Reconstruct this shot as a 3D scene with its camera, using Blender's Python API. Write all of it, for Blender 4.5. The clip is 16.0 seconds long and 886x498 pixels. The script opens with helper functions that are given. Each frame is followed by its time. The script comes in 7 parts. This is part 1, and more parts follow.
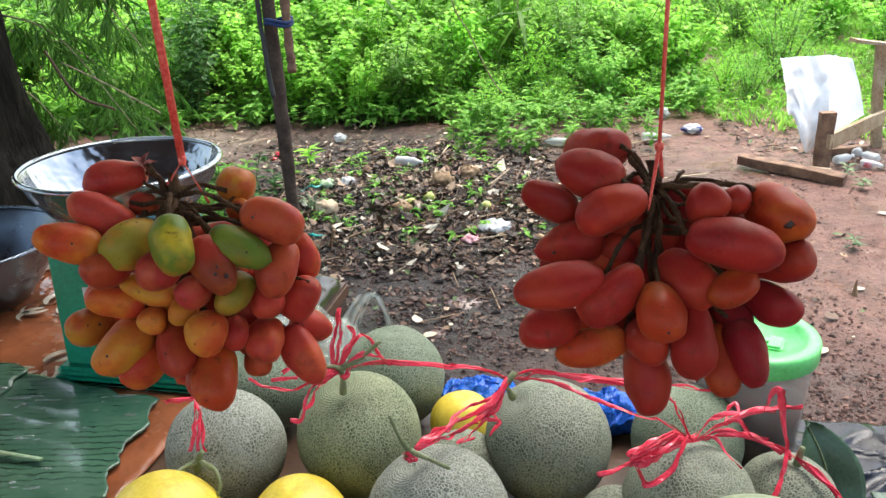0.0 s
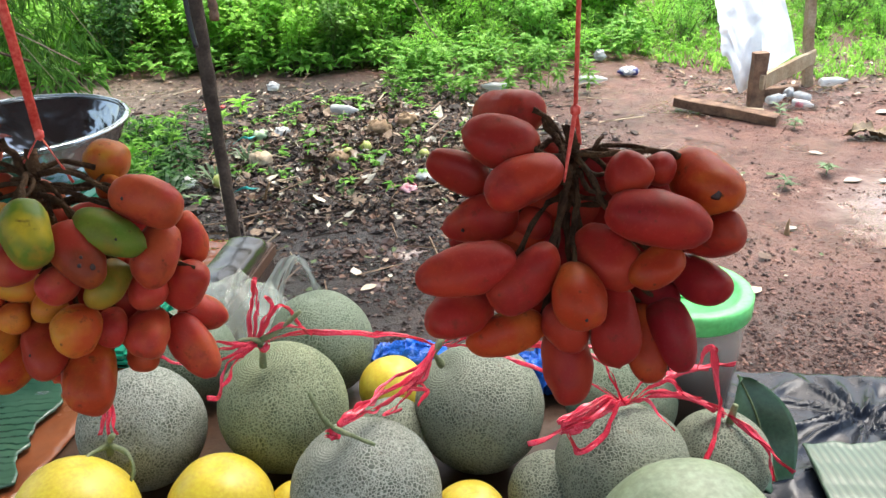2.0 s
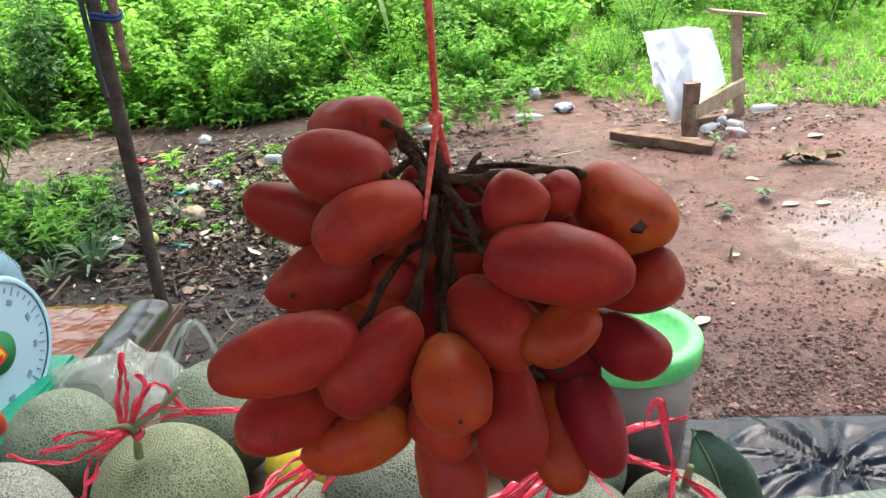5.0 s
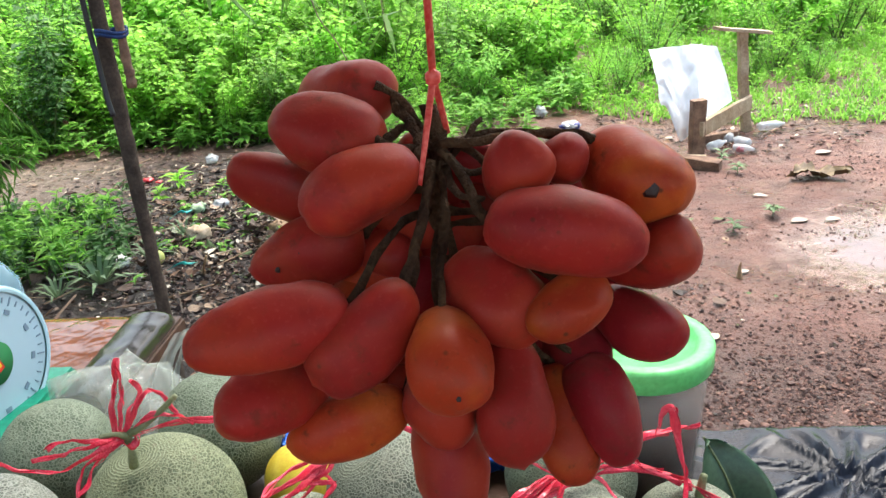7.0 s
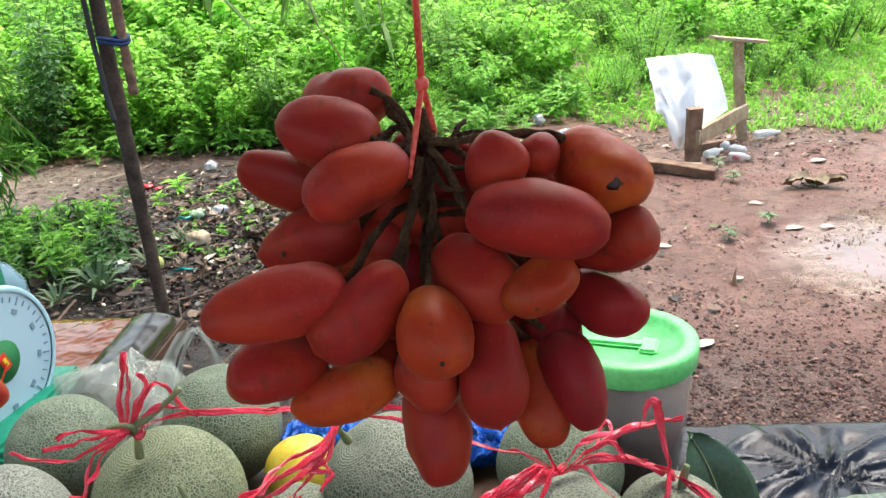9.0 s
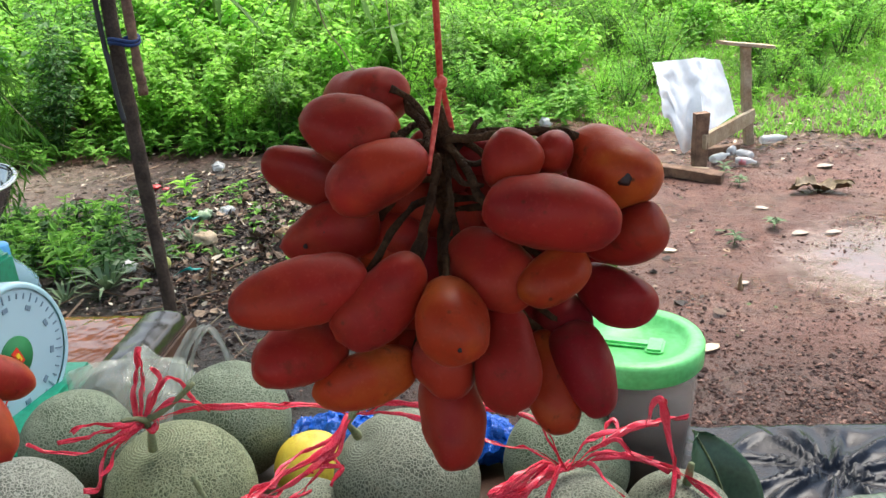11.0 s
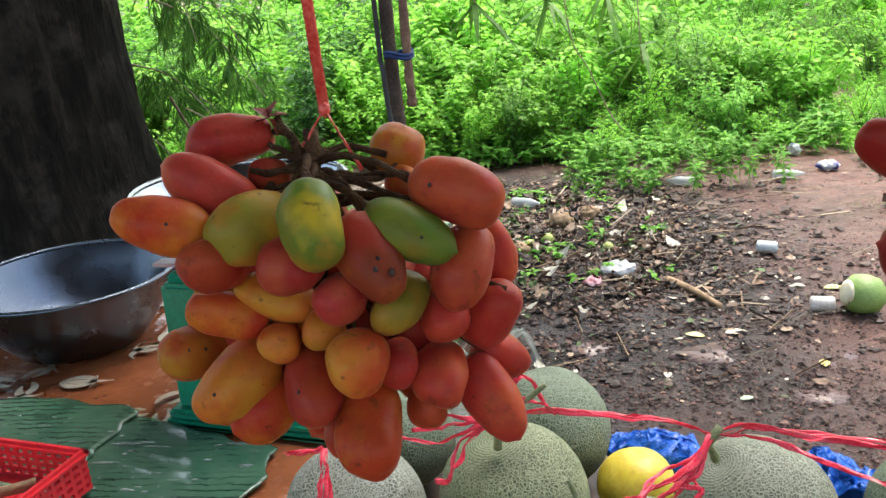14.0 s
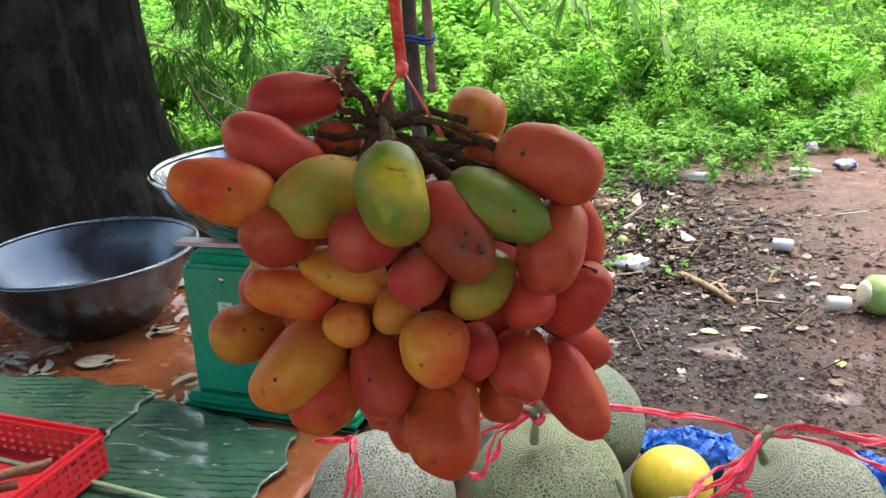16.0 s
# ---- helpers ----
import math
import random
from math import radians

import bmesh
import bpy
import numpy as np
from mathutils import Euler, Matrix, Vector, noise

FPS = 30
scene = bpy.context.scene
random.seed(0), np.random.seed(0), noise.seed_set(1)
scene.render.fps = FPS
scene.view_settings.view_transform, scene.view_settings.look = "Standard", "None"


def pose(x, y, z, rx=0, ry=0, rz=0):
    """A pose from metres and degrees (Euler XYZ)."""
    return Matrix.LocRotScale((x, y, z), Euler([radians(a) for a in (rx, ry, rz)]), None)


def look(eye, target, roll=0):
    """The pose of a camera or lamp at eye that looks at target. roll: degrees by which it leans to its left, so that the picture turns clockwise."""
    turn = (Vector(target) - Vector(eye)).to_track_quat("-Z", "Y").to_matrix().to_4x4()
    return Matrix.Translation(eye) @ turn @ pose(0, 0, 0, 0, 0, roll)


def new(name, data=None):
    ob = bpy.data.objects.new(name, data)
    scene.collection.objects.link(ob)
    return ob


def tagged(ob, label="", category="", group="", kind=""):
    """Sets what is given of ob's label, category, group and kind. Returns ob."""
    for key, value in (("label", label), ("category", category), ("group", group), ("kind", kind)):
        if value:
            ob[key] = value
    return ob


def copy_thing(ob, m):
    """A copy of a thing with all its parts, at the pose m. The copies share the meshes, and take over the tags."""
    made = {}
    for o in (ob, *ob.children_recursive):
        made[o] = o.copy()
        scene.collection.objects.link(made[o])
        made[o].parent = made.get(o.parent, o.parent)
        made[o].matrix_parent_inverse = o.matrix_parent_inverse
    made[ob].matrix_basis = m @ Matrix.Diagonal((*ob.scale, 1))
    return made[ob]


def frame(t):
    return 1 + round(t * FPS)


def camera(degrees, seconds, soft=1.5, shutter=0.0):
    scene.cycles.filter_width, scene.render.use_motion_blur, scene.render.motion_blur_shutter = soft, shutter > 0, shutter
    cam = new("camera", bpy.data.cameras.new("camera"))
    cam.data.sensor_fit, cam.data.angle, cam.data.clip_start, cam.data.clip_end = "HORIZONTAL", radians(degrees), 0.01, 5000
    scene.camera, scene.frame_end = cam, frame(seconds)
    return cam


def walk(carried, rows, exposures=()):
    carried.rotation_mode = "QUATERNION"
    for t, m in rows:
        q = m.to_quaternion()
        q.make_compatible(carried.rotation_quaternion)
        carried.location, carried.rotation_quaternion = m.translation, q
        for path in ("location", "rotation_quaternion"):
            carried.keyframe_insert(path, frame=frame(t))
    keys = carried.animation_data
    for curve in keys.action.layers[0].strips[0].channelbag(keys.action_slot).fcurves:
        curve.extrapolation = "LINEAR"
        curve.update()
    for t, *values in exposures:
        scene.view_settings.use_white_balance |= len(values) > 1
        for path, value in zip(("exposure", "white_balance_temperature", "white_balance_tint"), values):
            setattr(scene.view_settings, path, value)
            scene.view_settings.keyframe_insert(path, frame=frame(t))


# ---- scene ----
cam = camera(54.3, 16.0)
PATH = [
    (0, (0.091, 0.197, 1.693), (0.091, 2.051, 0.944), -2.2),
    (0.5, (0.096, 0.204, 1.692), (0.11, 2.056, 0.936), -2.3),
    (1, (0.099, 0.217, 1.691), (0.139, 2.054, 0.902), -2.4),
    (1.5, (0.105, 0.229, 1.691), (0.186, 2.04, 0.847), -2.4),
    (2, (0.113, 0.244, 1.689), (0.238, 2.042, 0.822), -2.2),
    (2.5, (0.125, 0.269, 1.682), (0.282, 2.058, 0.801), -2.1),
    (3, (0.132, 0.289, 1.671), (0.288, 2.083, 0.801), -2.3),
    (3.5, (0.139, 0.31, 1.662), (0.321, 2.114, 0.818), -2.7),
    (4, (0.147, 0.324, 1.656), (0.375, 2.139, 0.846), -3.1),
    (4.2, (0.151, 0.33, 1.655), (0.393, 2.148, 0.857), -3.3),
    (6.3, (0.168, 0.356, 1.624), (0.411, 2.192, 0.869), -4.4),
    (6.5, (0.167, 0.358, 1.623), (0.41, 2.2, 0.882), -4.3),
    (7, (0.166, 0.357, 1.623), (0.405, 2.202, 0.888), -4.2),
    (7.5, (0.165, 0.351, 1.625), (0.409, 2.198, 0.897), -4.0),
    (8, (0.164, 0.339, 1.627), (0.411, 2.188, 0.906), -3.8),
    (8.5, (0.165, 0.332, 1.628), (0.413, 2.181, 0.908), -3.9),
    (9, (0.165, 0.325, 1.628), (0.41, 2.176, 0.909), -4.0),
    (11.5, (0.154, 0.314, 1.629), (0.378, 2.17, 0.919), -3.4),
    (12, (0.139, 0.319, 1.624), (0.313, 2.176, 0.903), -3.7),
    (12.5, (0.109, 0.325, 1.622), (0.171, 2.193, 0.91), -4.4),
    (13, (0.089, 0.335, 1.619), (0.036, 2.213, 0.933), -5.1),
    (13.5, (0.062, 0.334, 1.619), (-0.101, 2.213, 0.954), -5.3),
    (14, (0.032, 0.338, 1.615), (-0.214, 2.22, 0.983), -4.9),
    (14.5, (0.012, 0.352, 1.609), (-0.267, 2.234, 0.992), -4.2),
    (15, (-0.001, 0.36, 1.604), (-0.282, 2.23, 0.953), -3.6),
    (15.5, (0.0, 0.36, 1.604), (-0.273, 2.227, 0.939), -3.6),
    (16, (0.002, 0.362, 1.603), (-0.262, 2.233, 0.95), -3.5),
]
walk(cam, [(t, look(eye, target, roll)) for t, eye, target, roll in PATH], [(0, 1.65), (2, 1.68), (3, 1.6), (4, 1.6), (6.5, 1.7), (9, 1.62), (11.5, 1.32), (12.0, 1.35), (12.5, 1.65), (13, 2.03), (13.5, 1.98), (14, 1.6), (15, 1.6), (16, 1.73)])

# ---- world, sun, exposure ----
world = bpy.data.worlds.new("sky")
scene.world = world
world.use_nodes = True
wn = world.node_tree.nodes
wn.clear()
sky = wn.new("ShaderNodeTexSky")
sky.sky_type = 'NISHITA'
sky.sun_disc = False
sky.sun_elevation = radians(58)
sky.sun_rotation = radians(20)
sky.air_density, sky.dust_density, sky.ozone_density = 1.6, 4.0, 0.6
bg = wn.new("ShaderNodeBackground")
bg.inputs["Strength"].default_value = 0.15
wo = wn.new("ShaderNodeOutputWorld")
world.node_tree.links.new(sky.outputs[0], bg.inputs[0])
world.node_tree.links.new(bg.outputs[0], wo.inputs[0])

sun_data = bpy.data.lights.new("sun", 'SUN')
sun_data.energy, sun_data.angle, sun_data.color = 2.4, radians(40), (1.0, 0.965, 0.91)
sun = new("sun", sun_data)
sun.matrix_world = look((5, 13, 20), (0.5, 7, 0))

# ---- materials ----
def mat(name, base, rough=0.6, metal=0.0, spec=0.5):
    m = bpy.data.materials.new(name)
    m.use_nodes = True
    p = m.node_tree.nodes["Principled BSDF"]
    p.inputs["Base Color"].default_value = (*base, 1)
    p.inputs["Roughness"].default_value = rough
    p.inputs["Metallic"].default_value = metal
    p.inputs["Specular IOR Level"].default_value = spec
    return m


def node(m, kind, **values):
    n = m.node_tree.nodes.new("ShaderNode" + kind)
    for key, value in values.items():
        if key in n.inputs:
            n.inputs[key].default_value = value
    return n


def wire(m, a, b):
    m.node_tree.links.new(a, b)


def principled(m):
    return m.node_tree.nodes["Principled BSDF"]


def coords(m, world_space=False):
    if world_space:
        return node(m, "NewGeometry").outputs["Position"]
    return node(m, "TexCoord").outputs["Object"]


def noise_tex(m, at, scale, detail=4.0, rough=0.55):
    n = node(m, "TexNoise", Scale=scale, Detail=detail, Roughness=rough)
    wire(m, at, n.inputs["Vector"])
    return n.outputs["Fac"]


def ramp(m, fac, *stops):
    r = node(m, "ValToRGB")
    el = r.color_ramp.elements
    while len(el) < len(stops):
        el.new(0.5)
    for e, (p, c) in zip(el, stops):
        e.position = p
        e.color = (*c, 1) if len(c) == 3 else c
    wire(m, fac, r.inputs["Fac"])
    return r.outputs["Color"]


def blend(m, fac, a, b, mode='MIX'):
    n = m.node_tree.nodes.new("ShaderNodeMix")
    n.data_type = 'RGBA'
    n.blend_type = mode
    for value, slot in ((fac, n.inputs[0]), (a, n.inputs[6]), (b, n.inputs[7])):
        if isinstance(value, (int, float)):
            slot.default_value = value
        elif isinstance(value, tuple):
            slot.default_value = (*value, 1)
        else:
            wire(m, value, slot)
    return n.outputs[2]


def bump(m, height, strength=0.4, distance=0.01):
    b = node(m, "Bump", Strength=strength, Distance=distance)
    wire(m, height, b.inputs["Height"])
    wire(m, b.outputs["Normal"], principled(m).inputs["Normal"])


def grainy(name, a, b, scale, rough=0.6, bumps=0.3, dist=0.005, metal=0.0, fine=8.0, spec=0.5):
    """Two-scale mottled surface."""
    m = mat(name, a, rough, metal, spec)
    at = coords(m)
    big = noise_tex(m, at, scale, 5)
    small = noise_tex(m, at, scale * fine, 4)
    c = blend(m, ramp(m, big, (0.35, (0, 0, 0)), (0.65, (1, 1, 1))), a, b)
    c = blend(m, 0.35, c, ramp(m, small, (0.3, (0.25, 0.25, 0.25)), (0.7, (0.8, 0.8, 0.8))), 'OVERLAY')
    wire(m, c, principled(m).inputs["Base Color"])
    bump(m, small, bumps, dist)
    return m


def fruit_skin(name, a, b, c3, spots=0.5, matt=0.42):
    """Ripening skin: broad blotches of three colours, pale pores, brown scabs and smudges."""
    m = mat(name, a, 0.36, 0.0, 0.17)
    at = coords(m)
    rnd_ob = node(m, "ObjectInfo").outputs["Random"]
    comb = node(m, "CombineXYZ")
    wire(m, rnd_ob, comb.inputs[0])
    shift = node(m, "VectorMath")
    shift.operation = 'MULTIPLY_ADD'
    wire(m, comb.outputs[0], shift.inputs[0])
    shift.inputs[1].default_value = (3.0, 0, 0)
    wire(m, at, shift.inputs[2])
    at2 = shift.outputs[0]
    patch, third = noise_tex(m, at2, 34, 3), noise_tex(m, at2, 48, 4)
    fine, smudge = noise_tex(m, at2, 650, 3), noise_tex(m, at2, 120, 5, 0.65)
    c = blend(m, ramp(m, patch, (0.43, (0, 0, 0)), (0.57, (1, 1, 1))), a, b)
    c = blend(m, ramp(m, third, (0.50, (0, 0, 0)), (0.66, (0.85, 0.85, 0.85))), c, c3)
    c = blend(m, ramp(m, fine, (0.56, (0, 0, 0)), (0.74, (0.16, 0.16, 0.16))), c, tuple(min(0.7, x * 1.3 + 0.06) for x in b))
    vor = node(m, "TexVoronoi", Scale=150.0)
    wire(m, at2, vor.inputs["Vector"])
    dots = blend(m, 1.0, ramp(m, vor.outputs["Distance"], (0.06, (1, 1, 1)), (0.14, (0, 0, 0))), ramp(m, third, (0.46, (0, 0, 0)), (0.54, (1, 1, 1))), 'MULTIPLY')
    scab = ramp(m, smudge, (0.60, (0, 0, 0)), (0.70, (0.75, 0.75, 0.75)))
    marks = blend(m, 1.0, dots, scab, 'LIGHTEN')
    c = blend(m, blend(m, spots, (0, 0, 0), marks), c, (0.055, 0.028, 0.012))
    scuff = ramp(m, noise_tex(m, at2, 75, 6, 0.7), (0.50, (0, 0, 0)), (0.72, (0.5, 0.5, 0.5)))
    c = blend(m, scuff, c, tuple(0.35 * x + 0.4 * w for x, w in zip(a, (0.15, 0.07, 0.03))))
    hsv = node(m, "HueSaturation")
    mr = node(m, "MapRange")
    mr.inputs["To Min"].default_value, mr.inputs["To Max"].default_value = 0.8, 1.18
    wire(m, rnd_ob, mr.inputs["Value"])
    wire(m, mr.outputs[0], hsv.inputs["Value"])
    wire(m, c, hsv.inputs["Color"])
    p = principled(m)
    p.inputs["Sheen Weight"].default_value, p.inputs["Sheen Roughness"].default_value = 0.06, 0.4
    p.inputs["Sheen Tint"].default_value = (1.0, 0.58, 0.38, 1)
    wire(m, hsv.outputs[0], p.inputs["Base Color"])
    wire(m, ramp(m, smudge, (0.35, (matt - 0.1,) * 3), (0.68, (matt + 0.14,) * 3)), p.inputs["Roughness"])
    bump(m, blend(m, 0.5, fine, smudge), 0.16, 0.0008)
    return m


def melon_skin(name, ground, net):
    m = mat(name, ground, 0.6)
    at = coords(m)
    rnd = node(m, "ObjectInfo").outputs["Random"]
    comb = node(m, "CombineXYZ")
    wire(m, rnd, comb.inputs[1])
    add = node(m, "VectorMath")
    add.operation = 'ADD'
    wire(m, at, add.inputs[0])
    wire(m, comb.outputs[0], add.inputs[1])
    warp = node(m, "TexNoise", Scale=48.0, Detail=2.5, Roughness=0.5)
    wire(m, add.outputs[0], warp.inputs["Vector"])
    mix = node(m, "VectorMath")
    mix.operation = 'MULTIPLY_ADD'
    wire(m, warp.outputs["Color"], mix.inputs[0])
    mix.inputs[1].default_value = (0.013, 0.013, 0.013)
    wire(m, add.outputs[0], mix.inputs[2])
    heights = []
    for scale, edge in ((300.0, 0.19), (520.0, 0.15)):
        v = node(m, "TexVoronoi", Scale=scale)
        v.feature = 'DISTANCE_TO_EDGE'
        wire(m, mix.outputs[0], v.inputs["Vector"])
        heights.append(ramp(m, v.outputs["Distance"], (0.02, (1, 1, 1)), (edge, (0, 0, 0))))
    gate = noise_tex(m, add.outputs[0], 45, 2)
    fine_net = blend(m, 1.0, heights[1], ramp(m, gate, (0.36, (0, 0, 0)), (0.52, (0.8, 0.8, 0.8))), 'MULTIPLY')
    net_fac = blend(m, 1.0, heights[0], fine_net, 'LIGHTEN')
    # fine rings close round the stem
    sep = node(m, "SeparateXYZ")
    wire(m, at, sep.inputs[0])
    rings = node(m, "TexWave", Scale=120.0, Distortion=5.0, Detail=3.0)
    rings.inputs["Detail Scale"].default_value = 0.6
    rings.wave_type, rings.rings_direction = 'RINGS', 'Z'
    wire(m, at, rings.inputs["Vector"])
    near = node(m, "MapRange")
    near.inputs["From Min"].default_value, near.inputs["From Max"].default_value = 0.058, 0.074
    wire(m, sep.outputs[2], near.inputs["Value"])
    net_fac = blend(m, near.outputs[0], net_fac, ramp(m, rings.outputs["Fac"], (0.4, (0.1, 0.1, 0.1)), (0.8, (0.75, 0.75, 0.75))))
    tone = noise_tex(m, add.outputs[0], 14, 4)
    g = blend(m, ramp(m, tone, (0.35, (0, 0, 0)), (0.65, (1, 1, 1))), ground, tuple(c * 0.72 for c in ground))
    dirt = noise_tex(m, add.outputs[0], 90, 5)
    c = blend(m, net_fac, g, net)
    c = blend(m, ramp(m, dirt, (0.64, (0, 0, 0)), (0.74, (0.6, 0.6, 0.6))), c, (0.16, 0.13, 0.08))
    wire(m, c, principled(m).inputs["Base Color"])
    bump(m, net_fac, 0.55, 0.0015)
    return m


def leafy(name, a, b, scale=3.0, rough=0.5, through_light=0.35):
    """Leaf surface that lets some light through, varied from leaf to leaf."""
    m = mat(name, a, rough, 0.0, 0.18)
    p = principled(m)
    isl = node(m, "NewGeometry").outputs["Random Per Island"]
    obj = node(m, "ObjectInfo").outputs["Random"]
    c = blend(m, isl, a, b)
    hsv = node(m, "HueSaturation")
    mr = node(m, "MapRange")
    mr.inputs["To Min"].default_value, mr.inputs["To Max"].default_value = 0.75, 1.25
    wire(m, obj, mr.inputs["Value"])
    wire(m, mr.outputs[0], hsv.inputs["Value"])
    wire(m, c, hsv.inputs["Color"])
    wire(m, hsv.outputs[0], p.inputs["Base Color"])
    tr = node(m, "BsdfTranslucent")
    wire(m, hsv.outputs[0], tr.inputs["Color"])
    mixs = node(m, "MixShader", Fac=through_light)
    wire(m, p.outputs[0], mixs.inputs[1])
    wire(m, tr.outputs[0], mixs.inputs[2])
    wire(m, mixs.outputs[0], m.node_tree.nodes["Material Output"].inputs["Surface"])
    return m


def litter(name, *cols, rough=0.55):
    m = mat(name, cols[0], rough, 0.0, 0.22)
    isl = node(m, "NewGeometry").outputs["Random Per Island"]
    n = len(cols)
    c = ramp(m, isl, *[(i / n, col) for i, col in enumerate(cols)])
    r = [x for x in m.node_tree.nodes if x.bl_idname == "ShaderNodeValToRGB"][0]
    r.color_ramp.interpolation = 'CONSTANT'
    grain = noise_tex(m, coords(m), 60, 4)
    c = blend(m, 0.4, c, ramp(m, grain, (0.3, (0.2, 0.2, 0.2)), (0.7, (0.8, 0.8, 0.8))), 'OVERLAY')
    wire(m, c, principled(m).inputs["Base Color"])
    return m


def glassy(name, tint, rough=0.15, alpha=0.35):
    """Thin clear plastic film."""
    m = mat(name, tint, rough)
    p = principled(m)
    tr = node(m, "BsdfTransparent")
    tr.inputs["Color"].default_value = (*[0.75 + 0.25 * c for c in tint], 1)
    mixs = node(m, "MixShader", Fac=alpha)
    wire(m, tr.outputs[0], mixs.inputs[1])
    wire(m, p.outputs[0], mixs.inputs[2])
    wire(m, mixs.outputs[0], m.node_tree.nodes["Material Output"].inputs["Surface"])
    bump(m, noise_tex(m, coords(m), 30, 3), 0.3, 0.004)
    return m


# wet laterite mud with a darker, humus-rich patch, gravelly grain and shallow puddles
mud = mat("mud", (0.26, 0.11, 0.075), 0.55, 0.0, 0.34)
at = coords(mud, True)
n1, n2, n3 = noise_tex(mud, at, 0.9, 6), noise_tex(mud, at, 9, 6), noise_tex(mud, at, 70, 4)
red = ramp(mud, n1, (0.3, (0.100, 0.043, 0.031)), (0.55, (0.146, 0.067, 0.049)), (0.75, (0.190, 0.098, 0.074)))
red = blend(mud, ramp(mud, n2, (0.42, (0, 0, 0)), (0.68, (0.75, 0.75, 0.75))), red, (0.055, 0.020, 0.014))
humus = ramp(mud, n2, (0.3, (0.008, 0.006, 0.005)), (0.7, (0.034, 0.023, 0.018)))
spot = node(mud, "VectorMath")
spot.operation = 'DISTANCE'
flat = node(mud, "VectorMath")
flat.operation = 'MULTIPLY'
wire(mud, at, flat.inputs[0])
flat.inputs[1].default_value = (1.0, 0.62, 0.0)
wire(mud, flat.outputs[0], spot.inputs[0])
spot.inputs[1].default_value = (-0.25, 3.0, 0.0)
wob = node(mud, "Math")
wob.operation = 'MULTIPLY_ADD'
wire(mud, n1, wob.inputs[0])
wob.inputs[1].default_value = 1.6
wire(mud, spot.outputs["Value"], wob.inputs[2])
mrh = node(mud, "MapRange")
mrh.inputs["From Min"].default_value, mrh.inputs["From Max"].default_value = 1.75, 2.35
mrh.inputs["To Min"].default_value, mrh.inputs["To Max"].default_value = 1.0, 0.0
wire(mud, wob.outputs[0], mrh.inputs["Value"])
mid = node(mud, "MapRange")
mid.inputs["From Min"].default_value, mid.inputs["From Max"].default_value = 2.1, 3.0
mid.inputs["To Min"].default_value, mid.inputs["To Max"].default_value = 1.0, 0.0
wire(mud, wob.outputs[0], mid.inputs["Value"])
dull = ramp(mud, n2, (0.3, (0.022, 0.011, 0.008)), (0.7, (0.062, 0.030, 0.023)))


def spot_mask(cx, cy, inner, outer):
    """A soft, ragged round patch of the ground."""
    d = node(mud, "VectorMath")
    d.operation = 'DISTANCE'
    f = node(mud, "VectorMath")
    f.operation = 'MULTIPLY'
    wire(mud, at, f.inputs[0])
    f.inputs[1].default_value = (1.0, 1.0, 0.0)
    wire(mud, f.outputs[0], d.inputs[0])
    d.inputs[1].default_value = (cx, cy, 0.0)
    w = node(mud, "Math")
    w.operation = 'MULTIPLY_ADD'
    wire(mud, n2, w.inputs[0])
    w.inputs[1].default_value = 0.7
    wire(mud, d.outputs["Value"], w.inputs[2])
    r = node(mud, "MapRange")
    r.inputs["From Min"].default_value, r.inputs["From Max"].default_value = inner + 0.35, outer + 0.35
    r.inputs["To Min"].default_value, r.inputs["To Max"].default_value = 1.0, 0.0
    wire(mud, w.outputs[0], r.inputs["Value"])
    return r.outputs[0]


sand = ramp(mud, n2, (0.3, (0.15, 0.115, 0.085)), (0.7, (0.30, 0.24, 0.19)))
red = blend(mud, spot_mask(-1.9, 6.35, 0.5, 1.1), red, sand)
gravel = ramp(mud, n2, (0.3, (0.050, 0.026, 0.020)), (0.7, (0.098, 0.052, 0.041)))
red = blend(mud, spot_mask(1.45, 2.45, 0.45, 1.0), red, gravel)
base = blend(mud, mid.outputs[0], red, dull)
base = blend(mud, mrh.outputs[0], base, humus)
grit = node(mud, "TexVoronoi", Scale=46.0)
wire(mud, at, grit.inputs["Vector"])
specks = blend(mud, 1.0, ramp(mud, grit.outputs["Distance"], (0.16, (0.85, 0.85, 0.85)), (0.30, (0, 0, 0))), ramp(mud, noise_tex(mud, at, 6, 4), (0.46, (0, 0, 0)), (0.58, (1, 1, 1))), 'MULTIPLY')
base = blend(mud, specks, base, (0.022, 0.011, 0.009))
base = blend(mud, 0.5, base, ramp(mud, n3, (0.3, (0.2, 0.2, 0.2)), (0.7, (0.8, 0.8, 0.8))), 'OVERLAY')
wire(mud, base, principled(mud).inputs["Base Color"])
wet = noise_tex(mud, at, 1.3, 4)
dry_wet = ramp(mud, wet, (0.40, (0.66, 0.66, 0.66)), (0.60, (0.26, 0.26, 0.26)))
soaked = spot_mask(2.76, 3.74, 0.28, 0.66)
wire(mud, blend(mud, soaked, dry_wet, (0.10, 0.10, 0.10)), principled(mud).inputs["Roughness"])
wire(mud, blend(mud, soaked, (0.34, 0.34, 0.34), (1.0, 1.0, 1.0)), principled(mud).inputs["Specular IOR Level"])
hsum = blend(mud, 0.5, n3, n2)
n4 = noise_tex(mud, at, 240, 3)
n5 = noise_tex(mud, at, 27, 5, 0.6)
relief = blend(mud, 0.5, blend(mud, 0.35, hsum, n4), n5)
bump(mud, blend(mud, soaked, relief, blend(mud, 0.94, relief, (0.5, 0.5, 0.5))), 1.0, 0.035)

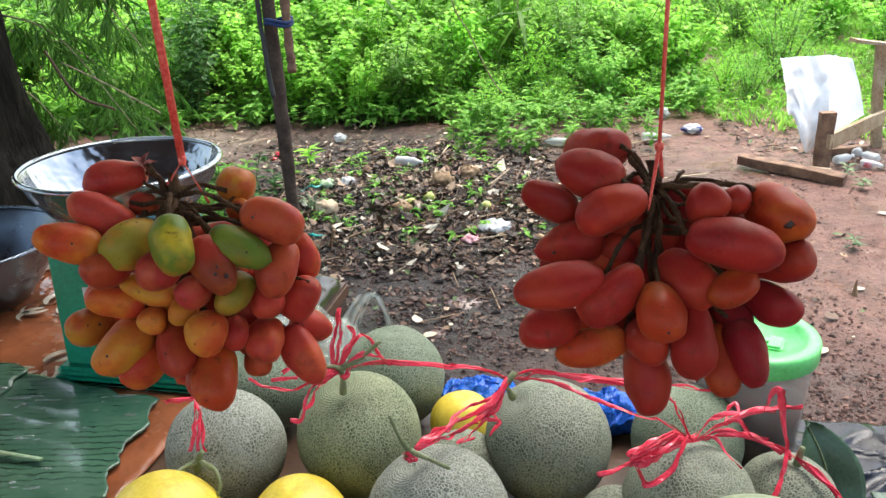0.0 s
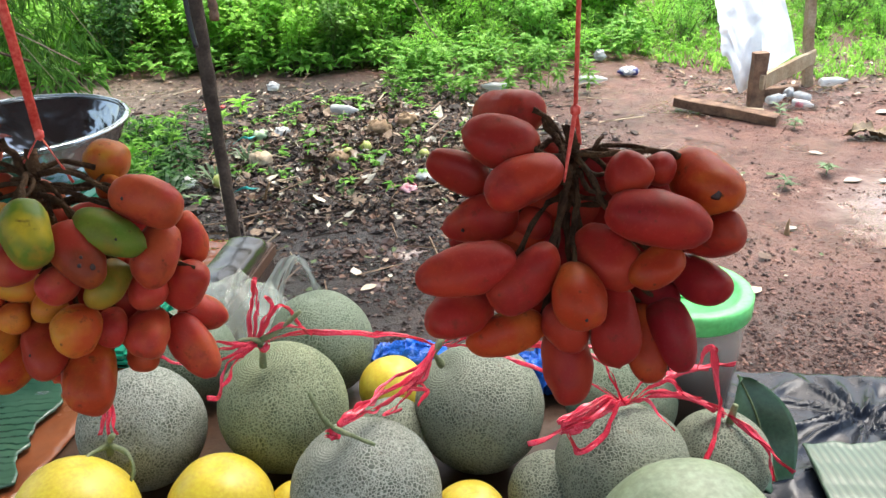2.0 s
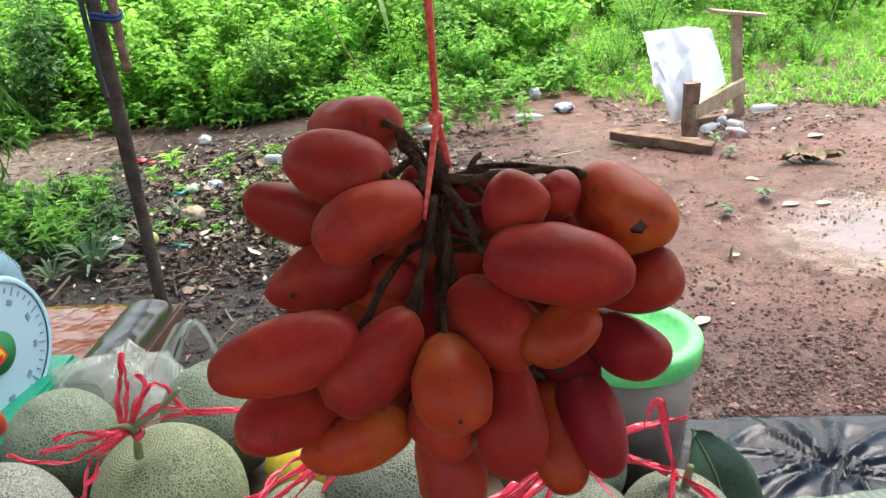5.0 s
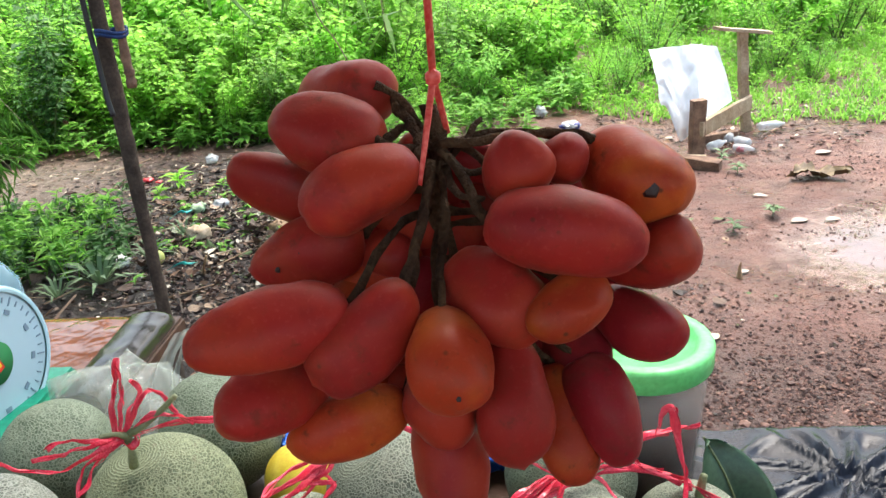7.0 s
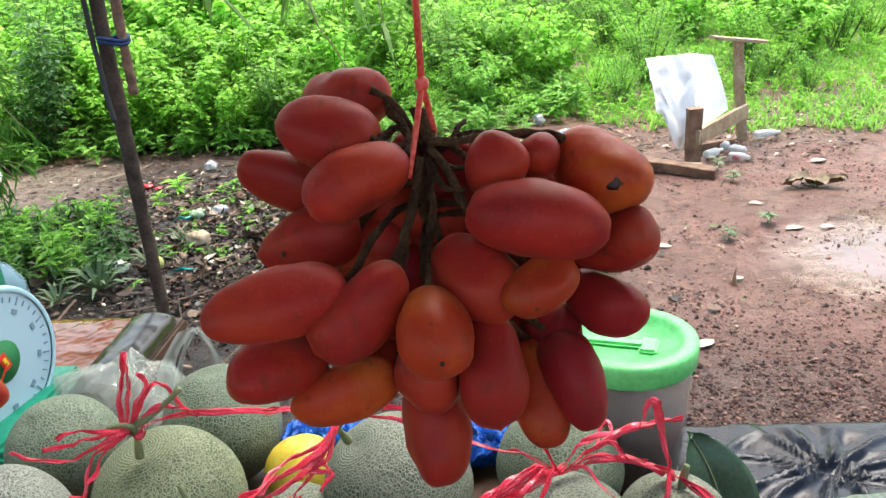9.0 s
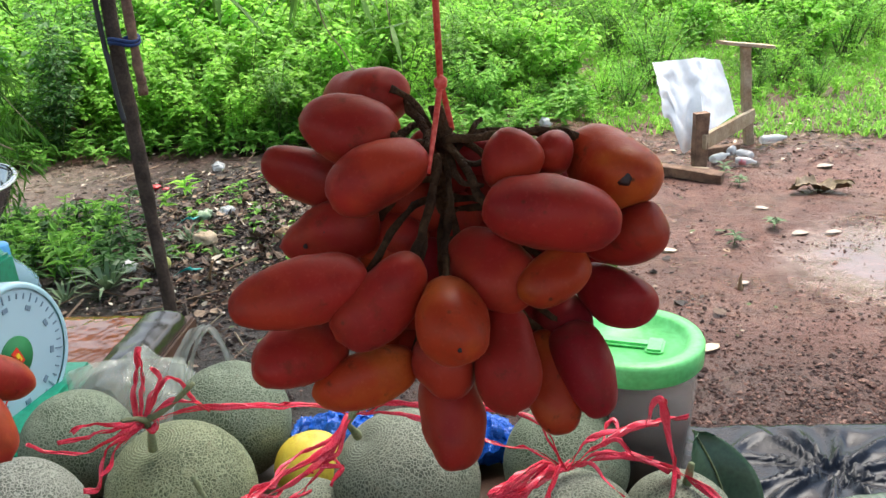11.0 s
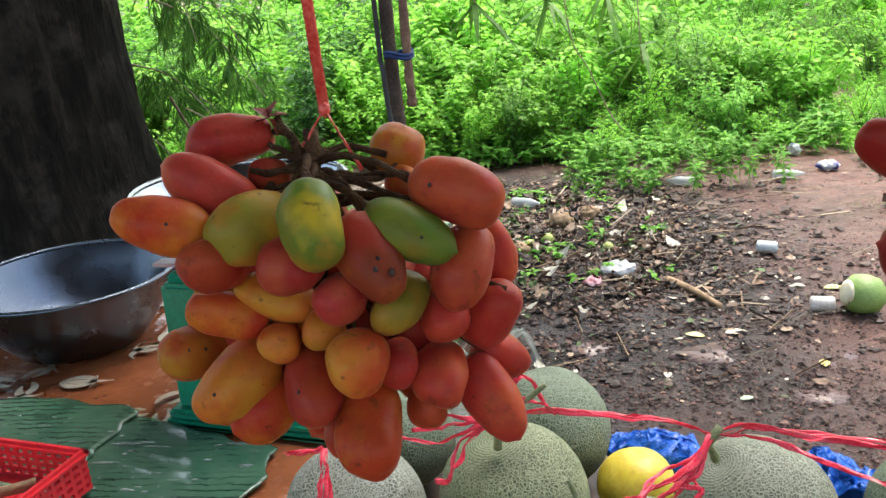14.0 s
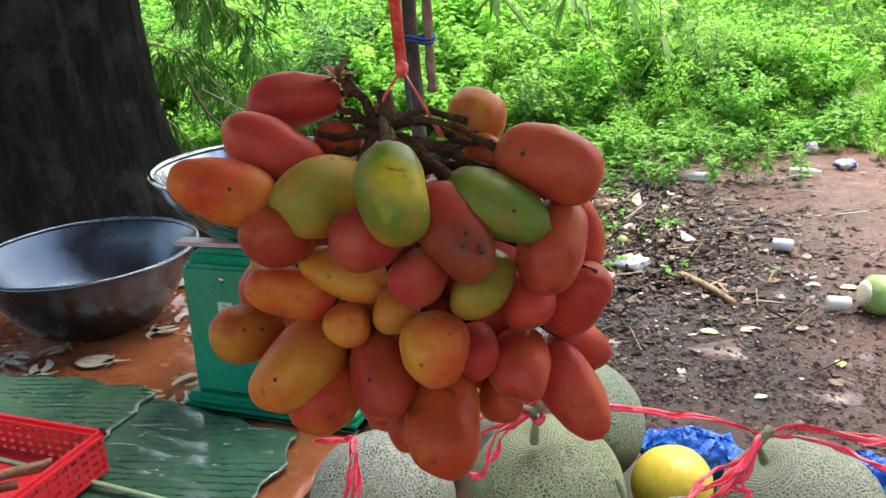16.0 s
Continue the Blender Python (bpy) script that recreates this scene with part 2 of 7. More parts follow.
water = mat("puddle_water", (0.11, 0.068, 0.062), 0.30, 0.0, 0.35)
bump(water, noise_tex(water, coords(water, True), 14, 3), 0.06, 0.01)

bark = mat("bark", (0.05, 0.042, 0.035), 0.9, 0.0, 0.12)
at = coords(bark)
stretch = node(bark, "Mapping")
stretch.inputs["Scale"].default_value = (7, 7, 1.6)
wire(bark, at, stretch.inputs["Vector"])
bk = noise_tex(bark, stretch.outputs[0], 2.2, 8, 0.65)
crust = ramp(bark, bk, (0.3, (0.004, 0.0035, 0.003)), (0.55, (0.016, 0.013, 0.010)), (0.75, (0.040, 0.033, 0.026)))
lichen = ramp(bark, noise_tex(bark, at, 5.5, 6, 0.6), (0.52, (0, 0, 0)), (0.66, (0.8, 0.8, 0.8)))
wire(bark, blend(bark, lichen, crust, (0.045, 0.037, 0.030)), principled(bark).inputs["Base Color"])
bump(bark, bk, 1.0, 0.08)

wood_dark = grainy("weathered_pole_wood", (0.036, 0.026, 0.019), (0.090, 0.066, 0.050), 14, 0.85, 0.6, spec=0.2)
wood_pale = grainy("raw_plank", (0.27, 0.18, 0.10), (0.42, 0.33, 0.22), 9, 0.75, 0.4)
wood_bark_edge = grainy("bark_edged_plank", (0.085, 0.042, 0.026), (0.24, 0.14, 0.085), 12, 0.8, 0.6)
# Brown wood darkened: the shade between the melons is in its colour.
plank = grainy("brown_tabletop_shaded", (0.035, 0.017, 0.010), (0.075, 0.037, 0.020), 6, 0.42, 0.3)
steel = mat("stainless_steel", (0.33, 0.35, 0.37), 0.12, 1.0)
steel_dull = mat("dull_stainless_steel", (0.115, 0.135, 0.165), 0.16, 1.0)
wire(steel_dull, ramp(steel_dull, noise_tex(steel_dull, coords(steel_dull), 16, 5), (0.35, (0.24, 0.24, 0.24)), (0.7, (0.34, 0.34, 0.34))), principled(steel_dull).inputs["Roughness"])
bump(steel_dull, noise_tex(steel_dull, coords(steel_dull), 10, 2), 0.16, 0.015)
at = coords(steel)
wire(steel, ramp(steel, noise_tex(steel, at, 22, 4), (0.35, (0.12, 0.12, 0.12)), (0.7, (0.24, 0.24, 0.24))), principled(steel).inputs["Roughness"])
bump(steel, noise_tex(steel, at, 24, 2), 0.42, 0.014)
green_paint = grainy("green_enamel", (0.0, 0.20, 0.11), (0.005, 0.24, 0.14), 20, 0.32, 0.06)
dial_plastic = mat("dial_cover", (0.42, 0.66, 0.76), 0.2)
dial_white = mat("dial_face", (0.40, 0.58, 0.68), 0.4)
ink = mat("dial_ink", (0.16, 0.25, 0.34), 0.5)
logo_green = mat("logo_green", (0.01, 0.17, 0.05), 0.7)
logo_red = mat("logo_red", (0.7, 0.04, 0.02), 0.4)
logo_yellow = mat("logo_yellow", (0.85, 0.6, 0.03), 0.4)
paper = grainy("label_paper", (0.42, 0.44, 0.45), (0.55, 0.57, 0.58), 60, 0.6, 0.05)
red_plastic = grainy("red_plastic", (0.55, 0.012, 0.02), (0.62, 0.02, 0.03), 20, 0.3, 0.05)
lid_green = grainy("green_lid_plastic", (0.13, 0.58, 0.17), (0.16, 0.64, 0.22), 18, 0.38, 0.05)
bucket_plastic = glassy("cloudy_bucket_plastic", (0.44, 0.39, 0.37), 0.35, 0.30)
bucket_liquid = grainy("dark_red_liquid", (0.09, 0.012, 0.015), (0.12, 0.02, 0.02), 20, 0.3, 0.1)
string_pink = mat("raffia_string_pink", (0.85, 0.07, 0.11), 0.22)
ps = principled(string_pink)
st = node(string_pink, "TexNoise", Scale=900.0, Detail=2.0)
wire(string_pink, coords(string_pink), st.inputs["Vector"])
wire(string_pink, ramp(string_pink, st.outputs["Fac"], (0.35, (0.66, 0.015, 0.055)), (0.75, (0.88, 0.10, 0.15))), ps.inputs["Base Color"])
string_orange = mat("raffia_string_orange", (0.85, 0.11, 0.05), 0.4)
so = node(string_orange, "TexNoise", Scale=500.0, Detail=2.0)
wire(string_orange, coords(string_orange), so.inputs["Vector"])
wire(string_orange, ramp(string_orange, so.outputs["Fac"], (0.35, (0.70, 0.05, 0.04)), (0.7, (0.88, 0.18, 0.14))), principled(string_orange).inputs["Base Color"])

skin = {
    'R': fruit_skin("skin_red", (0.33, 0.022, 0.017), (0.37, 0.036, 0.017), (0.23, 0.014, 0.015), 0.55, 0.46),
    'S': fruit_skin("skin_scarlet", (0.43, 0.042, 0.029), (0.48, 0.080, 0.029), (0.35, 0.025, 0.025), 0.6),
    'D': fruit_skin("skin_dark_red", (0.25, 0.012, 0.018), (0.30, 0.019, 0.020), (0.19, 0.010, 0.015), 0.4, 0.46),
    'O': fruit_skin("skin_orange", (0.46, 0.058, 0.018), (0.53, 0.15, 0.020), (0.40, 0.028, 0.018), 0.85),
    'B': fruit_skin("skin_red_orange", (0.41, 0.043, 0.014), (0.46, 0.088, 0.017), (0.35, 0.026, 0.013), 0.8),
    'N': fruit_skin("skin_amber", (0.56, 0.18, 0.026), (0.47, 0.070, 0.02), (0.54, 0.28, 0.03), 0.95),
    'Y': fruit_skin("skin_yellow_green", (0.48, 0.36, 0.026), (0.11, 0.17, 0.018), (0.44, 0.20, 0.025), 1.0),
    'V': fruit_skin("skin_olive", (0.40, 0.25, 0.026), (0.24, 0.20, 0.025), (0.42, 0.17, 0.025), 0.85),
    'G': fruit_skin("skin_green", (0.09, 0.16, 0.018), (0.15, 0.19, 0.025), (0.24, 0.17, 0.025), 0.5),
    'P': fruit_skin("skin_pink_red", (0.40, 0.04, 0.035), (0.36, 0.03, 0.025), (0.46, 0.09, 0.04), 0.4),
    'M': fruit_skin("skin_mottled_red", (0.38, 0.04, 0.024), (0.27, 0.05, 0.02), (0.42, 0.10, 0.022), 0.95),
}
bruise_mat = grainy("dark_bruise", (0.022, 0.010, 0.010), (0.05, 0.02, 0.015), 200, 0.5, 0.2, 0.001)
stalk_mat = grainy("fruit_stalk", (0.040, 0.020, 0.012), (0.11, 0.062, 0.032), 90, 0.9, 0.8, 0.003, spec=0.15)
calyx_mat = grainy("dry_calyx", (0.18, 0.03, 0.022), (0.27, 0.055, 0.04), 60, 0.6, 0.3, 0.002)
melon_a = melon_skin("netted_rind_green", (0.072, 0.095, 0.040), (0.29, 0.325, 0.19))
melon_b = melon_skin("netted_rind_grey", (0.075, 0.092, 0.061), (0.29, 0.312, 0.236))
melon_d = melon_skin("netted_rind_whitish", (0.084, 0.101, 0.073), (0.36, 0.373, 0.318))
melon_c = melon_skin("netted_rind_dark", (0.075, 0.110, 0.062), (0.23, 0.275, 0.195))
smooth_rind = grainy("smooth_pale_rind", (0.19, 0.24, 0.145), (0.25, 0.30, 0.20), 22, 0.5, 0.15, 0.002)
yellow_rind = grainy("yellow_rind", (0.68, 0.52, 0.045), (0.60, 0.46, 0.06), 30, 0.38, 0.12, 0.002)
melon_stem = grainy("melon_stem", (0.11, 0.15, 0.06), (0.19, 0.21, 0.11), 60, 0.6, 0.5, 0.002)
dark_blade = grainy("dark_green_blade", (0.022, 0.065, 0.035), (0.05, 0.10, 0.055), 30, 0.35, 0.1, 0.002)

vinyl = mat("flowered_vinyl", (0.30, 0.085, 0.035), 0.2, 0.0, 0.40)
at = coords(vinyl)
vn = noise_tex(vinyl, at, 9, 5)
wire(vinyl, ramp(vinyl, vn, (0.3, (0.15, 0.046, 0.019)), (0.7, (0.27, 0.088, 0.037))), principled(vinyl).inputs["Base Color"])
wire(vinyl, ramp(vinyl, noise_tex(vinyl, at, 6, 4), (0.4, (0.30, 0.30, 0.30)), (0.55, (0.07, 0.07, 0.07))), principled(vinyl).inputs["Roughness"])
bump(vinyl, noise_tex(vinyl, at, 13, 3), 0.6, 0.02)
vinyl_print = grainy("vinyl_print_cream", (0.40, 0.33, 0.25), (0.50, 0.43, 0.34), 40, 0.2, 0.3)
leaf_wet = mat("wet_banana_leaf", (0.03, 0.085, 0.04), 0.17, 0.0, 0.7)
at = coords(leaf_wet)
veins = node(leaf_wet, "TexWave", Scale=26.0, Distortion=3.5, Detail=3.0)
veins.bands_direction = 'Y'
veins.inputs["Detail Scale"].default_value = 2.0
wire(leaf_wet, at, veins.inputs["Vector"])
lw = noise_tex(leaf_wet, at, 12, 4)
c = ramp(leaf_wet, lw, (0.3, (0.030, 0.082, 0.050)), (0.7, (0.072, 0.145, 0.092)))
slit = ramp(leaf_wet, veins.outputs["Fac"], (0.05, (0.8, 0.8, 0.8)), (0.30, (0, 0, 0)))
slit = blend(leaf_wet, 1.0, slit, ramp(leaf_wet, noise_tex(leaf_wet, at, 16, 3), (0.42, (0, 0, 0)), (0.58, (1, 1, 1))), 'MULTIPLY')
wire(leaf_wet, blend(leaf_wet, slit, c, (0.012, 0.034, 0.020)), principled(leaf_wet).inputs["Base Color"])
bump(leaf_wet, noise_tex(leaf_wet, at, 30, 4), 0.22, 0.003)
leaf_pale = grainy("pale_leaf_underside", (0.22, 0.33, 0.17), (0.32, 0.42, 0.26), 18, 0.35, 0.3)
drop_mat = mat("water_drop", (0.8, 0.85, 0.85), 0.05)
principled(drop_mat).inputs["Transmission Weight"].default_value = 0.85
black_sheet = mat("black_plastic_sheet", (0.010, 0.014, 0.024), 0.25, 0.0, 0.24)
wire(black_sheet, ramp(black_sheet, noise_tex(black_sheet, coords(black_sheet), 30, 4), (0.3, (0.16, 0.16, 0.16)), (0.7, (0.30, 0.30, 0.30))), principled(black_sheet).inputs["Roughness"])
bump(black_sheet, noise_tex(black_sheet, coords(black_sheet), 26, 4), 0.35, 0.006)
roll_film = grainy("wet_dark_plastic", (0.008, 0.007, 0.006), (0.026, 0.022, 0.018), 24, 0.2, 0.05)
rib_leaf = mat("grey_green_leaf", (0.09, 0.15, 0.10), 0.3)
rl = node(rib_leaf, "TexWave", Scale=38.0, Distortion=0.6, Detail=1.0)
wire(rib_leaf, coords(rib_leaf), rl.inputs["Vector"])
wire(rib_leaf, ramp(rib_leaf, rl.outputs["Fac"], (0.2, (0.045, 0.085, 0.055)), (0.8, (0.08, 0.13, 0.09))), principled(rib_leaf).inputs["Base Color"])
bump(rib_leaf, rl.outputs["Fac"], 0.2, 0.002)
blue_film = mat("blue_plastic_bag", (0.012, 0.12, 0.62), 0.15)
bump(blue_film, noise_tex(blue_film, coords(blue_film), 90, 5), 1.0, 0.006)
clear_film = glassy("clear_plastic_bag", (0.80, 0.85, 0.78), 0.10, 0.24)
handle_film = glassy("bag_handle_film", (0.86, 0.90, 0.84), 0.14, 0.36)
bottle_film = glassy("bottle_plastic", (0.45, 0.72, 0.88), 0.1, 0.36)
milky = glassy("milky_plastic", (0.66, 0.68, 0.68), 0.3, 0.55)
blue_cap = mat("blue_cap", (0.05, 0.30, 0.62), 0.4)
white_plastic = grainy("white_plastic", (0.55, 0.55, 0.55), (0.66, 0.66, 0.66), 12, 0.4, 0.15)
label_red = grainy("label_red", (0.6, 0.12, 0.16), (0.8, 0.5, 0.5), 30, 0.4, 0.1)
pale_pink = grainy("pale_pink_plastic", (0.45, 0.30, 0.30), (0.55, 0.40, 0.40), 30, 0.3, 0.1)
label_purple = grainy("printed_film", (0.75, 0.55, 0.68), (0.45, 0.32, 0.55), 20, 0.3, 0.3)
blue_dark = grainy("dark_blue_plastic", (0.03, 0.04, 0.16), (0.05, 0.07, 0.25), 20, 0.35, 0.1)
tie_blue = grainy("blue_rope", (0.007, 0.026, 0.10), (0.014, 0.045, 0.15), 60, 0.7, 0.4)
black_hose = mat("black_hose", (0.012, 0.012, 0.014), 0.5)
white_sheet = grainy("white_tarpaulin", (0.78, 0.79, 0.80), (0.84, 0.85, 0.85), 5, 0.45, 0.15, 0.01)
tarp = grainy("unseen_roof_tarpaulin", (0.10, 0.12, 0.14), (0.14, 0.16, 0.18), 3, 0.6, 0.2)
coconut_husk = grainy("green_husk", (0.16, 0.26, 0.05), (0.22, 0.32, 0.09), 14, 0.5, 0.2)
coconut_cut = grainy("cut_husk", (0.60, 0.52, 0.34), (0.70, 0.64, 0.46), 30, 0.7, 0.3)
brown_dry = grainy("dry_brown", (0.20, 0.12, 0.06), (0.34, 0.22, 0.12), 24, 0.75, 0.4)
lime_mat = grainy("lime_peel", (0.36, 0.42, 0.08), (0.46, 0.46, 0.14), 40, 0.45, 0.1)

leaf_bright = leafy("leaf_bright", (0.155, 0.38, 0.042), (0.34, 0.66, 0.090), through_light=0.48)
leaf_mid = leafy("leaf_mid", (0.100, 0.28, 0.036), (0.24, 0.48, 0.080), through_light=0.45)
leaf_dark = leafy("leaf_dark", (0.030, 0.10, 0.022), (0.08, 0.20, 0.045), through_light=0.3)
leaf_grass = leafy("grass_blades", (0.14, 0.36, 0.045), (0.31, 0.58, 0.09), through_light=0.45)
leaf_bamboo = leafy("bamboo_leaf", (0.045, 0.14, 0.020), (0.14, 0.30, 0.050), through_light=0.35)
leaf_grey = leafy("pineapple_leaf", (0.10, 0.17, 0.08), (0.18, 0.26, 0.14), through_light=0.15)
leaf_litter_mat = litter("leaf_litter", (0.10, 0.06, 0.04), (0.20, 0.12, 0.075), (0.035, 0.022, 0.016), (0.30, 0.21, 0.14), (0.06, 0.038, 0.026), (0.13, 0.07, 0.045), (0.52, 0.46, 0.36), (0.24, 0.17, 0.12), (0.07, 0.11, 0.035), (0.03, 0.021, 0.016), (0.07, 0.043, 0.03), (0.02, 0.015, 0.012), (0.055, 0.033, 0.024), (0.16, 0.10, 0.065), (0.10, 0.065, 0.045), (0.02, 0.014, 0.011))
clod_mat = litter("compost_clods", (0.022, 0.013, 0.010), (0.038, 0.022, 0.017), (0.028, 0.016, 0.012), (0.060, 0.032, 0.024), (0.016, 0.010, 0.008), (0.09, 0.05, 0.036), rough=0.45)
pebble_mat = litter("pebbles", (0.060, 0.029, 0.022), (0.10, 0.048, 0.036), (0.036, 0.018, 0.014), (0.19, 0.105, 0.08), (0.045, 0.022, 0.017), rough=0.5)
twig_mat = litter("twigs", (0.10, 0.06, 0.035), (0.20, 0.13, 0.08), (0.30, 0.24, 0.16), (0.05, 0.035, 0.025))
stem_green = grainy("green_stem", (0.07, 0.11, 0.03), (0.11, 0.14, 0.05), 30, 0.7, 0.3)

# ---- building helpers ----
rng = np.random.default_rng(7)


def mesh_ob(name, verts, faces, material, parent=None, label="", smooth=True):
    me = bpy.data.meshes.new(name)
    me.from_pydata([tuple(v) for v in verts], [], [tuple(f) for f in faces])
    if smooth:
        me.polygons.foreach_set("use_smooth", [True] * len(me.polygons))
    me.materials.append(material)
    ob = new(name, me)
    if parent:
        ob.parent = parent
    if label:
        tagged(ob, label)
    return ob


def part(name, bm, material, parent=None, label="", smooth=False):
    me = bpy.data.meshes.new(name)
    bm.to_mesh(me)
    bm.free()
    if smooth:
        me.polygons.foreach_set("use_smooth", [True] * len(me.polygons))
    me.materials.append(material)
    ob = new(name, me)
    if parent:
        ob.parent = parent
    if label:
        tagged(ob, label)
    return ob


def thing(name, label, category, m=None, group="", kind=""):
    ob = new(name)
    ob.empty_display_size = 0.05
    if m is not None:
        ob.matrix_world = m
    return tagged(ob, label, category, group, kind)


def box(size, at=(0, 0, 0), rot=(0, 0, 0), bevel=0.003, taper=1.0):
    bm = bmesh.new()
    bmesh.ops.create_cube(bm, size=1)
    for v in bm.verts:
        k = taper if v.co.z > 0 else 1.0
        v.co = Vector((v.co.x * size[0] * k, v.co.y * size[1] * k, v.co.z * size[2]))
    if bevel:
        bmesh.ops.bevel(bm, geom=bm.edges[:], offset=bevel, segments=2, affect='EDGES')
    bmesh.ops.transform(bm, matrix=pose(*at, *rot), verts=bm.verts)
    return bm


def rough_beam(size, at=(0, 0, 0), rot=(0, 0, 0), wobble=0.004, cuts=6):
    """A sawn, uneven length of wood along its own x."""
    bm = bmesh.new()
    bmesh.ops.create_cube(bm, size=1)
    bmesh.ops.subdivide_edges(bm, edges=[e for e in bm.edges if abs(e.verts[0].co.x - e.verts[1].co.x) > 0.5], cuts=cuts)
    bmesh.ops.bevel(bm, geom=[e for e in bm.edges if e.is_manifold and abs(e.verts[0].co.x - e.verts[1].co.x) > 0.01], offset=0.06, segments=1, affect='EDGES')
    for v in bm.verts:
        co = Vector((v.co.x * size[0], v.co.y * size[1], v.co.z * size[2]))
        v.co = co + noise.noise_vector(co * 9 + Vector(at) * 3) * wobble
    bmesh.ops.transform(bm, matrix=pose(*at, *rot), verts=bm.verts)
    return bm


def revolve(profile, seg=32, wobble=0.0, caps=True):
    """Vertices and faces of a profile of (radius, height) turned round z."""
    vs, fs = [], []
    for k, (r, z) in enumerate(profile):
        for i in range(seg):
            a = 2 * math.pi * i / seg
            q = r * (1 + wobble * noise.noise((math.cos(a) * 1.5, math.sin(a) * 1.5, z * 12)))
            vs.append((q * math.cos(a), q * math.sin(a), z))
    for k in range(len(profile) - 1):
        for i in range(seg):
            j = (i + 1) % seg
            fs.append((k * seg + i, k * seg + j, (k + 1) * seg + j, (k + 1) * seg + i))
    if caps and profile[0][0] > 1e-5:
        fs.append(tuple(range(seg))[::-1])
    if caps and profile[-1][0] > 1e-5:
        fs.append(tuple((len(profile) - 1) * seg + i for i in range(seg)))
    return vs, fs


def smooth_line(pts, n=8):
    """Catmull-Rom through the points."""
    p = [Vector(q) for q in pts]
    p = [p[0] * 2 - p[1]] + p + [p[-1] * 2 - p[-2]]
    out = []
    for k in range(1, len(p) - 2):
        for i in range(n):
            t = i / n
            out.append(0.5 * ((2 * p[k]) + (p[k + 1] - p[k - 1]) * t + (2 * p[k - 1] - 5 * p[k] + 4 * p[k + 1] - p[k + 2]) * t * t + (3 * p[k] - p[k - 1] - 3 * p[k + 1] + p[k + 2]) * t ** 3))
    out.append(p[-2])
    return out


def tube(pts, radius, sides=8, flat=1.0, twist=0.0, n=6, base=0):
    """Vertices and faces of a tube along a smooth line; flat < 1 makes it a ribbon that may twist."""
    line = smooth_line(pts, n) if n else [Vector(p) for p in pts]
    vs, fs = [], []
    ref = Vector((0.13, 0.2, 1)).normalized()
    for k, p in enumerate(line):
        tan = (line[min(k + 1, len(line) - 1)] - line[max(k - 1, 0)]).normalized()
        side = tan.cross(ref)
        if side.length < 1e-3:
            side = tan.cross(Vector((1, 0, 0)))
        side.normalize()
        up = side.cross(tan)
        ref = up
        f = k / max(1, len(line) - 1)
        r = radius if not callable(radius) else radius(f)
        w = twist * f
        s2, u2 = side * math.cos(w) + up * math.sin(w), up * math.cos(w) - side * math.sin(w)
        for i in range(sides):
            a = 2 * math.pi * i / sides
            vs.append(p + s2 * (r * math.cos(a)) + u2 * (r * flat * math.sin(a)))
    for k in range(len(line) - 1):
        for i in range(sides):
            j = (i + 1) % sides
            fs.append((base + k * sides + i, base + k * sides + j, base + (k + 1) * sides + j, base + (k + 1) * sides + i))
    fs.append(tuple(base + i for i in range(sides))[::-1])
    fs.append(tuple(base + (len(line) - 1) * sides + i for i in range(sides)))
    return vs, fs


def tubes(name, lines, material, parent=None, label="", sides=6):
    """Several tubes in one mesh: lines of (points, radius, flat, twist)."""
    vs, fs = [], []
    for pts, r, flat, twist in lines:
        v, f = tube(pts, r, sides, flat, twist, base=len(vs))
        vs += v
        fs += f
    return mesh_ob(name, vs, fs, material, parent, label)


def sheet(name, func, nu, nv, material, thick=0.0, parent=None, label="", smooth=True):
    """A surface func(u, v) with u, v from 0 to 1, given a thickness downwards."""
    vs = [func(i / nu, j / nv) for j in range(nv + 1) for i in range(nu + 1)]
    fs = [(j * (nu + 1) + i, j * (nu + 1) + i + 1, (j + 1) * (nu + 1) + i + 1, (j + 1) * (nu + 1) + i) for j in range(nv) for i in range(nu)]
    if thick:
        n = len(vs)
        vs += [(x, y, z - thick) for x, y, z in vs]
        fs += [tuple(n + i for i in f[::-1]) for f in fs]
        ring = [i for i in range(nu)] + [j * (nu + 1) + nu for j in range(nv)] + [nv * (nu + 1) + i for i in range(nu, 0, -1)] + [j * (nu + 1) for j in range(nv, 0, -1)]
        fs += [(a, n + a, n + b, b) for a, b in zip(ring, ring[1:] + ring[:1])]
    return mesh_ob(name, vs, fs, material, parent, label, smooth)


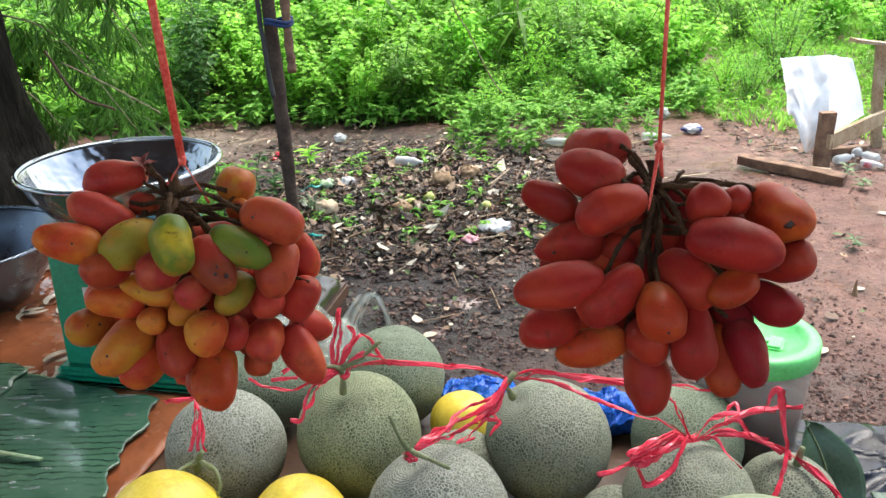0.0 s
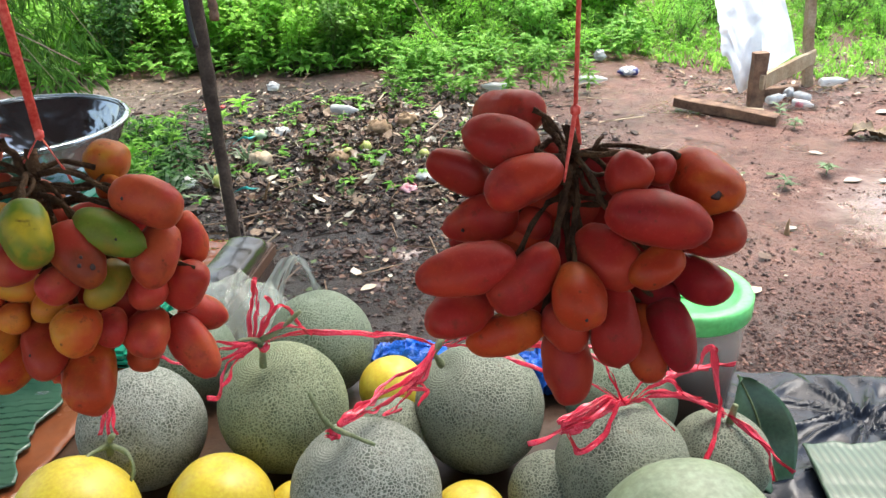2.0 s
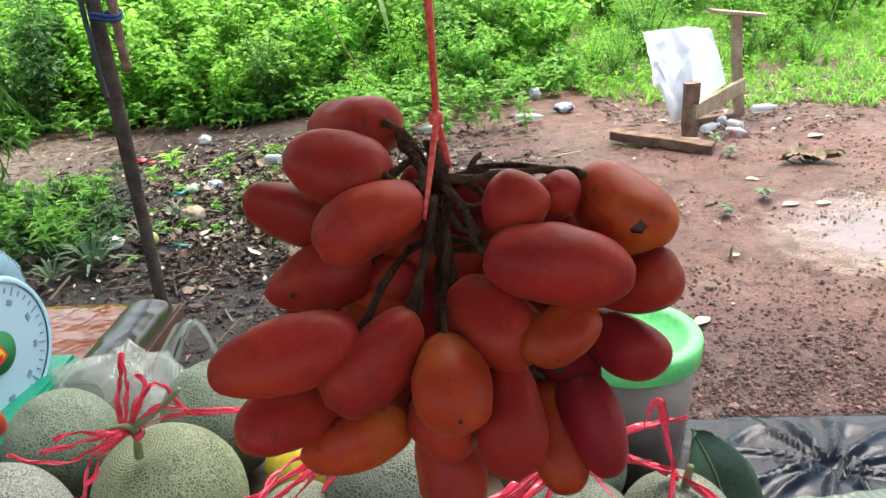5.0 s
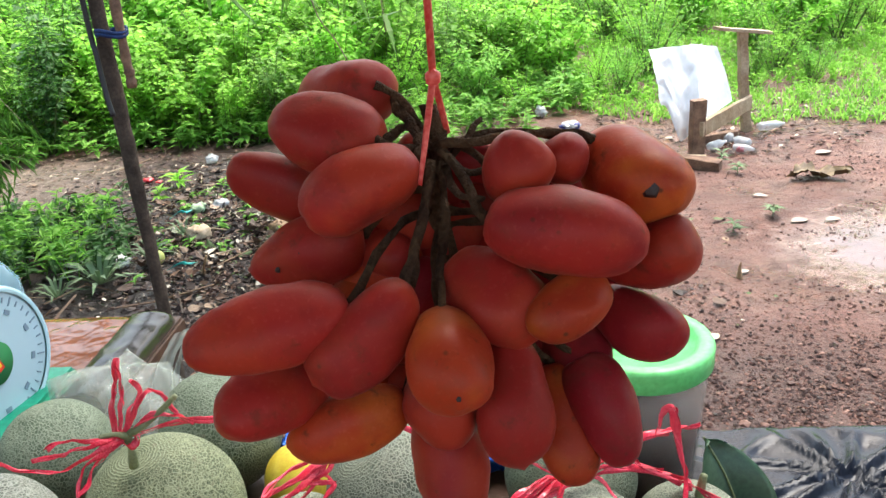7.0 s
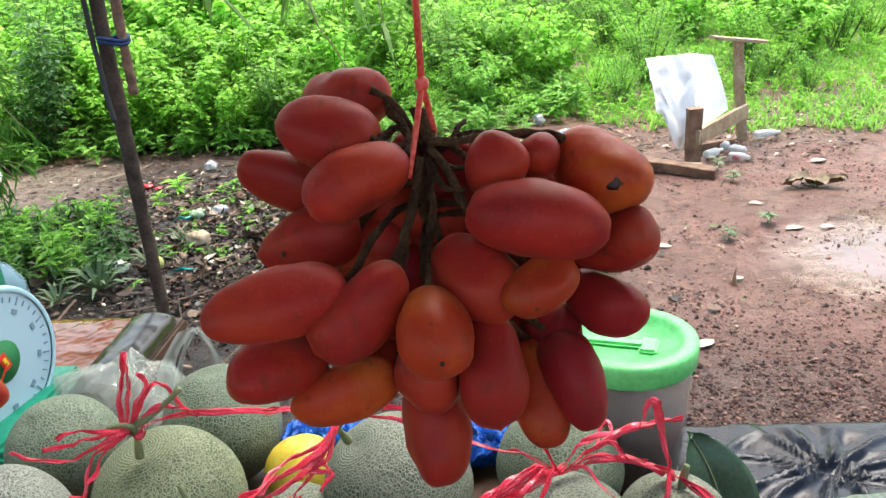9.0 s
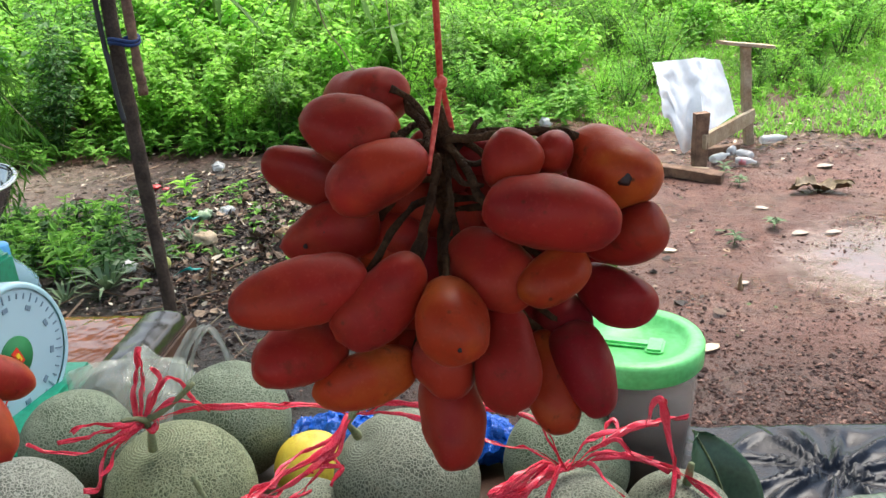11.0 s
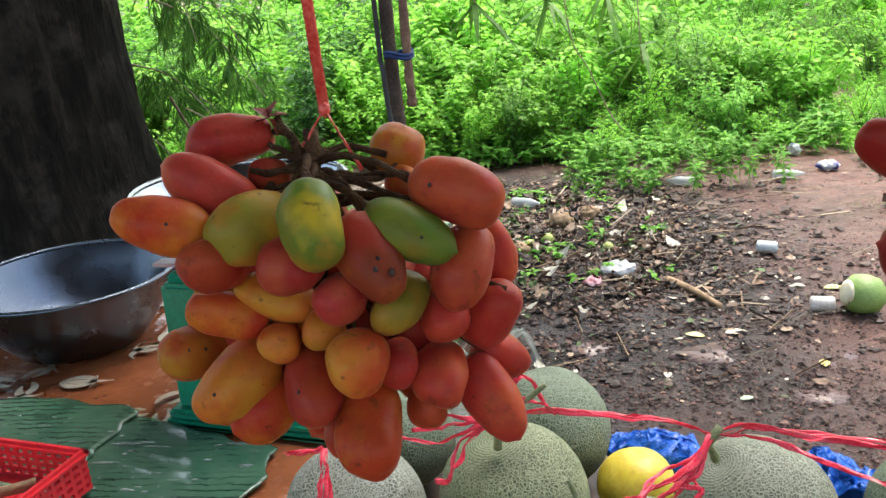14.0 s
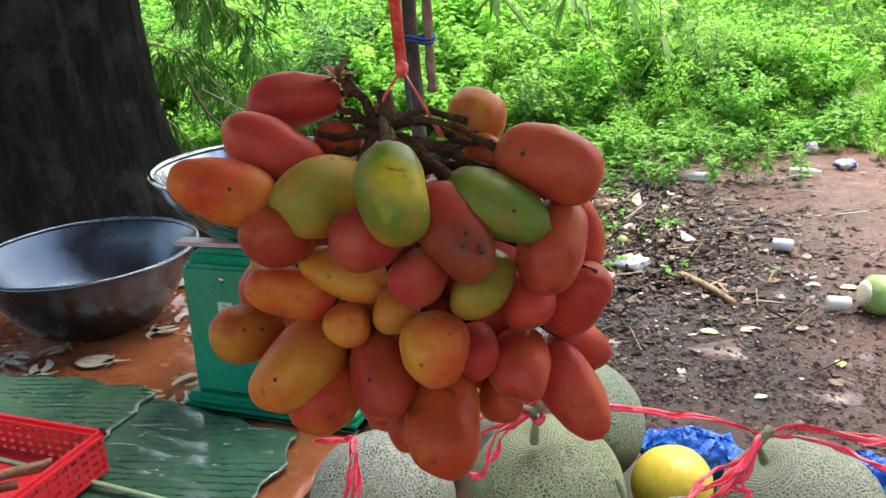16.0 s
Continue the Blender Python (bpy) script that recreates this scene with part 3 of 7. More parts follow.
class Leaves:
    """Many small folded leaves gathered into one mesh."""

    def __init__(self):
        self.v, self.f = [], []

    def leaf(self, p, along, size, width, droop=0.25, up=(0, 0, 1)):
        along = Vector(along).normalized()
        side = along.cross(Vector(up))
        if side.length < 1e-3:
            side = along.cross(Vector((1, 0, 0)))
        side.normalize()
        nrm = side.cross(along)
        p = Vector(p)
        b = len(self.v)
        if width > size * 0.6:
            rise = nrm * size * 0.06
            self.v += [p, p + along * size * 0.05 + side * width * 0.36 + rise, p + along * size * 0.42 + side * width * 0.52 + rise * 0.6, p + along * size * 0.78 + side * width * 0.26 - nrm * size * droop * 0.5,
                       p + along * size - nrm * size * droop, p + along * size * 0.78 - side * width * 0.26 - nrm * size * droop * 0.5, p + along * size * 0.42 - side * width * 0.52 + rise * 0.6,
                       p + along * size * 0.05 - side * width * 0.36 + rise, p + along * size * 0.45 - nrm * size * droop * 0.25]
            self.f += [(b + i, b + i + 1, b + 8) for i in range(7)] + [(b + 7, b, b + 8)]
            return
        self.v += [p, p + along * size * 0.38 + side * width * 0.5 + nrm * size * 0.05, p + along * size - nrm * size * droop,
                   p + along * size * 0.38 - side * width * 0.5 + nrm * size * 0.05, p + along * size * 0.5 - nrm * size * droop * 0.3]
        self.f += [(b, b + 1, b + 4), (b + 1, b + 2, b + 4), (b + 2, b + 3, b + 4), (b + 3, b, b + 4)]

    def blade(self, p, along, size, width, bend=0.4):
        """A grass blade of two bent segments."""
        along = Vector(along).normalized()
        side = along.cross(Vector((0, 0, 1)))
        if side.length < 1e-3:
            side = Vector((1, 0, 0))
        side.normalize()
        out = Vector((along.x, along.y, 0))
        p = Vector(p)
        m1 = p + along * size * 0.55
        tip = p + along * size * (1 - bend * 0.3) + out * size * bend * 0.5 - Vector((0, 0, size * bend * 0.45))
        b = len(self.v)
        self.v += [p - side * width * 0.4, p + side * width * 0.4, m1 + side * width * 0.5, m1 - side * width * 0.5, tip]
        self.f += [(b, b + 1, b + 2, b + 3), (b + 3, b + 2, b + 4)]

    def stick(self, p, q, r):
        v, f = tube([p, q], r, 3, n=0, base=len(self.v))
        self.v += v
        self.f += f

    def put(self, name, material, parent=None, label=""):
        return mesh_ob(name, self.v, self.f, material, parent, label, smooth=False)


def rnd(a, b):
    return float(rng.uniform(a, b))


TURN_T = -13.0


def tp(u, v, z):
    """A place on the stall's tables, which stand turned to the view."""
    a = radians(TURN_T)
    return (u * math.cos(a) - v * math.sin(a), u * math.sin(a) + v * math.cos(a), z)


def tm(u, v, z, rz=0.0):
    return pose(*tp(u, v, z), 0, 0, TURN_T + rz)


def ground_z(x, y):
    near = 0.022 * noise.noise((x * 0.9, y * 0.9, 0.3)) + 0.012 * noise.noise((x * 3.1, y * 3.1, 1.7))
    heap = 0.05 * math.exp(-((x + 0.1) / 0.9) ** 2 - ((y - 5.2) / 1.1) ** 2)
    return near + heap

# ---- ground ----
def graded(lo, hi, step, far):
    mid = list(np.arange(lo, hi + 1e-6, step))
    out, s, x = [], step, hi
    while x < far:
        s *= 1.5
        x += s
        out.append(x)
    back, s, x = [], step, lo
    while x > -far:
        s *= 1.5
        x -= s
        back.append(x)
    return back[::-1] + mid + out


gx, gy = graded(-3.2, 4.6, 0.05, 400), graded(2.2, 8.4, 0.05, 400)
gverts = []
for y in gy:
    for x in gx:
        fine = 0.0
        if -3.3 < x < 4.7 and 2.1 < y < 8.5:
            fine = 0.007 * noise.noise((x * 11, y * 11, 5.0)) + 0.005 * noise.noise((x * 23, y * 23, 2.0))
        gverts.append((x, y, ground_z(x, y) + fine))
gn = len(gx)
gfaces = [(j * gn + i, j * gn + i + 1, (j + 1) * gn + i + 1, (j + 1) * gn + i) for j in range(len(gy) - 1) for i in range(gn - 1)]
ground = tagged(mesh_ob("ground", gverts, gfaces, mud), "wet reddish laterite mud ground with a dark humus patch", "ground", kind="structure")


def puddle(x, y, rx, ry, seed, lift=0.0005):
    """A shallow irregular pool: an uneven disc just above the mud."""
    n = 40
    level = ground_z(x, y) + lift
    vs = [(x, y, level)]
    for i in range(n):
        a = 2 * math.pi * i / n
        k = 1 + 0.55 * noise.noise((math.cos(a) * 1.4 + seed, math.sin(a) * 1.4, seed)) + 0.22 * noise.noise((math.cos(a) * 5 + seed, math.sin(a) * 5, 3))
        vs.append((x + rx * k * math.cos(a), y + ry * k * math.sin(a), level))
    for i in range(n):
        vs.append((x + (vs[1 + i][0] - x) * 1.06, y + (vs[1 + i][1] - y) * 1.06, level - 0.012))
    fs = [(0, 1 + i, 1 + (i + 1) % n) for i in range(n)] + [(1 + i, 1 + n + i, 1 + n + (i + 1) % n, 1 + (i + 1) % n) for i in range(n)]
    return tagged(mesh_ob("puddle", vs, fs, water), "shallow muddy puddle on the ground reflecting the sky", "puddle", "puddles", "structure")


puddle(0.70, 3.62, 0.17, 0.08, 1.0, 0.001)
puddle(1.06, 3.58, 0.13, 0.09, 2.0, -0.001)
puddle(0.98, 3.25, 0.10, 0.06, 7.0)
puddle(0.15, 3.75, 0.12, 0.08, 5.0)
puddle(0.05, 3.45, 0.10, 0.06, 6.0)

# ---- unseen stall roof over the camera, held by poles, added to shade the tables ----
sheet("roof_canopy", lambda u, v: tp(-3.2 + 6.4 * u, -1.0 + 2.1 * v, 2.62 - 0.28 * v + 0.05 * math.sin(v * 9) * math.sin(u * 14)), 40, 24, tarp, 0.004)
tagged(bpy.data.objects["roof_canopy"], "unseen dark tarpaulin roof sheet added to shade the fruit stall", "canopy", kind="structure")
vs, fs = tube([tp(-3.2, 0.62, 2.42), tp(3.2, 0.62, 2.40)], 0.028, 10, n=3)
tagged(mesh_ob("roof_beam", vs, fs, wood_dark), "unseen dark wooden beam carrying the stall roof", "beam", kind="structure")


for u in (-3.1, 3.1):
    for v, h in ((-0.95, 2.60), (0.62, 2.39)):
        vs, fs = tube([tp(u, v, -0.05), tp(u, v, h / 2), tp(u, v, h)], 0.035, 10, n=3)
        tagged(mesh_ob("roof_post", vs, fs, wood_dark), "unseen dark wooden post holding up the stall roof", "post", kind="structure")


def table(name, u0, u1, v0, v1, z, label):
    t = thing(name, label, "table")
    c = tp((u0 + u1) / 2, (v0 + v1) / 2, z - 0.0125)
    part("tabletop", box((u1 - u0, v1 - v0, 0.025), c, (0, 0, TURN_T), 0.004), plank, t)
    for u in (u0 + 0.08, u1 - 0.08):
        for v in (v0 + 0.08, v1 - 0.08):
            x, y, _ = tp(u, v, 0)
            part("leg", rough_beam((z - 0.025, 0.05, 0.05), (x, y, (z - 0.025) / 2), (0, 90, 0)), wood_dark, t)
    for v in (v0 + 0.08, v1 - 0.08):
        part("rail", rough_beam((u1 - u0 - 0.1, 0.03, 0.06), tp((u0 + u1) / 2, v, z - 0.057), (0, 0, TURN_T)), wood_dark, t)
    return t


table("stall_table", -0.435, 1.35, 0.52, 1.200, 1.07, "brown wooden stall table loaded with melons")
table("side_table", -1.9, -0.44, 0.40, 1.552, 1.066, "brown wooden side table under a flowered vinyl cloth")


def vinyl_at(a, b):
    u, v = -1.92 + 1.412 * a, 0.38 + 1.187 * b
    drop = max(0.0, v - 1.545) * 4
    x, y, z = tp(u, v, 1.071 + 0.003 * noise.noise((u * 9, v * 9, 0)) + 0.0015 * noise.noise((u * 40, v * 22, 1)) - drop)
    return (x, y, z)


cloth = thing("tablecloth", "glossy red-brown vinyl tablecloth with cream flowers, wet", "tablecloth")
sheet("cloth", vinyl_at, 90, 90, vinyl, 0.002, cloth)


def motif(u, v, rz, size=0.068):
    """A printed scrolling flower: curled strokes and petals lying just above the cloth."""
    vs, fs = [], []

    def stroke(cx, cy, turn, curl, length, width):
        b, n = len(vs), 12
        x, y, a = cx, cy, turn
        for i in range(n + 1):
            f = i / n
            w = width * (0.25 + math.sin(math.pi * min(1, f * 1.15)) ** 0.8)
            vs.append((x - math.sin(a) * w, y + math.cos(a) * w, 0))
            vs.append((x + math.sin(a) * w, y - math.cos(a) * w, 0))
            a += curl / n * (0.5 + f)
            x, y = x + math.cos(a) * length / n, y + math.sin(a) * length / n
        for i in range(n):
            fs.append((b + 2 * i, b + 2 * i + 1, b + 2 * i + 3, b + 2 * i + 2))

    for k in range(6):
        a = 1.05 * k + 0.2 * math.sin(k * 5 + u * 9)
        stroke(0.22 * math.cos(a), 0.22 * math.sin(a), a - 0.5, 2.6 if k % 2 else -2.9, 1.0, 0.075)
    for k in range(3):
        stroke(0.9, 0.0, 0.9 * k - 0.9, 3.2 - 3.0 * k, 1.2, 0.075)
    vs = [(x * size, y * size, 0.0) for x, y, z in vs]
    me = mesh_ob("flower_print", vs, fs, vinyl_print, cloth, "printed cream flower", False)
    me.matrix_world = tm(u, v, 1.0775, rz)


for u, v, r in ((-1.045, 1.205, 10), (-0.905, 1.365, 40), (-0.785, 1.175, 15), (-1.3, 1.4, 70), (-1.12, 1.50, 10), (-1.35, 1.1, 160)):
    motif(u, v, r)


# wet black plastic lapped over the side table's edge
def strip_at(a, b):
    u, v = -0.514 + 0.084 * a, 1.28 + 0.262 * b
    z = 1.0775 + 0.009 * math.sin(math.pi * min(1.0, a * 1.1)) ** 0.7 + 0.0012 * noise.noise((a * 2, b * 7, 2.0)) + 0.0012 * (1 - min(1, abs(noise.noise((a * 2 + b * 2, b * 4, 7.0))) * 4))
    if a > 0.72:
        z -= 0.06 * ((a - 0.72) / 0.28) ** 2
        u -= 0.010 * ((a - 0.72) / 0.28) ** 2
    if b > 0.90:
        z -= 0.02 * ((b - 0.90) / 0.10) ** 2
    return tp(u, v + 0.012 * (1 - a) - 0.02 * max(0.0, a - 0.6), z)


roll = thing("plastic_strip", "wet black plastic sheet lapped over the table edge", "plastic sheet")
sheet("film", strip_at, 34, 60, roll_film, 0.003, roll)


# black sheet spread over the right of the stall table, gathered at a knot
def black_at(a, b):
    u, v = 0.215 + 0.97 * a, 0.50 + 0.724 * b
    dx, dy = u - 0.390, v - 1.114
    r, ang = math.hypot(dx, dy), math.atan2(dy, dx)
    z = 1.0765 + 0.0022 * noise.noise((u * 15, v * 15, 3)) + 0.0012 * noise.noise((u * 46, v * 33, 5))
    # long soft creases over the sheet
    z += 0.0055 * (1 - min(1, abs(noise.noise((u * 9 + v * 6, v * 13 - u * 4, 9))) * 5))
    # pleats running into the gathered point, fading outwards
    w = ang * 5.5 + 1.6 * noise.noise((math.cos(ang) * 2, math.sin(ang) * 2, 1.0)) + 1.5 * noise.noise((u * 10, v * 10, 4))
    pleat = (1 - abs(math.sin(w))) ** 2
    z += 0.019 * pleat * math.exp(-r / 0.085) * min(1.0, r / 0.015) - 0.005 * math.exp(-(r / 0.018) ** 2)
    if v > 1.202:
        z = min(z, 1.0785) - (v - 1.202) * 3
    else:
        z = 1.0765 + (z - 1.0765) * min(1.0, 0.25 + (1.202 - v) / 0.05)
    return tp(u, v, max(z, 1.073) if v < 1.202 else z)


tagged(sheet("black_sheet", black_at, 240, 200, black_sheet, 0.002), "crumpled shiny black plastic sheet over the table", "plastic sheet")

# ---- things on the tables ----
TOP = 1.0705


def fruit_body(length, width, seed, seg=30, rings=20):
    """An oblong fruit along z with its tip up, slightly lopsided."""
    vs, fs = [(0, 0, -length / 2)], []
    for k in range(1, rings):
        f = k / rings
        a = math.pi * f
        z = -math.cos(a) * length / 2
        r = (math.sin(a) ** (0.66 if f < 0.5 else 0.66 + 0.5 * (f - 0.5) * (1 + math.sin(seed * 5.7)))) * width / 2 * (1 + (0.13 * math.sin(seed * 3.1)) * math.cos(a))
        for i in range(seg):
            b = 2 * math.pi * i / seg
            p = Vector((r * math.cos(b), r * math.sin(b), z))
            p += Vector((math.cos(b), math.sin(b), 0)) * r * (0.045 * math.cos(3 * b + seed * 2.3) + 0.03 * math.cos(2 * b + seed))
            p += p.normalized() * width * (0.09 * noise.noise(p * 50 + Vector((seed, 0, 0))) + 0.03 * noise.noise(p * 150 + Vector((0, seed, 0))))
            p.x += width * 0.10 * (math.sin(a) - 0.6) * math.sin(seed * 7.3)
            vs.append(p)
    vs.append((0, 0, length / 2 * 1.02))
    for i in range(seg):
        fs.append((0, 1 + (i + 1) % seg, 1 + i))
    for k in range(rings - 2):
        for i in range(seg):
            j = (i + 1) % seg
            fs.append((1 + k * seg + i, 1 + k * seg + j, 1 + (k + 1) * seg + j, 1 + (k + 1) * seg + i))
    last = 1 + (rings - 2) * seg
    for i in range(seg):
        fs.append((last + i, last + (i + 1) % seg, len(vs) - 1))
    return vs, fs


LABELS = {'B': "red-orange fruit with small dark spots", 'R': "", 'S': "", 'D': "dark red fruit", 'O': "orange fruit with small dark spots", 'N': "amber-orange fruit", 'Y': "yellow-green blotched fruit", 'V': "olive-yellow fruit", 'G': "unripe green fruit", 'P': "", 'M': "red fruit with brown spots"}
count = [0]


def fruit(bunch, centre, along, length, width, kind):
    """One fruit of a bunch, with its own short stalk back to the bunch's hub."""
    count[0] += 1
    vs, fs = fruit_body(length, width, count[0] * 1.37)
    hub = Vector(bunch["hub"])
    q = Vector(along).to_track_quat('Z', 'Y')
    c = Vector(centre)
    vs = [c + q @ Vector(v) - hub for v in vs]
    ob = mesh_ob("fruit", vs, fs, skin[kind], bunch, LABELS[kind])
    end = c - Vector(along).normalized() * length * 0.49
    start = hub + Vector((-0.001, 0.005, min(0.0, max(-0.05, (end.z - hub.z) + 0.012))))
    bow = start + (end - start) * 0.45 + Vector((0, 0.004, 0.005))
    v, f = tube([start - hub, bow - hub, end - hub], lambda t: 0.0012 + 0.0004 * abs(2 * t - 1), 6, n=5)
    v = [x + noise.noise_vector(x * 170 + Vector((count[0], 0, 0))) * 0.0012 for x in v]
    mesh_ob("stalk", v, f, stalk_mat, bunch)
    return ob


def bunch_of(name, hub, label):
    b = thing(name, label, "fruit bunch", pose(*hub), "hanging fruit bunches")
    b["hub"] = hub
    pts = [Vector((0, 0.012, 0.012)), Vector((0.001, 0.004, -0.005)), Vector((-0.002, 0.004, -0.03)), Vector((-0.004, 0.004, -0.055))]
    v, f = tube(pts, lambda t: 0.0034 - 0.0014 * t, 10)
    v = [x + noise.noise_vector(x * 130) * 0.0022 for x in v]
    mesh_ob("main_stalk", v, f, stalk_mat, b)
    return b


bunch_red = bunch_of("fruit_bunch", (0.1991, 0.6068, 1.5541), "hanging bunch of oblong red fruits tied with string")
bunch_mixed = bunch_of("fruit_bunch", (-0.0569, 0.647, 1.5453), "hanging bunch of red, orange and green oblong fruits")
fruit(bunch_red, (0.1743, 0.6409, 1.5661), (-0.40, 0.84, -0.36), 0.0425, 0.0278, 'R')
fruit(bunch_red, (0.1661, 0.6155, 1.5623), (-0.93, 0.29, 0.22), 0.0353, 0.0231, 'R')
fruit(bunch_red, (0.1485, 0.6288, 1.5442), (-0.87, 0.33, 0.36), 0.0311, 0.0203, 'R')
fruit(bunch_red, (0.1749, 0.5957, 1.5495), (-0.92, -0.15, -0.37), 0.0358, 0.0222, 'R')
fruit(bunch_red, (0.1562, 0.6120, 1.5255), (-0.99, -0.05, -0.15), 0.0372, 0.0214, 'R')
fruit(bunch_red, (0.1451, 0.5682, 1.5221), (-0.98, -0.20, -0.08), 0.0441, 0.0214, 'R')
fruit(bunch_red, (0.1699, 0.5681, 1.5168), (-0.79, -0.31, -0.53), 0.0375, 0.0211, 'R')
fruit(bunch_red, (0.1416, 0.5755, 1.4958), (-0.76, -0.63, 0.19), 0.0357, 0.0233, 'R')
fruit(bunch_red, (0.1626, 0.5763, 1.4849), (-0.97, -0.19, -0.16), 0.0366, 0.0201, 'B')
fruit(bunch_red, (0.1915, 0.5596, 1.5099), (-0.02, -0.97, -0.26), 0.0350, 0.0229, 'B')
fruit(bunch_red, (0.1907, 0.5733, 1.4883), (-0.03, -0.99, 0.16), 0.0282, 0.0221, 'R')
fruit(bunch_red, (0.1914, 0.5766, 1.4641), (0.02, -0.61, -0.79), 0.0355, 0.0229, 'R')
fruit(bunch_red, (0.2091, 0.5779, 1.5184), (0.52, -0.79, -0.34), 0.0366, 0.0240, 'R')
fruit(bunch_red, (0.2265, 0.5647, 1.5188), (-0.86, -0.41, -0.31), 0.0269, 0.0176, 'B')
fruit(bunch_red, (0.2268, 0.5703, 1.5387), (0.93, -0.34, -0.15), 0.0433, 0.0255, 'R')
fruit(bunch_red, (0.2190, 0.5895, 1.5519), (0.08, -0.82, 0.57), 0.0248, 0.0194, 'R')
fruit(bunch_red, (0.2340, 0.5943, 1.5518), (-0.15, -0.91, 0.39), 0.0207, 0.0163, 'R')
fruit(bunch_red, (0.2554, 0.5915, 1.5457), (0.26, -0.94, -0.20), 0.0406, 0.0266, 'B')
fruit(bunch_red, (0.2562, 0.5816, 1.5243), (0.56, -0.71, 0.43), 0.0304, 0.0199, 'R')
fruit(bunch_red, (0.2536, 0.5831, 1.5023), (0.55, -0.82, -0.15), 0.0315, 0.0206, 'D')
fruit(bunch_red, (0.2363, 0.5911, 1.4904), (0.14, -0.99, 0.09), 0.0297, 0.0195, 'D')
fruit(bunch_red, (0.2100, 0.5634, 1.4921), (-0.02, -0.55, -0.83), 0.0372, 0.0218, 'R')
fruit(bunch_red, (0.2280, 0.5756, 1.4745), (0.04, -0.58, -0.81), 0.0362, 0.0182, 'B')
fruit(bunch_red, (0.2385, 0.5701, 1.4806), (0.25, -0.61, -0.75), 0.0341, 0.0205, 'D')
fruit(bunch_red, (0.1837, 0.5987, 1.4829), (-0.00, -0.79, -0.51), 0.0174, 0.0143, 'R')
fruit(bunch_red, (0.1826, 0.5992, 1.4985), (0.88, -0.21, -0.26), 0.0193, 0.0150, 'R')
fruit(bunch_red, (0.1808, 0.6119, 1.5217), (0.64, -0.69, -0.01), 0.0199, 0.0170, 'R')
fruit(bunch_red, (0.2157, 0.6214, 1.5461), (0.91, -0.17, -0.17), 0.0296, 0.0137, 'D')
fruit(bunch_red, (0.2522, 0.6129, 1.5080), (0.70, -0.60, 0.20), 0.0210, 0.0181, 'D')
fruit(bunch_red, (0.2071, 0.6154, 1.5087), (0.67, -0.57, -0.34), 0.0284, 0.0229, 'R')
fruit(bunch_red, (0.1898, 0.6101, 1.5057), (-0.22, -0.32, -0.86), 0.0279, 0.0209, 'D')
fruit(bunch_red, (0.2027, 0.6192, 1.5222), (0.52, 0.03, 0.79), 0.0255, 0.0208, 'R')
fruit(bunch_red, (0.2102, 0.6128, 1.4951), (0.41, -0.34, -0.78), 0.0295, 0.0231, 'D')
fruit(bunch_red, (0.1796, 0.6169, 1.5155), (-0.87, -0.03, -0.37), 0.0299, 0.0222, 'B')
fruit(bunch_red, (0.2204, 0.6142, 1.5193), (0.84, 0.06, 0.42), 0.0333, 0.0203, 'R')
fruit(bunch_red, (0.1911, 0.6116, 1.4888), (-0.64, -0.17, -0.67), 0.0297, 0.0216, 'D')
fruit(bunch_red, (0.1898, 0.6199, 1.5317), (-0.86, 0.23, 0.30), 0.0301, 0.0204, 'R')
fruit(bunch_red, (0.2268, 0.6109, 1.4985), (0.63, -0.33, -0.63), 0.0336, 0.0203, 'D')
fruit(bunch_red, (0.1703, 0.6146, 1.5032), (-0.72, -0.16, -0.59), 0.0306, 0.0224, 'B')
fruit(bunch_red, (0.2174, 0.6244, 1.5312), (0.86, 0.03, 0.38), 0.0313, 0.0228, 'R')
fruit(bunch_red, (0.2064, 0.6034, 1.4841), (0.22, -0.35, -0.85), 0.0318, 0.0232, 'D')
fruit(bunch_red, (0.1711, 0.6225, 1.5270), (-0.73, 0.29, 0.51), 0.0272, 0.0212, 'R')
fruit(bunch_red, (0.2368, 0.6150, 1.5125), (0.77, -0.51, -0.16), 0.0296, 0.0234, 'D')
fruit(bunch_red, (0.1749, 0.6094, 1.4862), (-0.60, -0.18, -0.71), 0.0283, 0.0220, 'B')
fruit(bunch_red, (0.1992, 0.6285, 1.5410), (-0.37, 0.37, 0.78), 0.0320, 0.0230, 'R')
fruit(bunch_red, (0.2284, 0.6066, 1.4848), (0.16, -0.66, -0.66), 0.0293, 0.0234, 'D')
fruit(bunch_red, (0.1575, 0.6281, 1.5074), (-0.88, 0.22, 0.25), 0.0317, 0.0229, 'R')
fruit(bunch_red, (0.2340, 0.6214, 1.5312), (0.93, -0.09, 0.12), 0.0322, 0.0195, 'D')
fruit(bunch_red, (0.1941, 0.6098, 1.4696), (0.22, -0.37, -0.84), 0.0273, 0.0208, 'B')
fruit(bunch_mixed, (-0.0908, 0.6622, 1.5551), (-0.98, -0.19, -0.10), 0.0341, 0.0220, 'S')
fruit(bunch_mixed, (-0.0929, 0.6390, 1.5424), (-0.84, -0.16, 0.51), 0.0369, 0.0219, 'S')
fruit(bunch_mixed, (-0.1039, 0.6180, 1.5339), (-0.88, -0.23, 0.41), 0.0343, 0.0207, 'O')
fruit(bunch_mixed, (-0.0729, 0.6251, 1.5311), (-0.40, -0.91, -0.09), 0.0365, 0.0239, 'V')
fruit(bunch_mixed, (-0.0467, 0.6081, 1.5349), (0.23, -0.56, -0.80), 0.0324, 0.0212, 'Y')
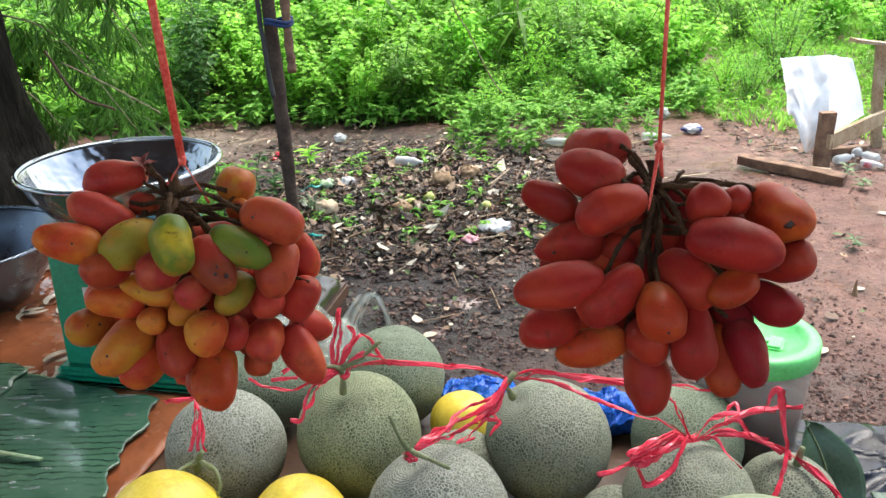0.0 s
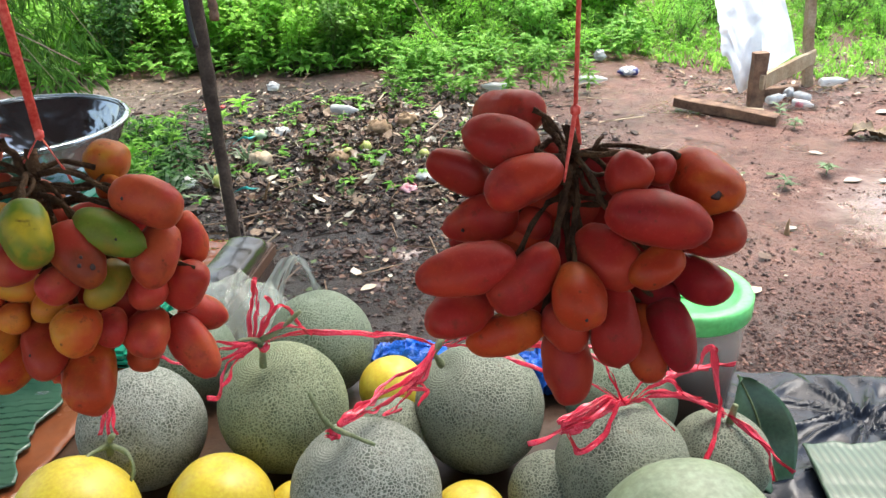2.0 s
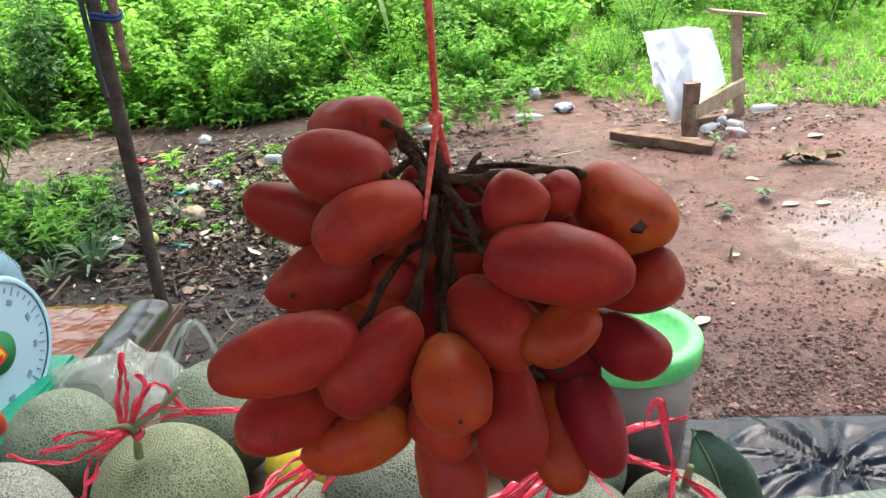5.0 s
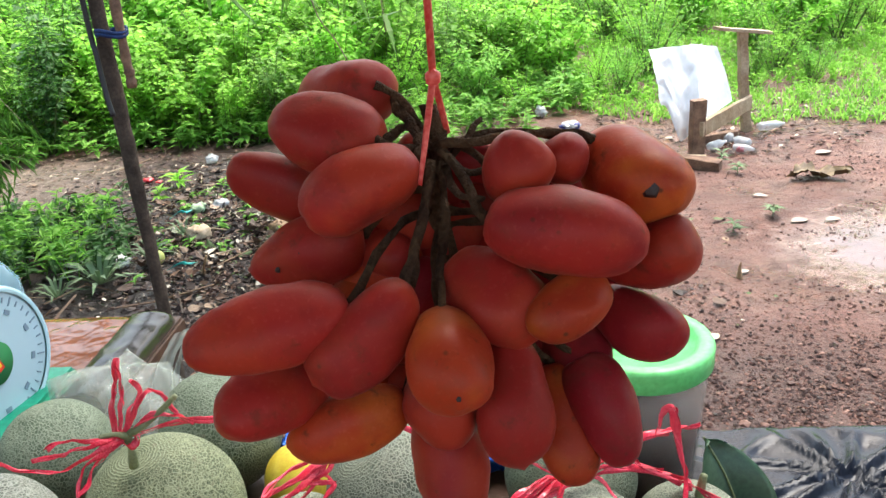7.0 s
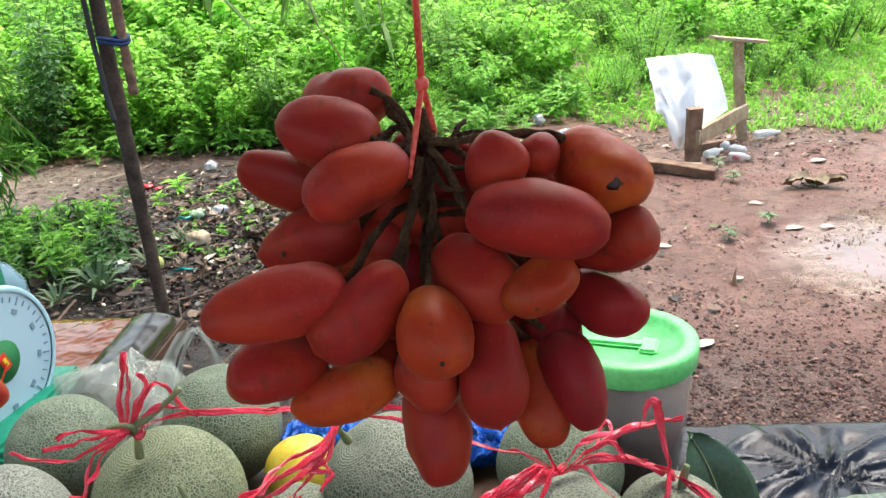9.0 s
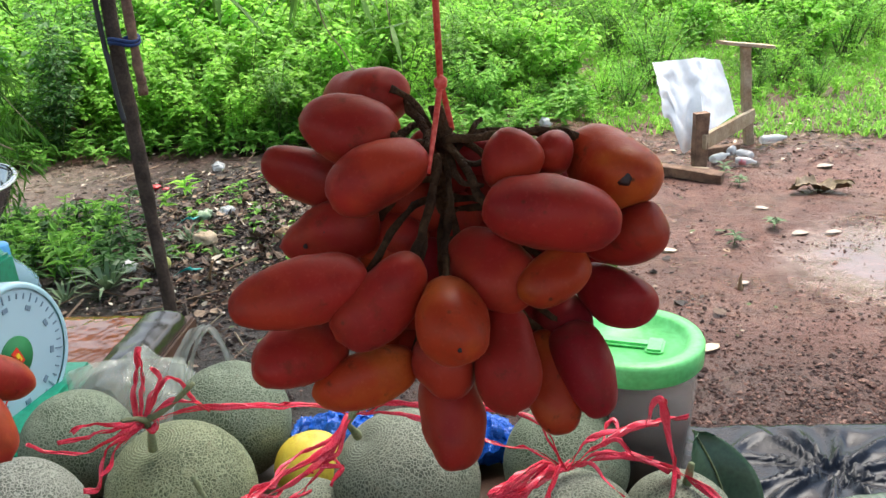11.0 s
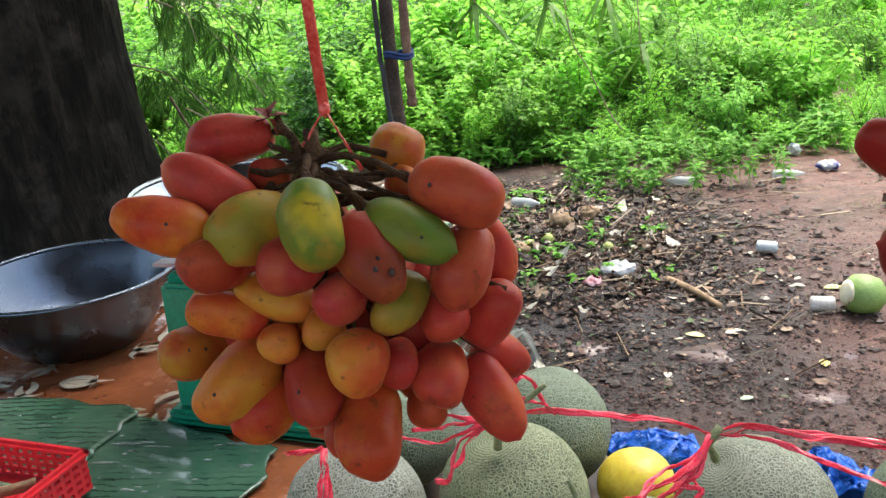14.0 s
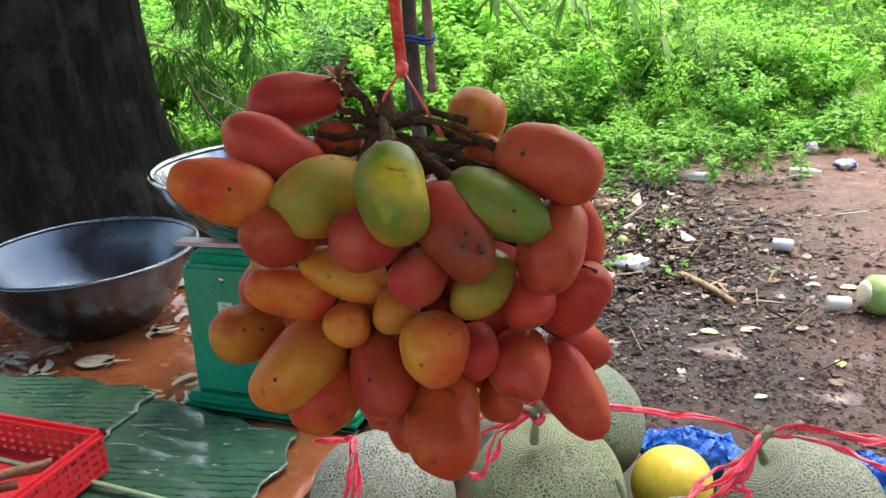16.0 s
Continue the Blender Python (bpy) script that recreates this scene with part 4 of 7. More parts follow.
fruit(bunch_mixed, (-0.0160, 0.6233, 1.5253), (0.91, -0.18, -0.37), 0.0353, 0.0201, 'G')
fruit(bunch_mixed, (-0.0011, 0.6351, 1.5362), (0.93, -0.20, -0.32), 0.0362, 0.0234, 'S')
fruit(bunch_mixed, (-0.0276, 0.6738, 1.5451), (0.07, 0.99, -0.07), 0.0278, 0.0218, 'N')
fruit(bunch_mixed, (-0.0228, 0.6592, 1.5346), (0.69, -0.64, -0.07), 0.0144, 0.0134, 'N')
fruit(bunch_mixed, (-0.0869, 0.6169, 1.5187), (-0.40, -0.82, 0.40), 0.0296, 0.0194, 'S')
fruit(bunch_mixed, (-0.0567, 0.6120, 1.5199), (-0.09, -0.99, -0.10), 0.0265, 0.0208, 'P')
fruit(bunch_mixed, (-0.0307, 0.6150, 1.5195), (0.53, -0.49, -0.69), 0.0343, 0.0224, 'M')
fruit(bunch_mixed, (0.0009, 0.6318, 1.5092), (-0.27, -0.68, -0.68), 0.0334, 0.0218, 'S')
fruit(bunch_mixed, (0.0074, 0.6507, 1.4826), (-0.44, 0.46, -0.77), 0.0344, 0.0225, 'S')
fruit(bunch_mixed, (-0.0699, 0.6284, 1.5016), (-0.92, -0.08, 0.38), 0.0306, 0.0176, 'N')
fruit(bunch_mixed, (-0.0876, 0.6235, 1.4970), (-0.93, -0.17, 0.33), 0.0305, 0.0170, 'O')
fruit(bunch_mixed, (-0.1003, 0.6463, 1.4988), (-0.82, -0.34, 0.32), 0.0161, 0.0132, 'Y')
fruit(bunch_mixed, (-0.0421, 0.6156, 1.5045), (-0.15, -0.97, 0.18), 0.0237, 0.0186, 'P')
fruit(bunch_mixed, (-0.0236, 0.6237, 1.4990), (-0.39, -0.83, -0.40), 0.0275, 0.0180, 'V')
fruit(bunch_mixed, (-0.0674, 0.6203, 1.4870), (0.07, -1.00, 0.06), 0.0196, 0.0154, 'N')
fruit(bunch_mixed, (-0.0523, 0.6228, 1.4899), (-0.15, -0.99, 0.04), 0.0196, 0.0154, 'N')
fruit(bunch_mixed, (-0.0382, 0.6121, 1.4823), (0.05, -0.95, 0.30), 0.0298, 0.0234, 'N')
fruit(bunch_mixed, (-0.1110, 0.6422, 1.4739), (-0.55, -0.82, 0.16), 0.0339, 0.0221, 'N')
fruit(bunch_mixed, (-0.0878, 0.6220, 1.4710), (-0.42, -0.85, -0.30), 0.0388, 0.0254, 'N')
fruit(bunch_mixed, (-0.1002, 0.6386, 1.4536), (-0.39, -0.69, -0.51), 0.0215, 0.0183, 'O')
fruit(bunch_mixed, (-0.0784, 0.6245, 1.4577), (-0.63, -0.71, -0.31), 0.0325, 0.0212, 'O')
fruit(bunch_mixed, (-0.0576, 0.6174, 1.4693), (0.19, -0.91, -0.38), 0.0349, 0.0229, 'S')
fruit(bunch_mixed, (-0.0360, 0.6123, 1.4547), (0.15, -0.87, -0.47), 0.0373, 0.0244, 'O')
fruit(bunch_mixed, (-0.0520, 0.6353, 1.4407), (0.32, -0.73, -0.51), 0.0216, 0.0186, 'S')
fruit(bunch_mixed, (-0.0105, 0.6339, 1.4650), (0.11, -0.99, -0.11), 0.0340, 0.0223, 'S')
fruit(bunch_mixed, (-0.0089, 0.6356, 1.4873), (-0.10, -0.96, 0.27), 0.0241, 0.0189, 'S')
fruit(bunch_mixed, (-0.0260, 0.6280, 1.4738), (0.09, -0.99, -0.11), 0.0255, 0.0167, 'S')
fruit(bunch_mixed, (0.0068, 0.6453, 1.4479), (0.53, -0.39, -0.75), 0.0383, 0.0211, 'S')
fruit(bunch_mixed, (0.0098, 0.6654, 1.4569), (0.59, 0.54, -0.60), 0.0303, 0.0198, 'S')
fruit(bunch_mixed, (-0.0194, 0.6426, 1.4476), (0.26, -0.47, -0.78), 0.0187, 0.0152, 'S')
fruit(bunch_mixed, (-0.0732, 0.6526, 1.5425), (0.94, 0.06, -0.06), 0.0171, 0.0134, 'S')
fruit(bunch_mixed, (-0.0507, 0.6616, 1.4847), (0.77, -0.07, -0.54), 0.0319, 0.0248, 'S')
fruit(bunch_mixed, (-0.0671, 0.6551, 1.4799), (-0.76, -0.27, -0.49), 0.0352, 0.0230, 'O')
fruit(bunch_mixed, (-0.0562, 0.6634, 1.4999), (0.55, -0.08, 0.76), 0.0302, 0.0254, 'S')
fruit(bunch_mixed, (-0.0462, 0.6565, 1.4721), (0.33, -0.24, -0.85), 0.0353, 0.0257, 'P')
fruit(bunch_mixed, (-0.0780, 0.6534, 1.4928), (-0.91, -0.18, -0.18), 0.0294, 0.0242, 'S')
fruit(bunch_mixed, (-0.0371, 0.6637, 1.4962), (0.93, 0.16, 0.00), 0.0334, 0.0261, 'S')
fruit(bunch_mixed, (-0.0658, 0.6538, 1.4635), (0.25, -0.25, -0.87), 0.0342, 0.0232, 'O')
fruit(bunch_mixed, (-0.0701, 0.6648, 1.5080), (-0.71, -0.16, 0.60), 0.0332, 0.0269, 'S')
fruit(bunch_mixed, (-0.0294, 0.6569, 1.4765), (0.83, -0.03, -0.45), 0.0310, 0.0243, 'P')
fruit(bunch_mixed, (-0.0890, 0.6560, 1.4760), (-0.80, -0.25, -0.44), 0.0389, 0.0255, 'S')
fruit(bunch_mixed, (-0.0439, 0.6727, 1.5097), (0.87, 0.23, 0.29), 0.0370, 0.0265, 'S')
fruit(bunch_mixed, (-0.0476, 0.6518, 1.4567), (-0.07, -0.31, -0.89), 0.0312, 0.0246, 'O')
fruit(bunch_mixed, (-0.0903, 0.6633, 1.5029), (-0.94, -0.12, 0.00), 0.0343, 0.0239, 'S')
fruit(bunch_mixed, (-0.0211, 0.6693, 1.4892), (0.92, -0.17, -0.09), 0.0301, 0.0246, 'P')
fruit(bunch_mixed, (-0.0822, 0.6505, 1.4582), (-0.65, -0.29, -0.62), 0.0295, 0.0231, 'S')
fruit(bunch_mixed, (-0.0621, 0.6676, 1.5213), (-0.25, 0.25, 0.87), 0.0342, 0.0235, 'S')
fruit(bunch_mixed, (-0.0262, 0.6578, 1.4596), (0.32, -0.25, -0.85), 0.0302, 0.0229, 'O')
fruit(bunch_mixed, (-0.1044, 0.6616, 1.4837), (-0.85, -0.21, -0.34), 0.0312, 0.0258, 'S')
fruit(bunch_mixed, (-0.0267, 0.6787, 1.5088), (0.63, 0.31, 0.63), 0.0340, 0.0264, 'P')
fruit(bunch_mixed, (-0.0624, 0.6558, 1.4420), (-0.43, -0.58, -0.61), 0.0323, 0.0258, 'S')
fruit(bunch_mixed, (0.0095, 0.6646, 1.5035), (0.15, -0.07, -0.99), 0.0273, 0.0179, 'S')

# long bare stalks that curve over the bunches
def stalks(bunch, *lines):
    hub = Vector(bunch["hub"])
    for pts, r in lines:
        v, f = tube([Vector(p) - hub for p in pts], lambda t: 0.5 * r * (1 - 0.2 * t), 7)
        v = [x + noise.noise_vector(x * 150) * 0.0014 for x in v]
        mesh_ob("stalk", v, f, stalk_mat, bunch)


stalks(bunch_red,
       ([(0.1948, 0.6041, 1.5578), (0.1914, 0.6161, 1.5632), (0.1877, 0.628, 1.5687)], 0.0034),
       ([(0.1999, 0.6043, 1.5573), (0.2099, 0.5977, 1.559), (0.2227, 0.598, 1.5596), (0.2378, 0.5964, 1.5587), (0.2476, 0.5956, 1.5548)], 0.0034),
       ([(0.1956, 0.6012, 1.5542), (0.1912, 0.5893, 1.5405), (0.1866, 0.5802, 1.5332), (0.182, 0.5721, 1.5274)], 0.0036),
       ([(0.2, 0.6013, 1.5509), (0.2009, 0.5895, 1.5477), (0.2068, 0.5827, 1.5461)], 0.0026),
       ([(0.1986, 0.6042, 1.5522), (0.1981, 0.5955, 1.5416), (0.1955, 0.5874, 1.5276), (0.1917, 0.5693, 1.5204)], 0.003),
       ([(0.2038, 0.6084, 1.5525), (0.2105, 0.6125, 1.56), (0.2146, 0.6166, 1.5606)], 0.0026),
       ([(0.1998, 0.6043, 1.5558), (0.2041, 0.5976, 1.5515), (0.2164, 0.5959, 1.5508)], 0.003),
       ([(0.1947, 0.6041, 1.5563), (0.187, 0.6012, 1.5593), (0.1803, 0.607, 1.5603)], 0.003))
stalks(bunch_mixed,
       ([(-0.0585, 0.6491, 1.5461), (-0.0635, 0.6555, 1.5544), (-0.0706, 0.6621, 1.5626)], 0.0036),
       ([(-0.0579, 0.6491, 1.5455), (-0.0657, 0.6547, 1.5507), (-0.0747, 0.6604, 1.5531)], 0.0026),
       ([(-0.0553, 0.6449, 1.5433), (-0.046, 0.6481, 1.5418), (-0.0327, 0.6521, 1.5403), (-0.019, 0.646, 1.5417)], 0.0028),
       ([(-0.0512, 0.6405, 1.5418), (-0.0395, 0.6336, 1.5393), (-0.0295, 0.6248, 1.5326)], 0.0036),
       ([(-0.0533, 0.6437, 1.5425), (-0.0363, 0.6434, 1.5392), (-0.0157, 0.6357, 1.5339)], 0.0026),
       ([(-0.0574, 0.647, 1.5449), (-0.0668, 0.6448, 1.5449), (-0.0784, 0.6457, 1.5462)], 0.003),
       ([(-0.053, 0.6437, 1.5464), (-0.0504, 0.6284, 1.5466), (-0.0495, 0.6163, 1.5471)], 0.0026),
       ([(-0.0582, 0.6471, 1.5459), (-0.0605, 0.6392, 1.5425), (-0.0616, 0.6313, 1.539)], 0.003),
       ([(-0.0534, 0.6447, 1.5433), (-0.0326, 0.6491, 1.5389), (-0.0258, 0.6606, 1.5416)], 0.0024),
       ([(-0.0564, 0.6469, 1.5449), (-0.054, 0.6538, 1.5463), (-0.0523, 0.6587, 1.5493)], 0.003))
cal = Leaves()
for k in range(5):
    a = k * 1.25
    cal.leaf(Vector((-0.0735, 0.6613, 1.5629)) - Vector(bunch_mixed["hub"]), (math.cos(a), 0.2, math.sin(a) + 0.5), 0.0075, 0.008, 0.4)
cal.put("calyx", calyx_mat, bunch_mixed)


def bruise(bunch, at, r, along=(0.2, -0.9, 0.35)):
    """A dark sunken spot on one fruit's skin."""
    hub = Vector(bunch["hub"])
    vs, fs = revolve([(1e-5, -r * 0.35), (r * 0.6, -r * 0.25), (r * 0.95, 0.0), (r * 0.6, r * 0.12), (1e-5, r * 0.17)], 12, 0.3)
    q = Vector(along).to_track_quat('Z', 'Y')
    return mesh_ob("bruise", [q @ Vector(v) + Vector(at) - hub for v in vs], fs, bruise_mat, bunch, "dark bruise on the skin")


def hang_string(name, top, knot, ends, width, material, label):
    s = thing(name, label, "string", group="hanging strings")
    lines = [([top, ((top[0] + knot[0]) / 2, (top[1] + knot[1]) / 2, (top[2] + knot[2]) / 2), knot], width, 0.25, 1.4)]
    for e in ends:
        mid = tuple((a + b) / 2 for a, b in zip(knot, e))
        lines.append(([knot, mid, e], width * 0.55, 0.3, 1.2))
    tubes("strand", lines, material, s)
    vs, fs = revolve([(0.0001, -0.0035), (0.0022, -0.0015), (0.0024, 0.0012), (0.0001, 0.003)], 10)
    mesh_ob("knot", [Vector(v) + Vector(knot) for v in vs], fs, material, s)
    return s


hang_string("hanging_string", (0.1993, 0.6123, 2.4), (0.1993, 0.6083, 1.5769), [(0.191, 0.59, 1.5504), (0.2035, 0.6144, 1.5583)], 0.0019, string_orange, "thin red plastic string holding the red bunch")
hang_string("hanging_string", (-0.0798, 0.6556, 2.4), (-0.0498, 0.6556, 1.5659), [(-0.0362, 0.6475, 1.5435), (-0.0595, 0.6542, 1.5525)], 0.0023, string_orange, "flat red plastic string holding the mixed bunch")


for at_, r_, n_ in (((0.253, 0.5739, 1.5472), 0.0030, (-0.44, -0.84, 0.31)), ((0.1696, 0.5725, 1.4936), 0.00142, (0.21, -0.51, 0.84)), ((0.1913, 0.5425, 1.5083), 0.00078, (-0, -0.99, 0.11)), ((0.2417, 0.5626, 1.4869), 0.00108, (0.31, -0.7, 0.64)), ((0.1547, 0.6025, 1.5303), 0.0013, (-0.06, -0.88, 0.46)), ((0.1473, 0.6023, 1.5249), 0.00094, (-0.28, -0.96, 0.04)), ((0.2104, 0.5623, 1.5158), 0.00067, (-0.29, -0.96, 0.01))):
    bruise(bunch_red, at_, r_, n_)
for at_, r_, n_ in (((-0.0207, 0.6052, 1.5178), 0.00154, (0.68, -0.68, 0.28)), ((-0.0257, 0.6032, 1.5198), 0.00102, (0.23, -0.91, 0.34)), ((-0.0249, 0.6052, 1.523), 0.00085, (0.38, -0.76, 0.52)), ((-0.1157, 0.6282, 1.4797), 0.00184, (0.01, -0.84, 0.54)), ((-0.0904, 0.6057, 1.4735), 0.00076, (0.08, -0.88, 0.47)), ((-0.049, 0.6006, 1.5422), 0.00149, (-0.19, -0.78, 0.6)), ((-0.0085, 0.6262, 1.5418), 0.0009, (-0.33, -0.86, 0.38)), ((-0.0705, 0.6191, 1.5415), 0.00143, (0.27, -0.35, 0.9)), ((-0.1089, 0.6308, 1.4799), 0.00082, (0.49, -0.7, 0.51)), ((-0.1037, 0.6349, 1.4783), 0.00083, (0.75, -0.55, 0.38)), ((-0.0622, 0.6148, 1.4911), 0.00074, (0.7, -0.45, 0.55)), ((-0.0982, 0.6098, 1.5371), 0.00071, (0.45, -0.82, 0.36)), ((-0.0668, 0.6135, 1.5337), 0.00088, (0.7, -0.66, 0.27)), ((-0.0588, 0.6049, 1.4741), 0.00074, (-0.21, -0.73, 0.64)), ((-0.0109, 0.6136, 1.527), 0.0007, (0.16, -0.93, 0.33))):
    bruise(bunch_mixed, at_, r_, n_)


# ---- melons ----
def melon(name, x, y, r, squash, material, label, category="melon", group="netted melons", stem=None, tilt=(0, 0, 0), z=None, twigs=()):
    """A melon resting on the table; the stem grows from its upper pole."""
    zc = (TOP + r * squash + 0.001) if z is None else z
    t = thing(name, label, category, pose(x, y, zc, *tilt), group)
    vs, fs = [], []
    seg, rings = 40, 26
    sd = x * 31 + y * 17
    for k in range(rings + 1):
        a = math.pi * k / rings
        for i in range(seg):
            b = 2 * math.pi * i / seg
            d = Vector((math.sin(a) * math.cos(b), math.sin(a) * math.sin(b), math.cos(a)))
            q = r * (1 + 0.025 * noise.noise(d * 1.6 + Vector((sd, 0, 0))))
            p = d * q
            p.z *= squash
            dimple = math.exp(-(a / 0.16) ** 2) * 0.06 * r
            p.z -= dimple
            vs.append(p)
    for k in range(rings):
        for i in range(seg):
            j = (i + 1) % seg
            fs.append((k * seg + i, (k + 1) * seg + i, (k + 1) * seg + j, k * seg + j))
    mesh_ob("rind", vs, fs, material, t)
    back = pose(x, y, zc, *tilt).inverted()
    for line, thick in twigs:
        v, f = tube([back @ Vector(q) for q in line], lambda q: thick * (1.1 - 0.45 * q + 0.12 * math.sin(q * 9)), 8)
        v = [q + noise.noise_vector(q * 160) * 0.0006 for q in v]
        mesh_ob("stem", v, f, melon_stem, t)
    if stem:
        pts = [Vector((0, 0, r * squash * 0.93))] + [Vector(p) for p in stem]
        v, f = tube(pts, lambda q: 0.0042 - 0.0014 * q, 8)
        mesh_ob("stem", v, f, melon_stem, t)
    return t


net = "round pale green netted melon on the stall table"
melon("melon", -0.010, 1.015, 0.0690, 1.04, melon_a, net, tilt=(6, -14, 0), twigs=(
    ([(-0.0200, 0.9850, 1.2150), (-0.0190, 0.9850, 1.2330), (-0.0210, 0.9850, 1.2450)], 0.0036), ([(-0.0210, 0.9850, 1.2450), (-0.0010, 0.9850, 1.2550), (0.0230, 0.9900, 1.2730)], 0.0030), ([(-0.0190, 0.9840, 1.2450), (-0.0270, 0.9800, 1.2510), (-0.0380, 0.9750, 1.2530)], 0.0026)))
melon("melon", -0.158, 1.008, 0.0660, 0.97, melon_d, "greyish netted melon tied with pink string", tilt=(64, 8, 0), twigs=(
    ([(-0.1720, 0.9450, 1.1550), (-0.1660, 0.9350, 1.1750), (-0.1590, 0.9300, 1.1870)], 0.0036), ([(-0.1650, 0.9350, 1.1730), (-0.1770, 0.9200, 1.1760), (-0.1810, 0.9100, 1.1770)], 0.0024), ([(-0.1620, 0.9300, 1.1750), (-0.1440, 0.9150, 1.1750), (-0.1380, 0.9050, 1.1650), (-0.1410, 0.9000, 1.1550)], 0.0024)))
melon("melon", 0.077, 0.871, 0.0700, 1.0, melon_d, net, tilt=(2, -22, 0), twigs=(
    ([(0.0520, 0.8550, 1.2230), (0.0530, 0.8520, 1.2320), (0.0530, 0.8500, 1.2370)], 0.0034), ([(0.0530, 0.8500, 1.2360), (0.0450, 0.8500, 1.2520), (0.0380, 0.8550, 1.2690)], 0.0024), ([(0.0540, 0.8500, 1.2350), (0.0710, 0.8420, 1.2310), (0.0900, 0.8360, 1.2240)], 0.0022)))
melon("melon", 0.024, 1.152, 0.0630, 1.03, melon_c, "darker green netted melon behind the others")
melon("melon", 0.197, 0.991, 0.0690, 1.0, melon_b, net, tilt=(6, -32, 0), twigs=(
    ([(0.1570, 0.9600, 1.2170), (0.1520, 0.9550, 1.2300), (0.1480, 0.9500, 1.2390)], 0.0034), ([(0.1590, 0.9550, 1.2500), (0.1400, 0.9450, 1.2300), (0.1210, 0.9350, 1.2140)], 0.0034)))
melon("melon", 0.352, 1.000, 0.0600, 1.0, melon_c, "dark green netted melon beside the bucket", tilt=(50, 20, 0))
melon("melon", 0.318, 0.876, 0.0645, 1.04, melon_b, "netted melon under a knot of pink string", tilt=(20, 12, 0))
melon("melon", 0.424, 0.900, 0.0500, 1.0, melon_b, "small netted melon with an upright stem", tilt=(4, 6, 0), stem=[(0.0, 0, 0.058), (0.001, 0.001, 0.068)])
melon("melon", 0.337, 0.745, 0.0815, 1.0, smooth_rind, "smooth pale green melon at the table front", tilt=(60, 0, 0))
melon("melon", 0.252, 0.886, 0.0400, 1.0, melon_b, "small greyish melon squeezed between others", tilt=(90, 0, 0))
melon("melon", -0.138, 1.151, 0.0590, 1.0, melon_c, "dark netted melon beside the scale", tilt=(20, -25, 0))
melon("melon", 0.104, 0.985, 0.0430, 1.0, melon_b, "small whitish melon between larger ones", tilt=(50, 0, 0))
yl = "smooth bright yellow melon on the stall table"
melon("yellow_melon", -0.190, 0.880, 0.0590, 1.0, yellow_rind, yl, "melon", "yellow melons", tilt=(-18, 10, 0))
melon("yellow_melon", -0.062, 0.895, 0.0500, 0.98, yellow_rind, yl, "melon", "yellow melons")
melon("yellow_melon", 0.172, 0.860, 0.0370, 1.0, yellow_rind, yl, "melon", "yellow melons")
melon("yellow_melon", 0.106, 1.082, 0.0385, 1.0, yellow_rind, yl, "melon", "yellow melons")
melon("yellow_melon", 0.006, 0.905, 0.0280, 1.0, yellow_rind, yl, "melon", "yellow melons")


def upright_leaf():
    """A stiff dark leaf leaning behind the small melon, folded a little along its midrib."""
    t = thing("broad_leaf", "stiff dark green broad leaf standing behind a melon", "leaf")
    foot, tip = Vector((0.492, 0.905, 1.080)), Vector((0.462, 0.955, 1.176))

    def at(a, b):
        w = 0.036 * math.sin(math.pi * min(1.0, 0.06 + 0.94 * a)) ** 0.55 * (1.0 - 0.25 * a)
        c = foot.lerp(tip, a) + Vector((0.004 * math.sin(a * 3), 0.012 * math.sin(a * 2.6), 0))
        k = 2 * b - 1
        return c + Vector((0.94, 0.10, 0.30)) * w * k + Vector((0.1, -1.0, 0.25)) * (0.008 * abs(k) - 0.004 * math.sin(a * 7 + k))

    sheet("blade", at, 26, 14, dark_blade, 0.0012, t)
    v, f = tube([at(q / 8, 0.5) + Vector((0, -0.001, 0)) for q in range(9)], 0.0011, 6, n=0)
    mesh_ob("midrib", v, f, melon_stem, t, "pale midrib")
    return t


upright_leaf()


# ---- pink raffia over the melons ----
def raffia(name, label, lines):
    s = thing(name, label, "string", group="pink strings")
    for pts, w in lines:
        for k in range(2 if w > 0.0017 else 1):
            v, f = tube(pts, w * (0.95, 0.6)[k], 8, 0.13, 4.5 + 2 * k, n=9)
            v = [q + noise.noise_vector(q * 60 + Vector((k * 9, 0, 0))) * (0.0025 + 0.002 * k) + noise.noise_vector(q * 300) * 0.0004 for q in v]
            mesh_ob("strand", v, f, string_pink, s)
    return s


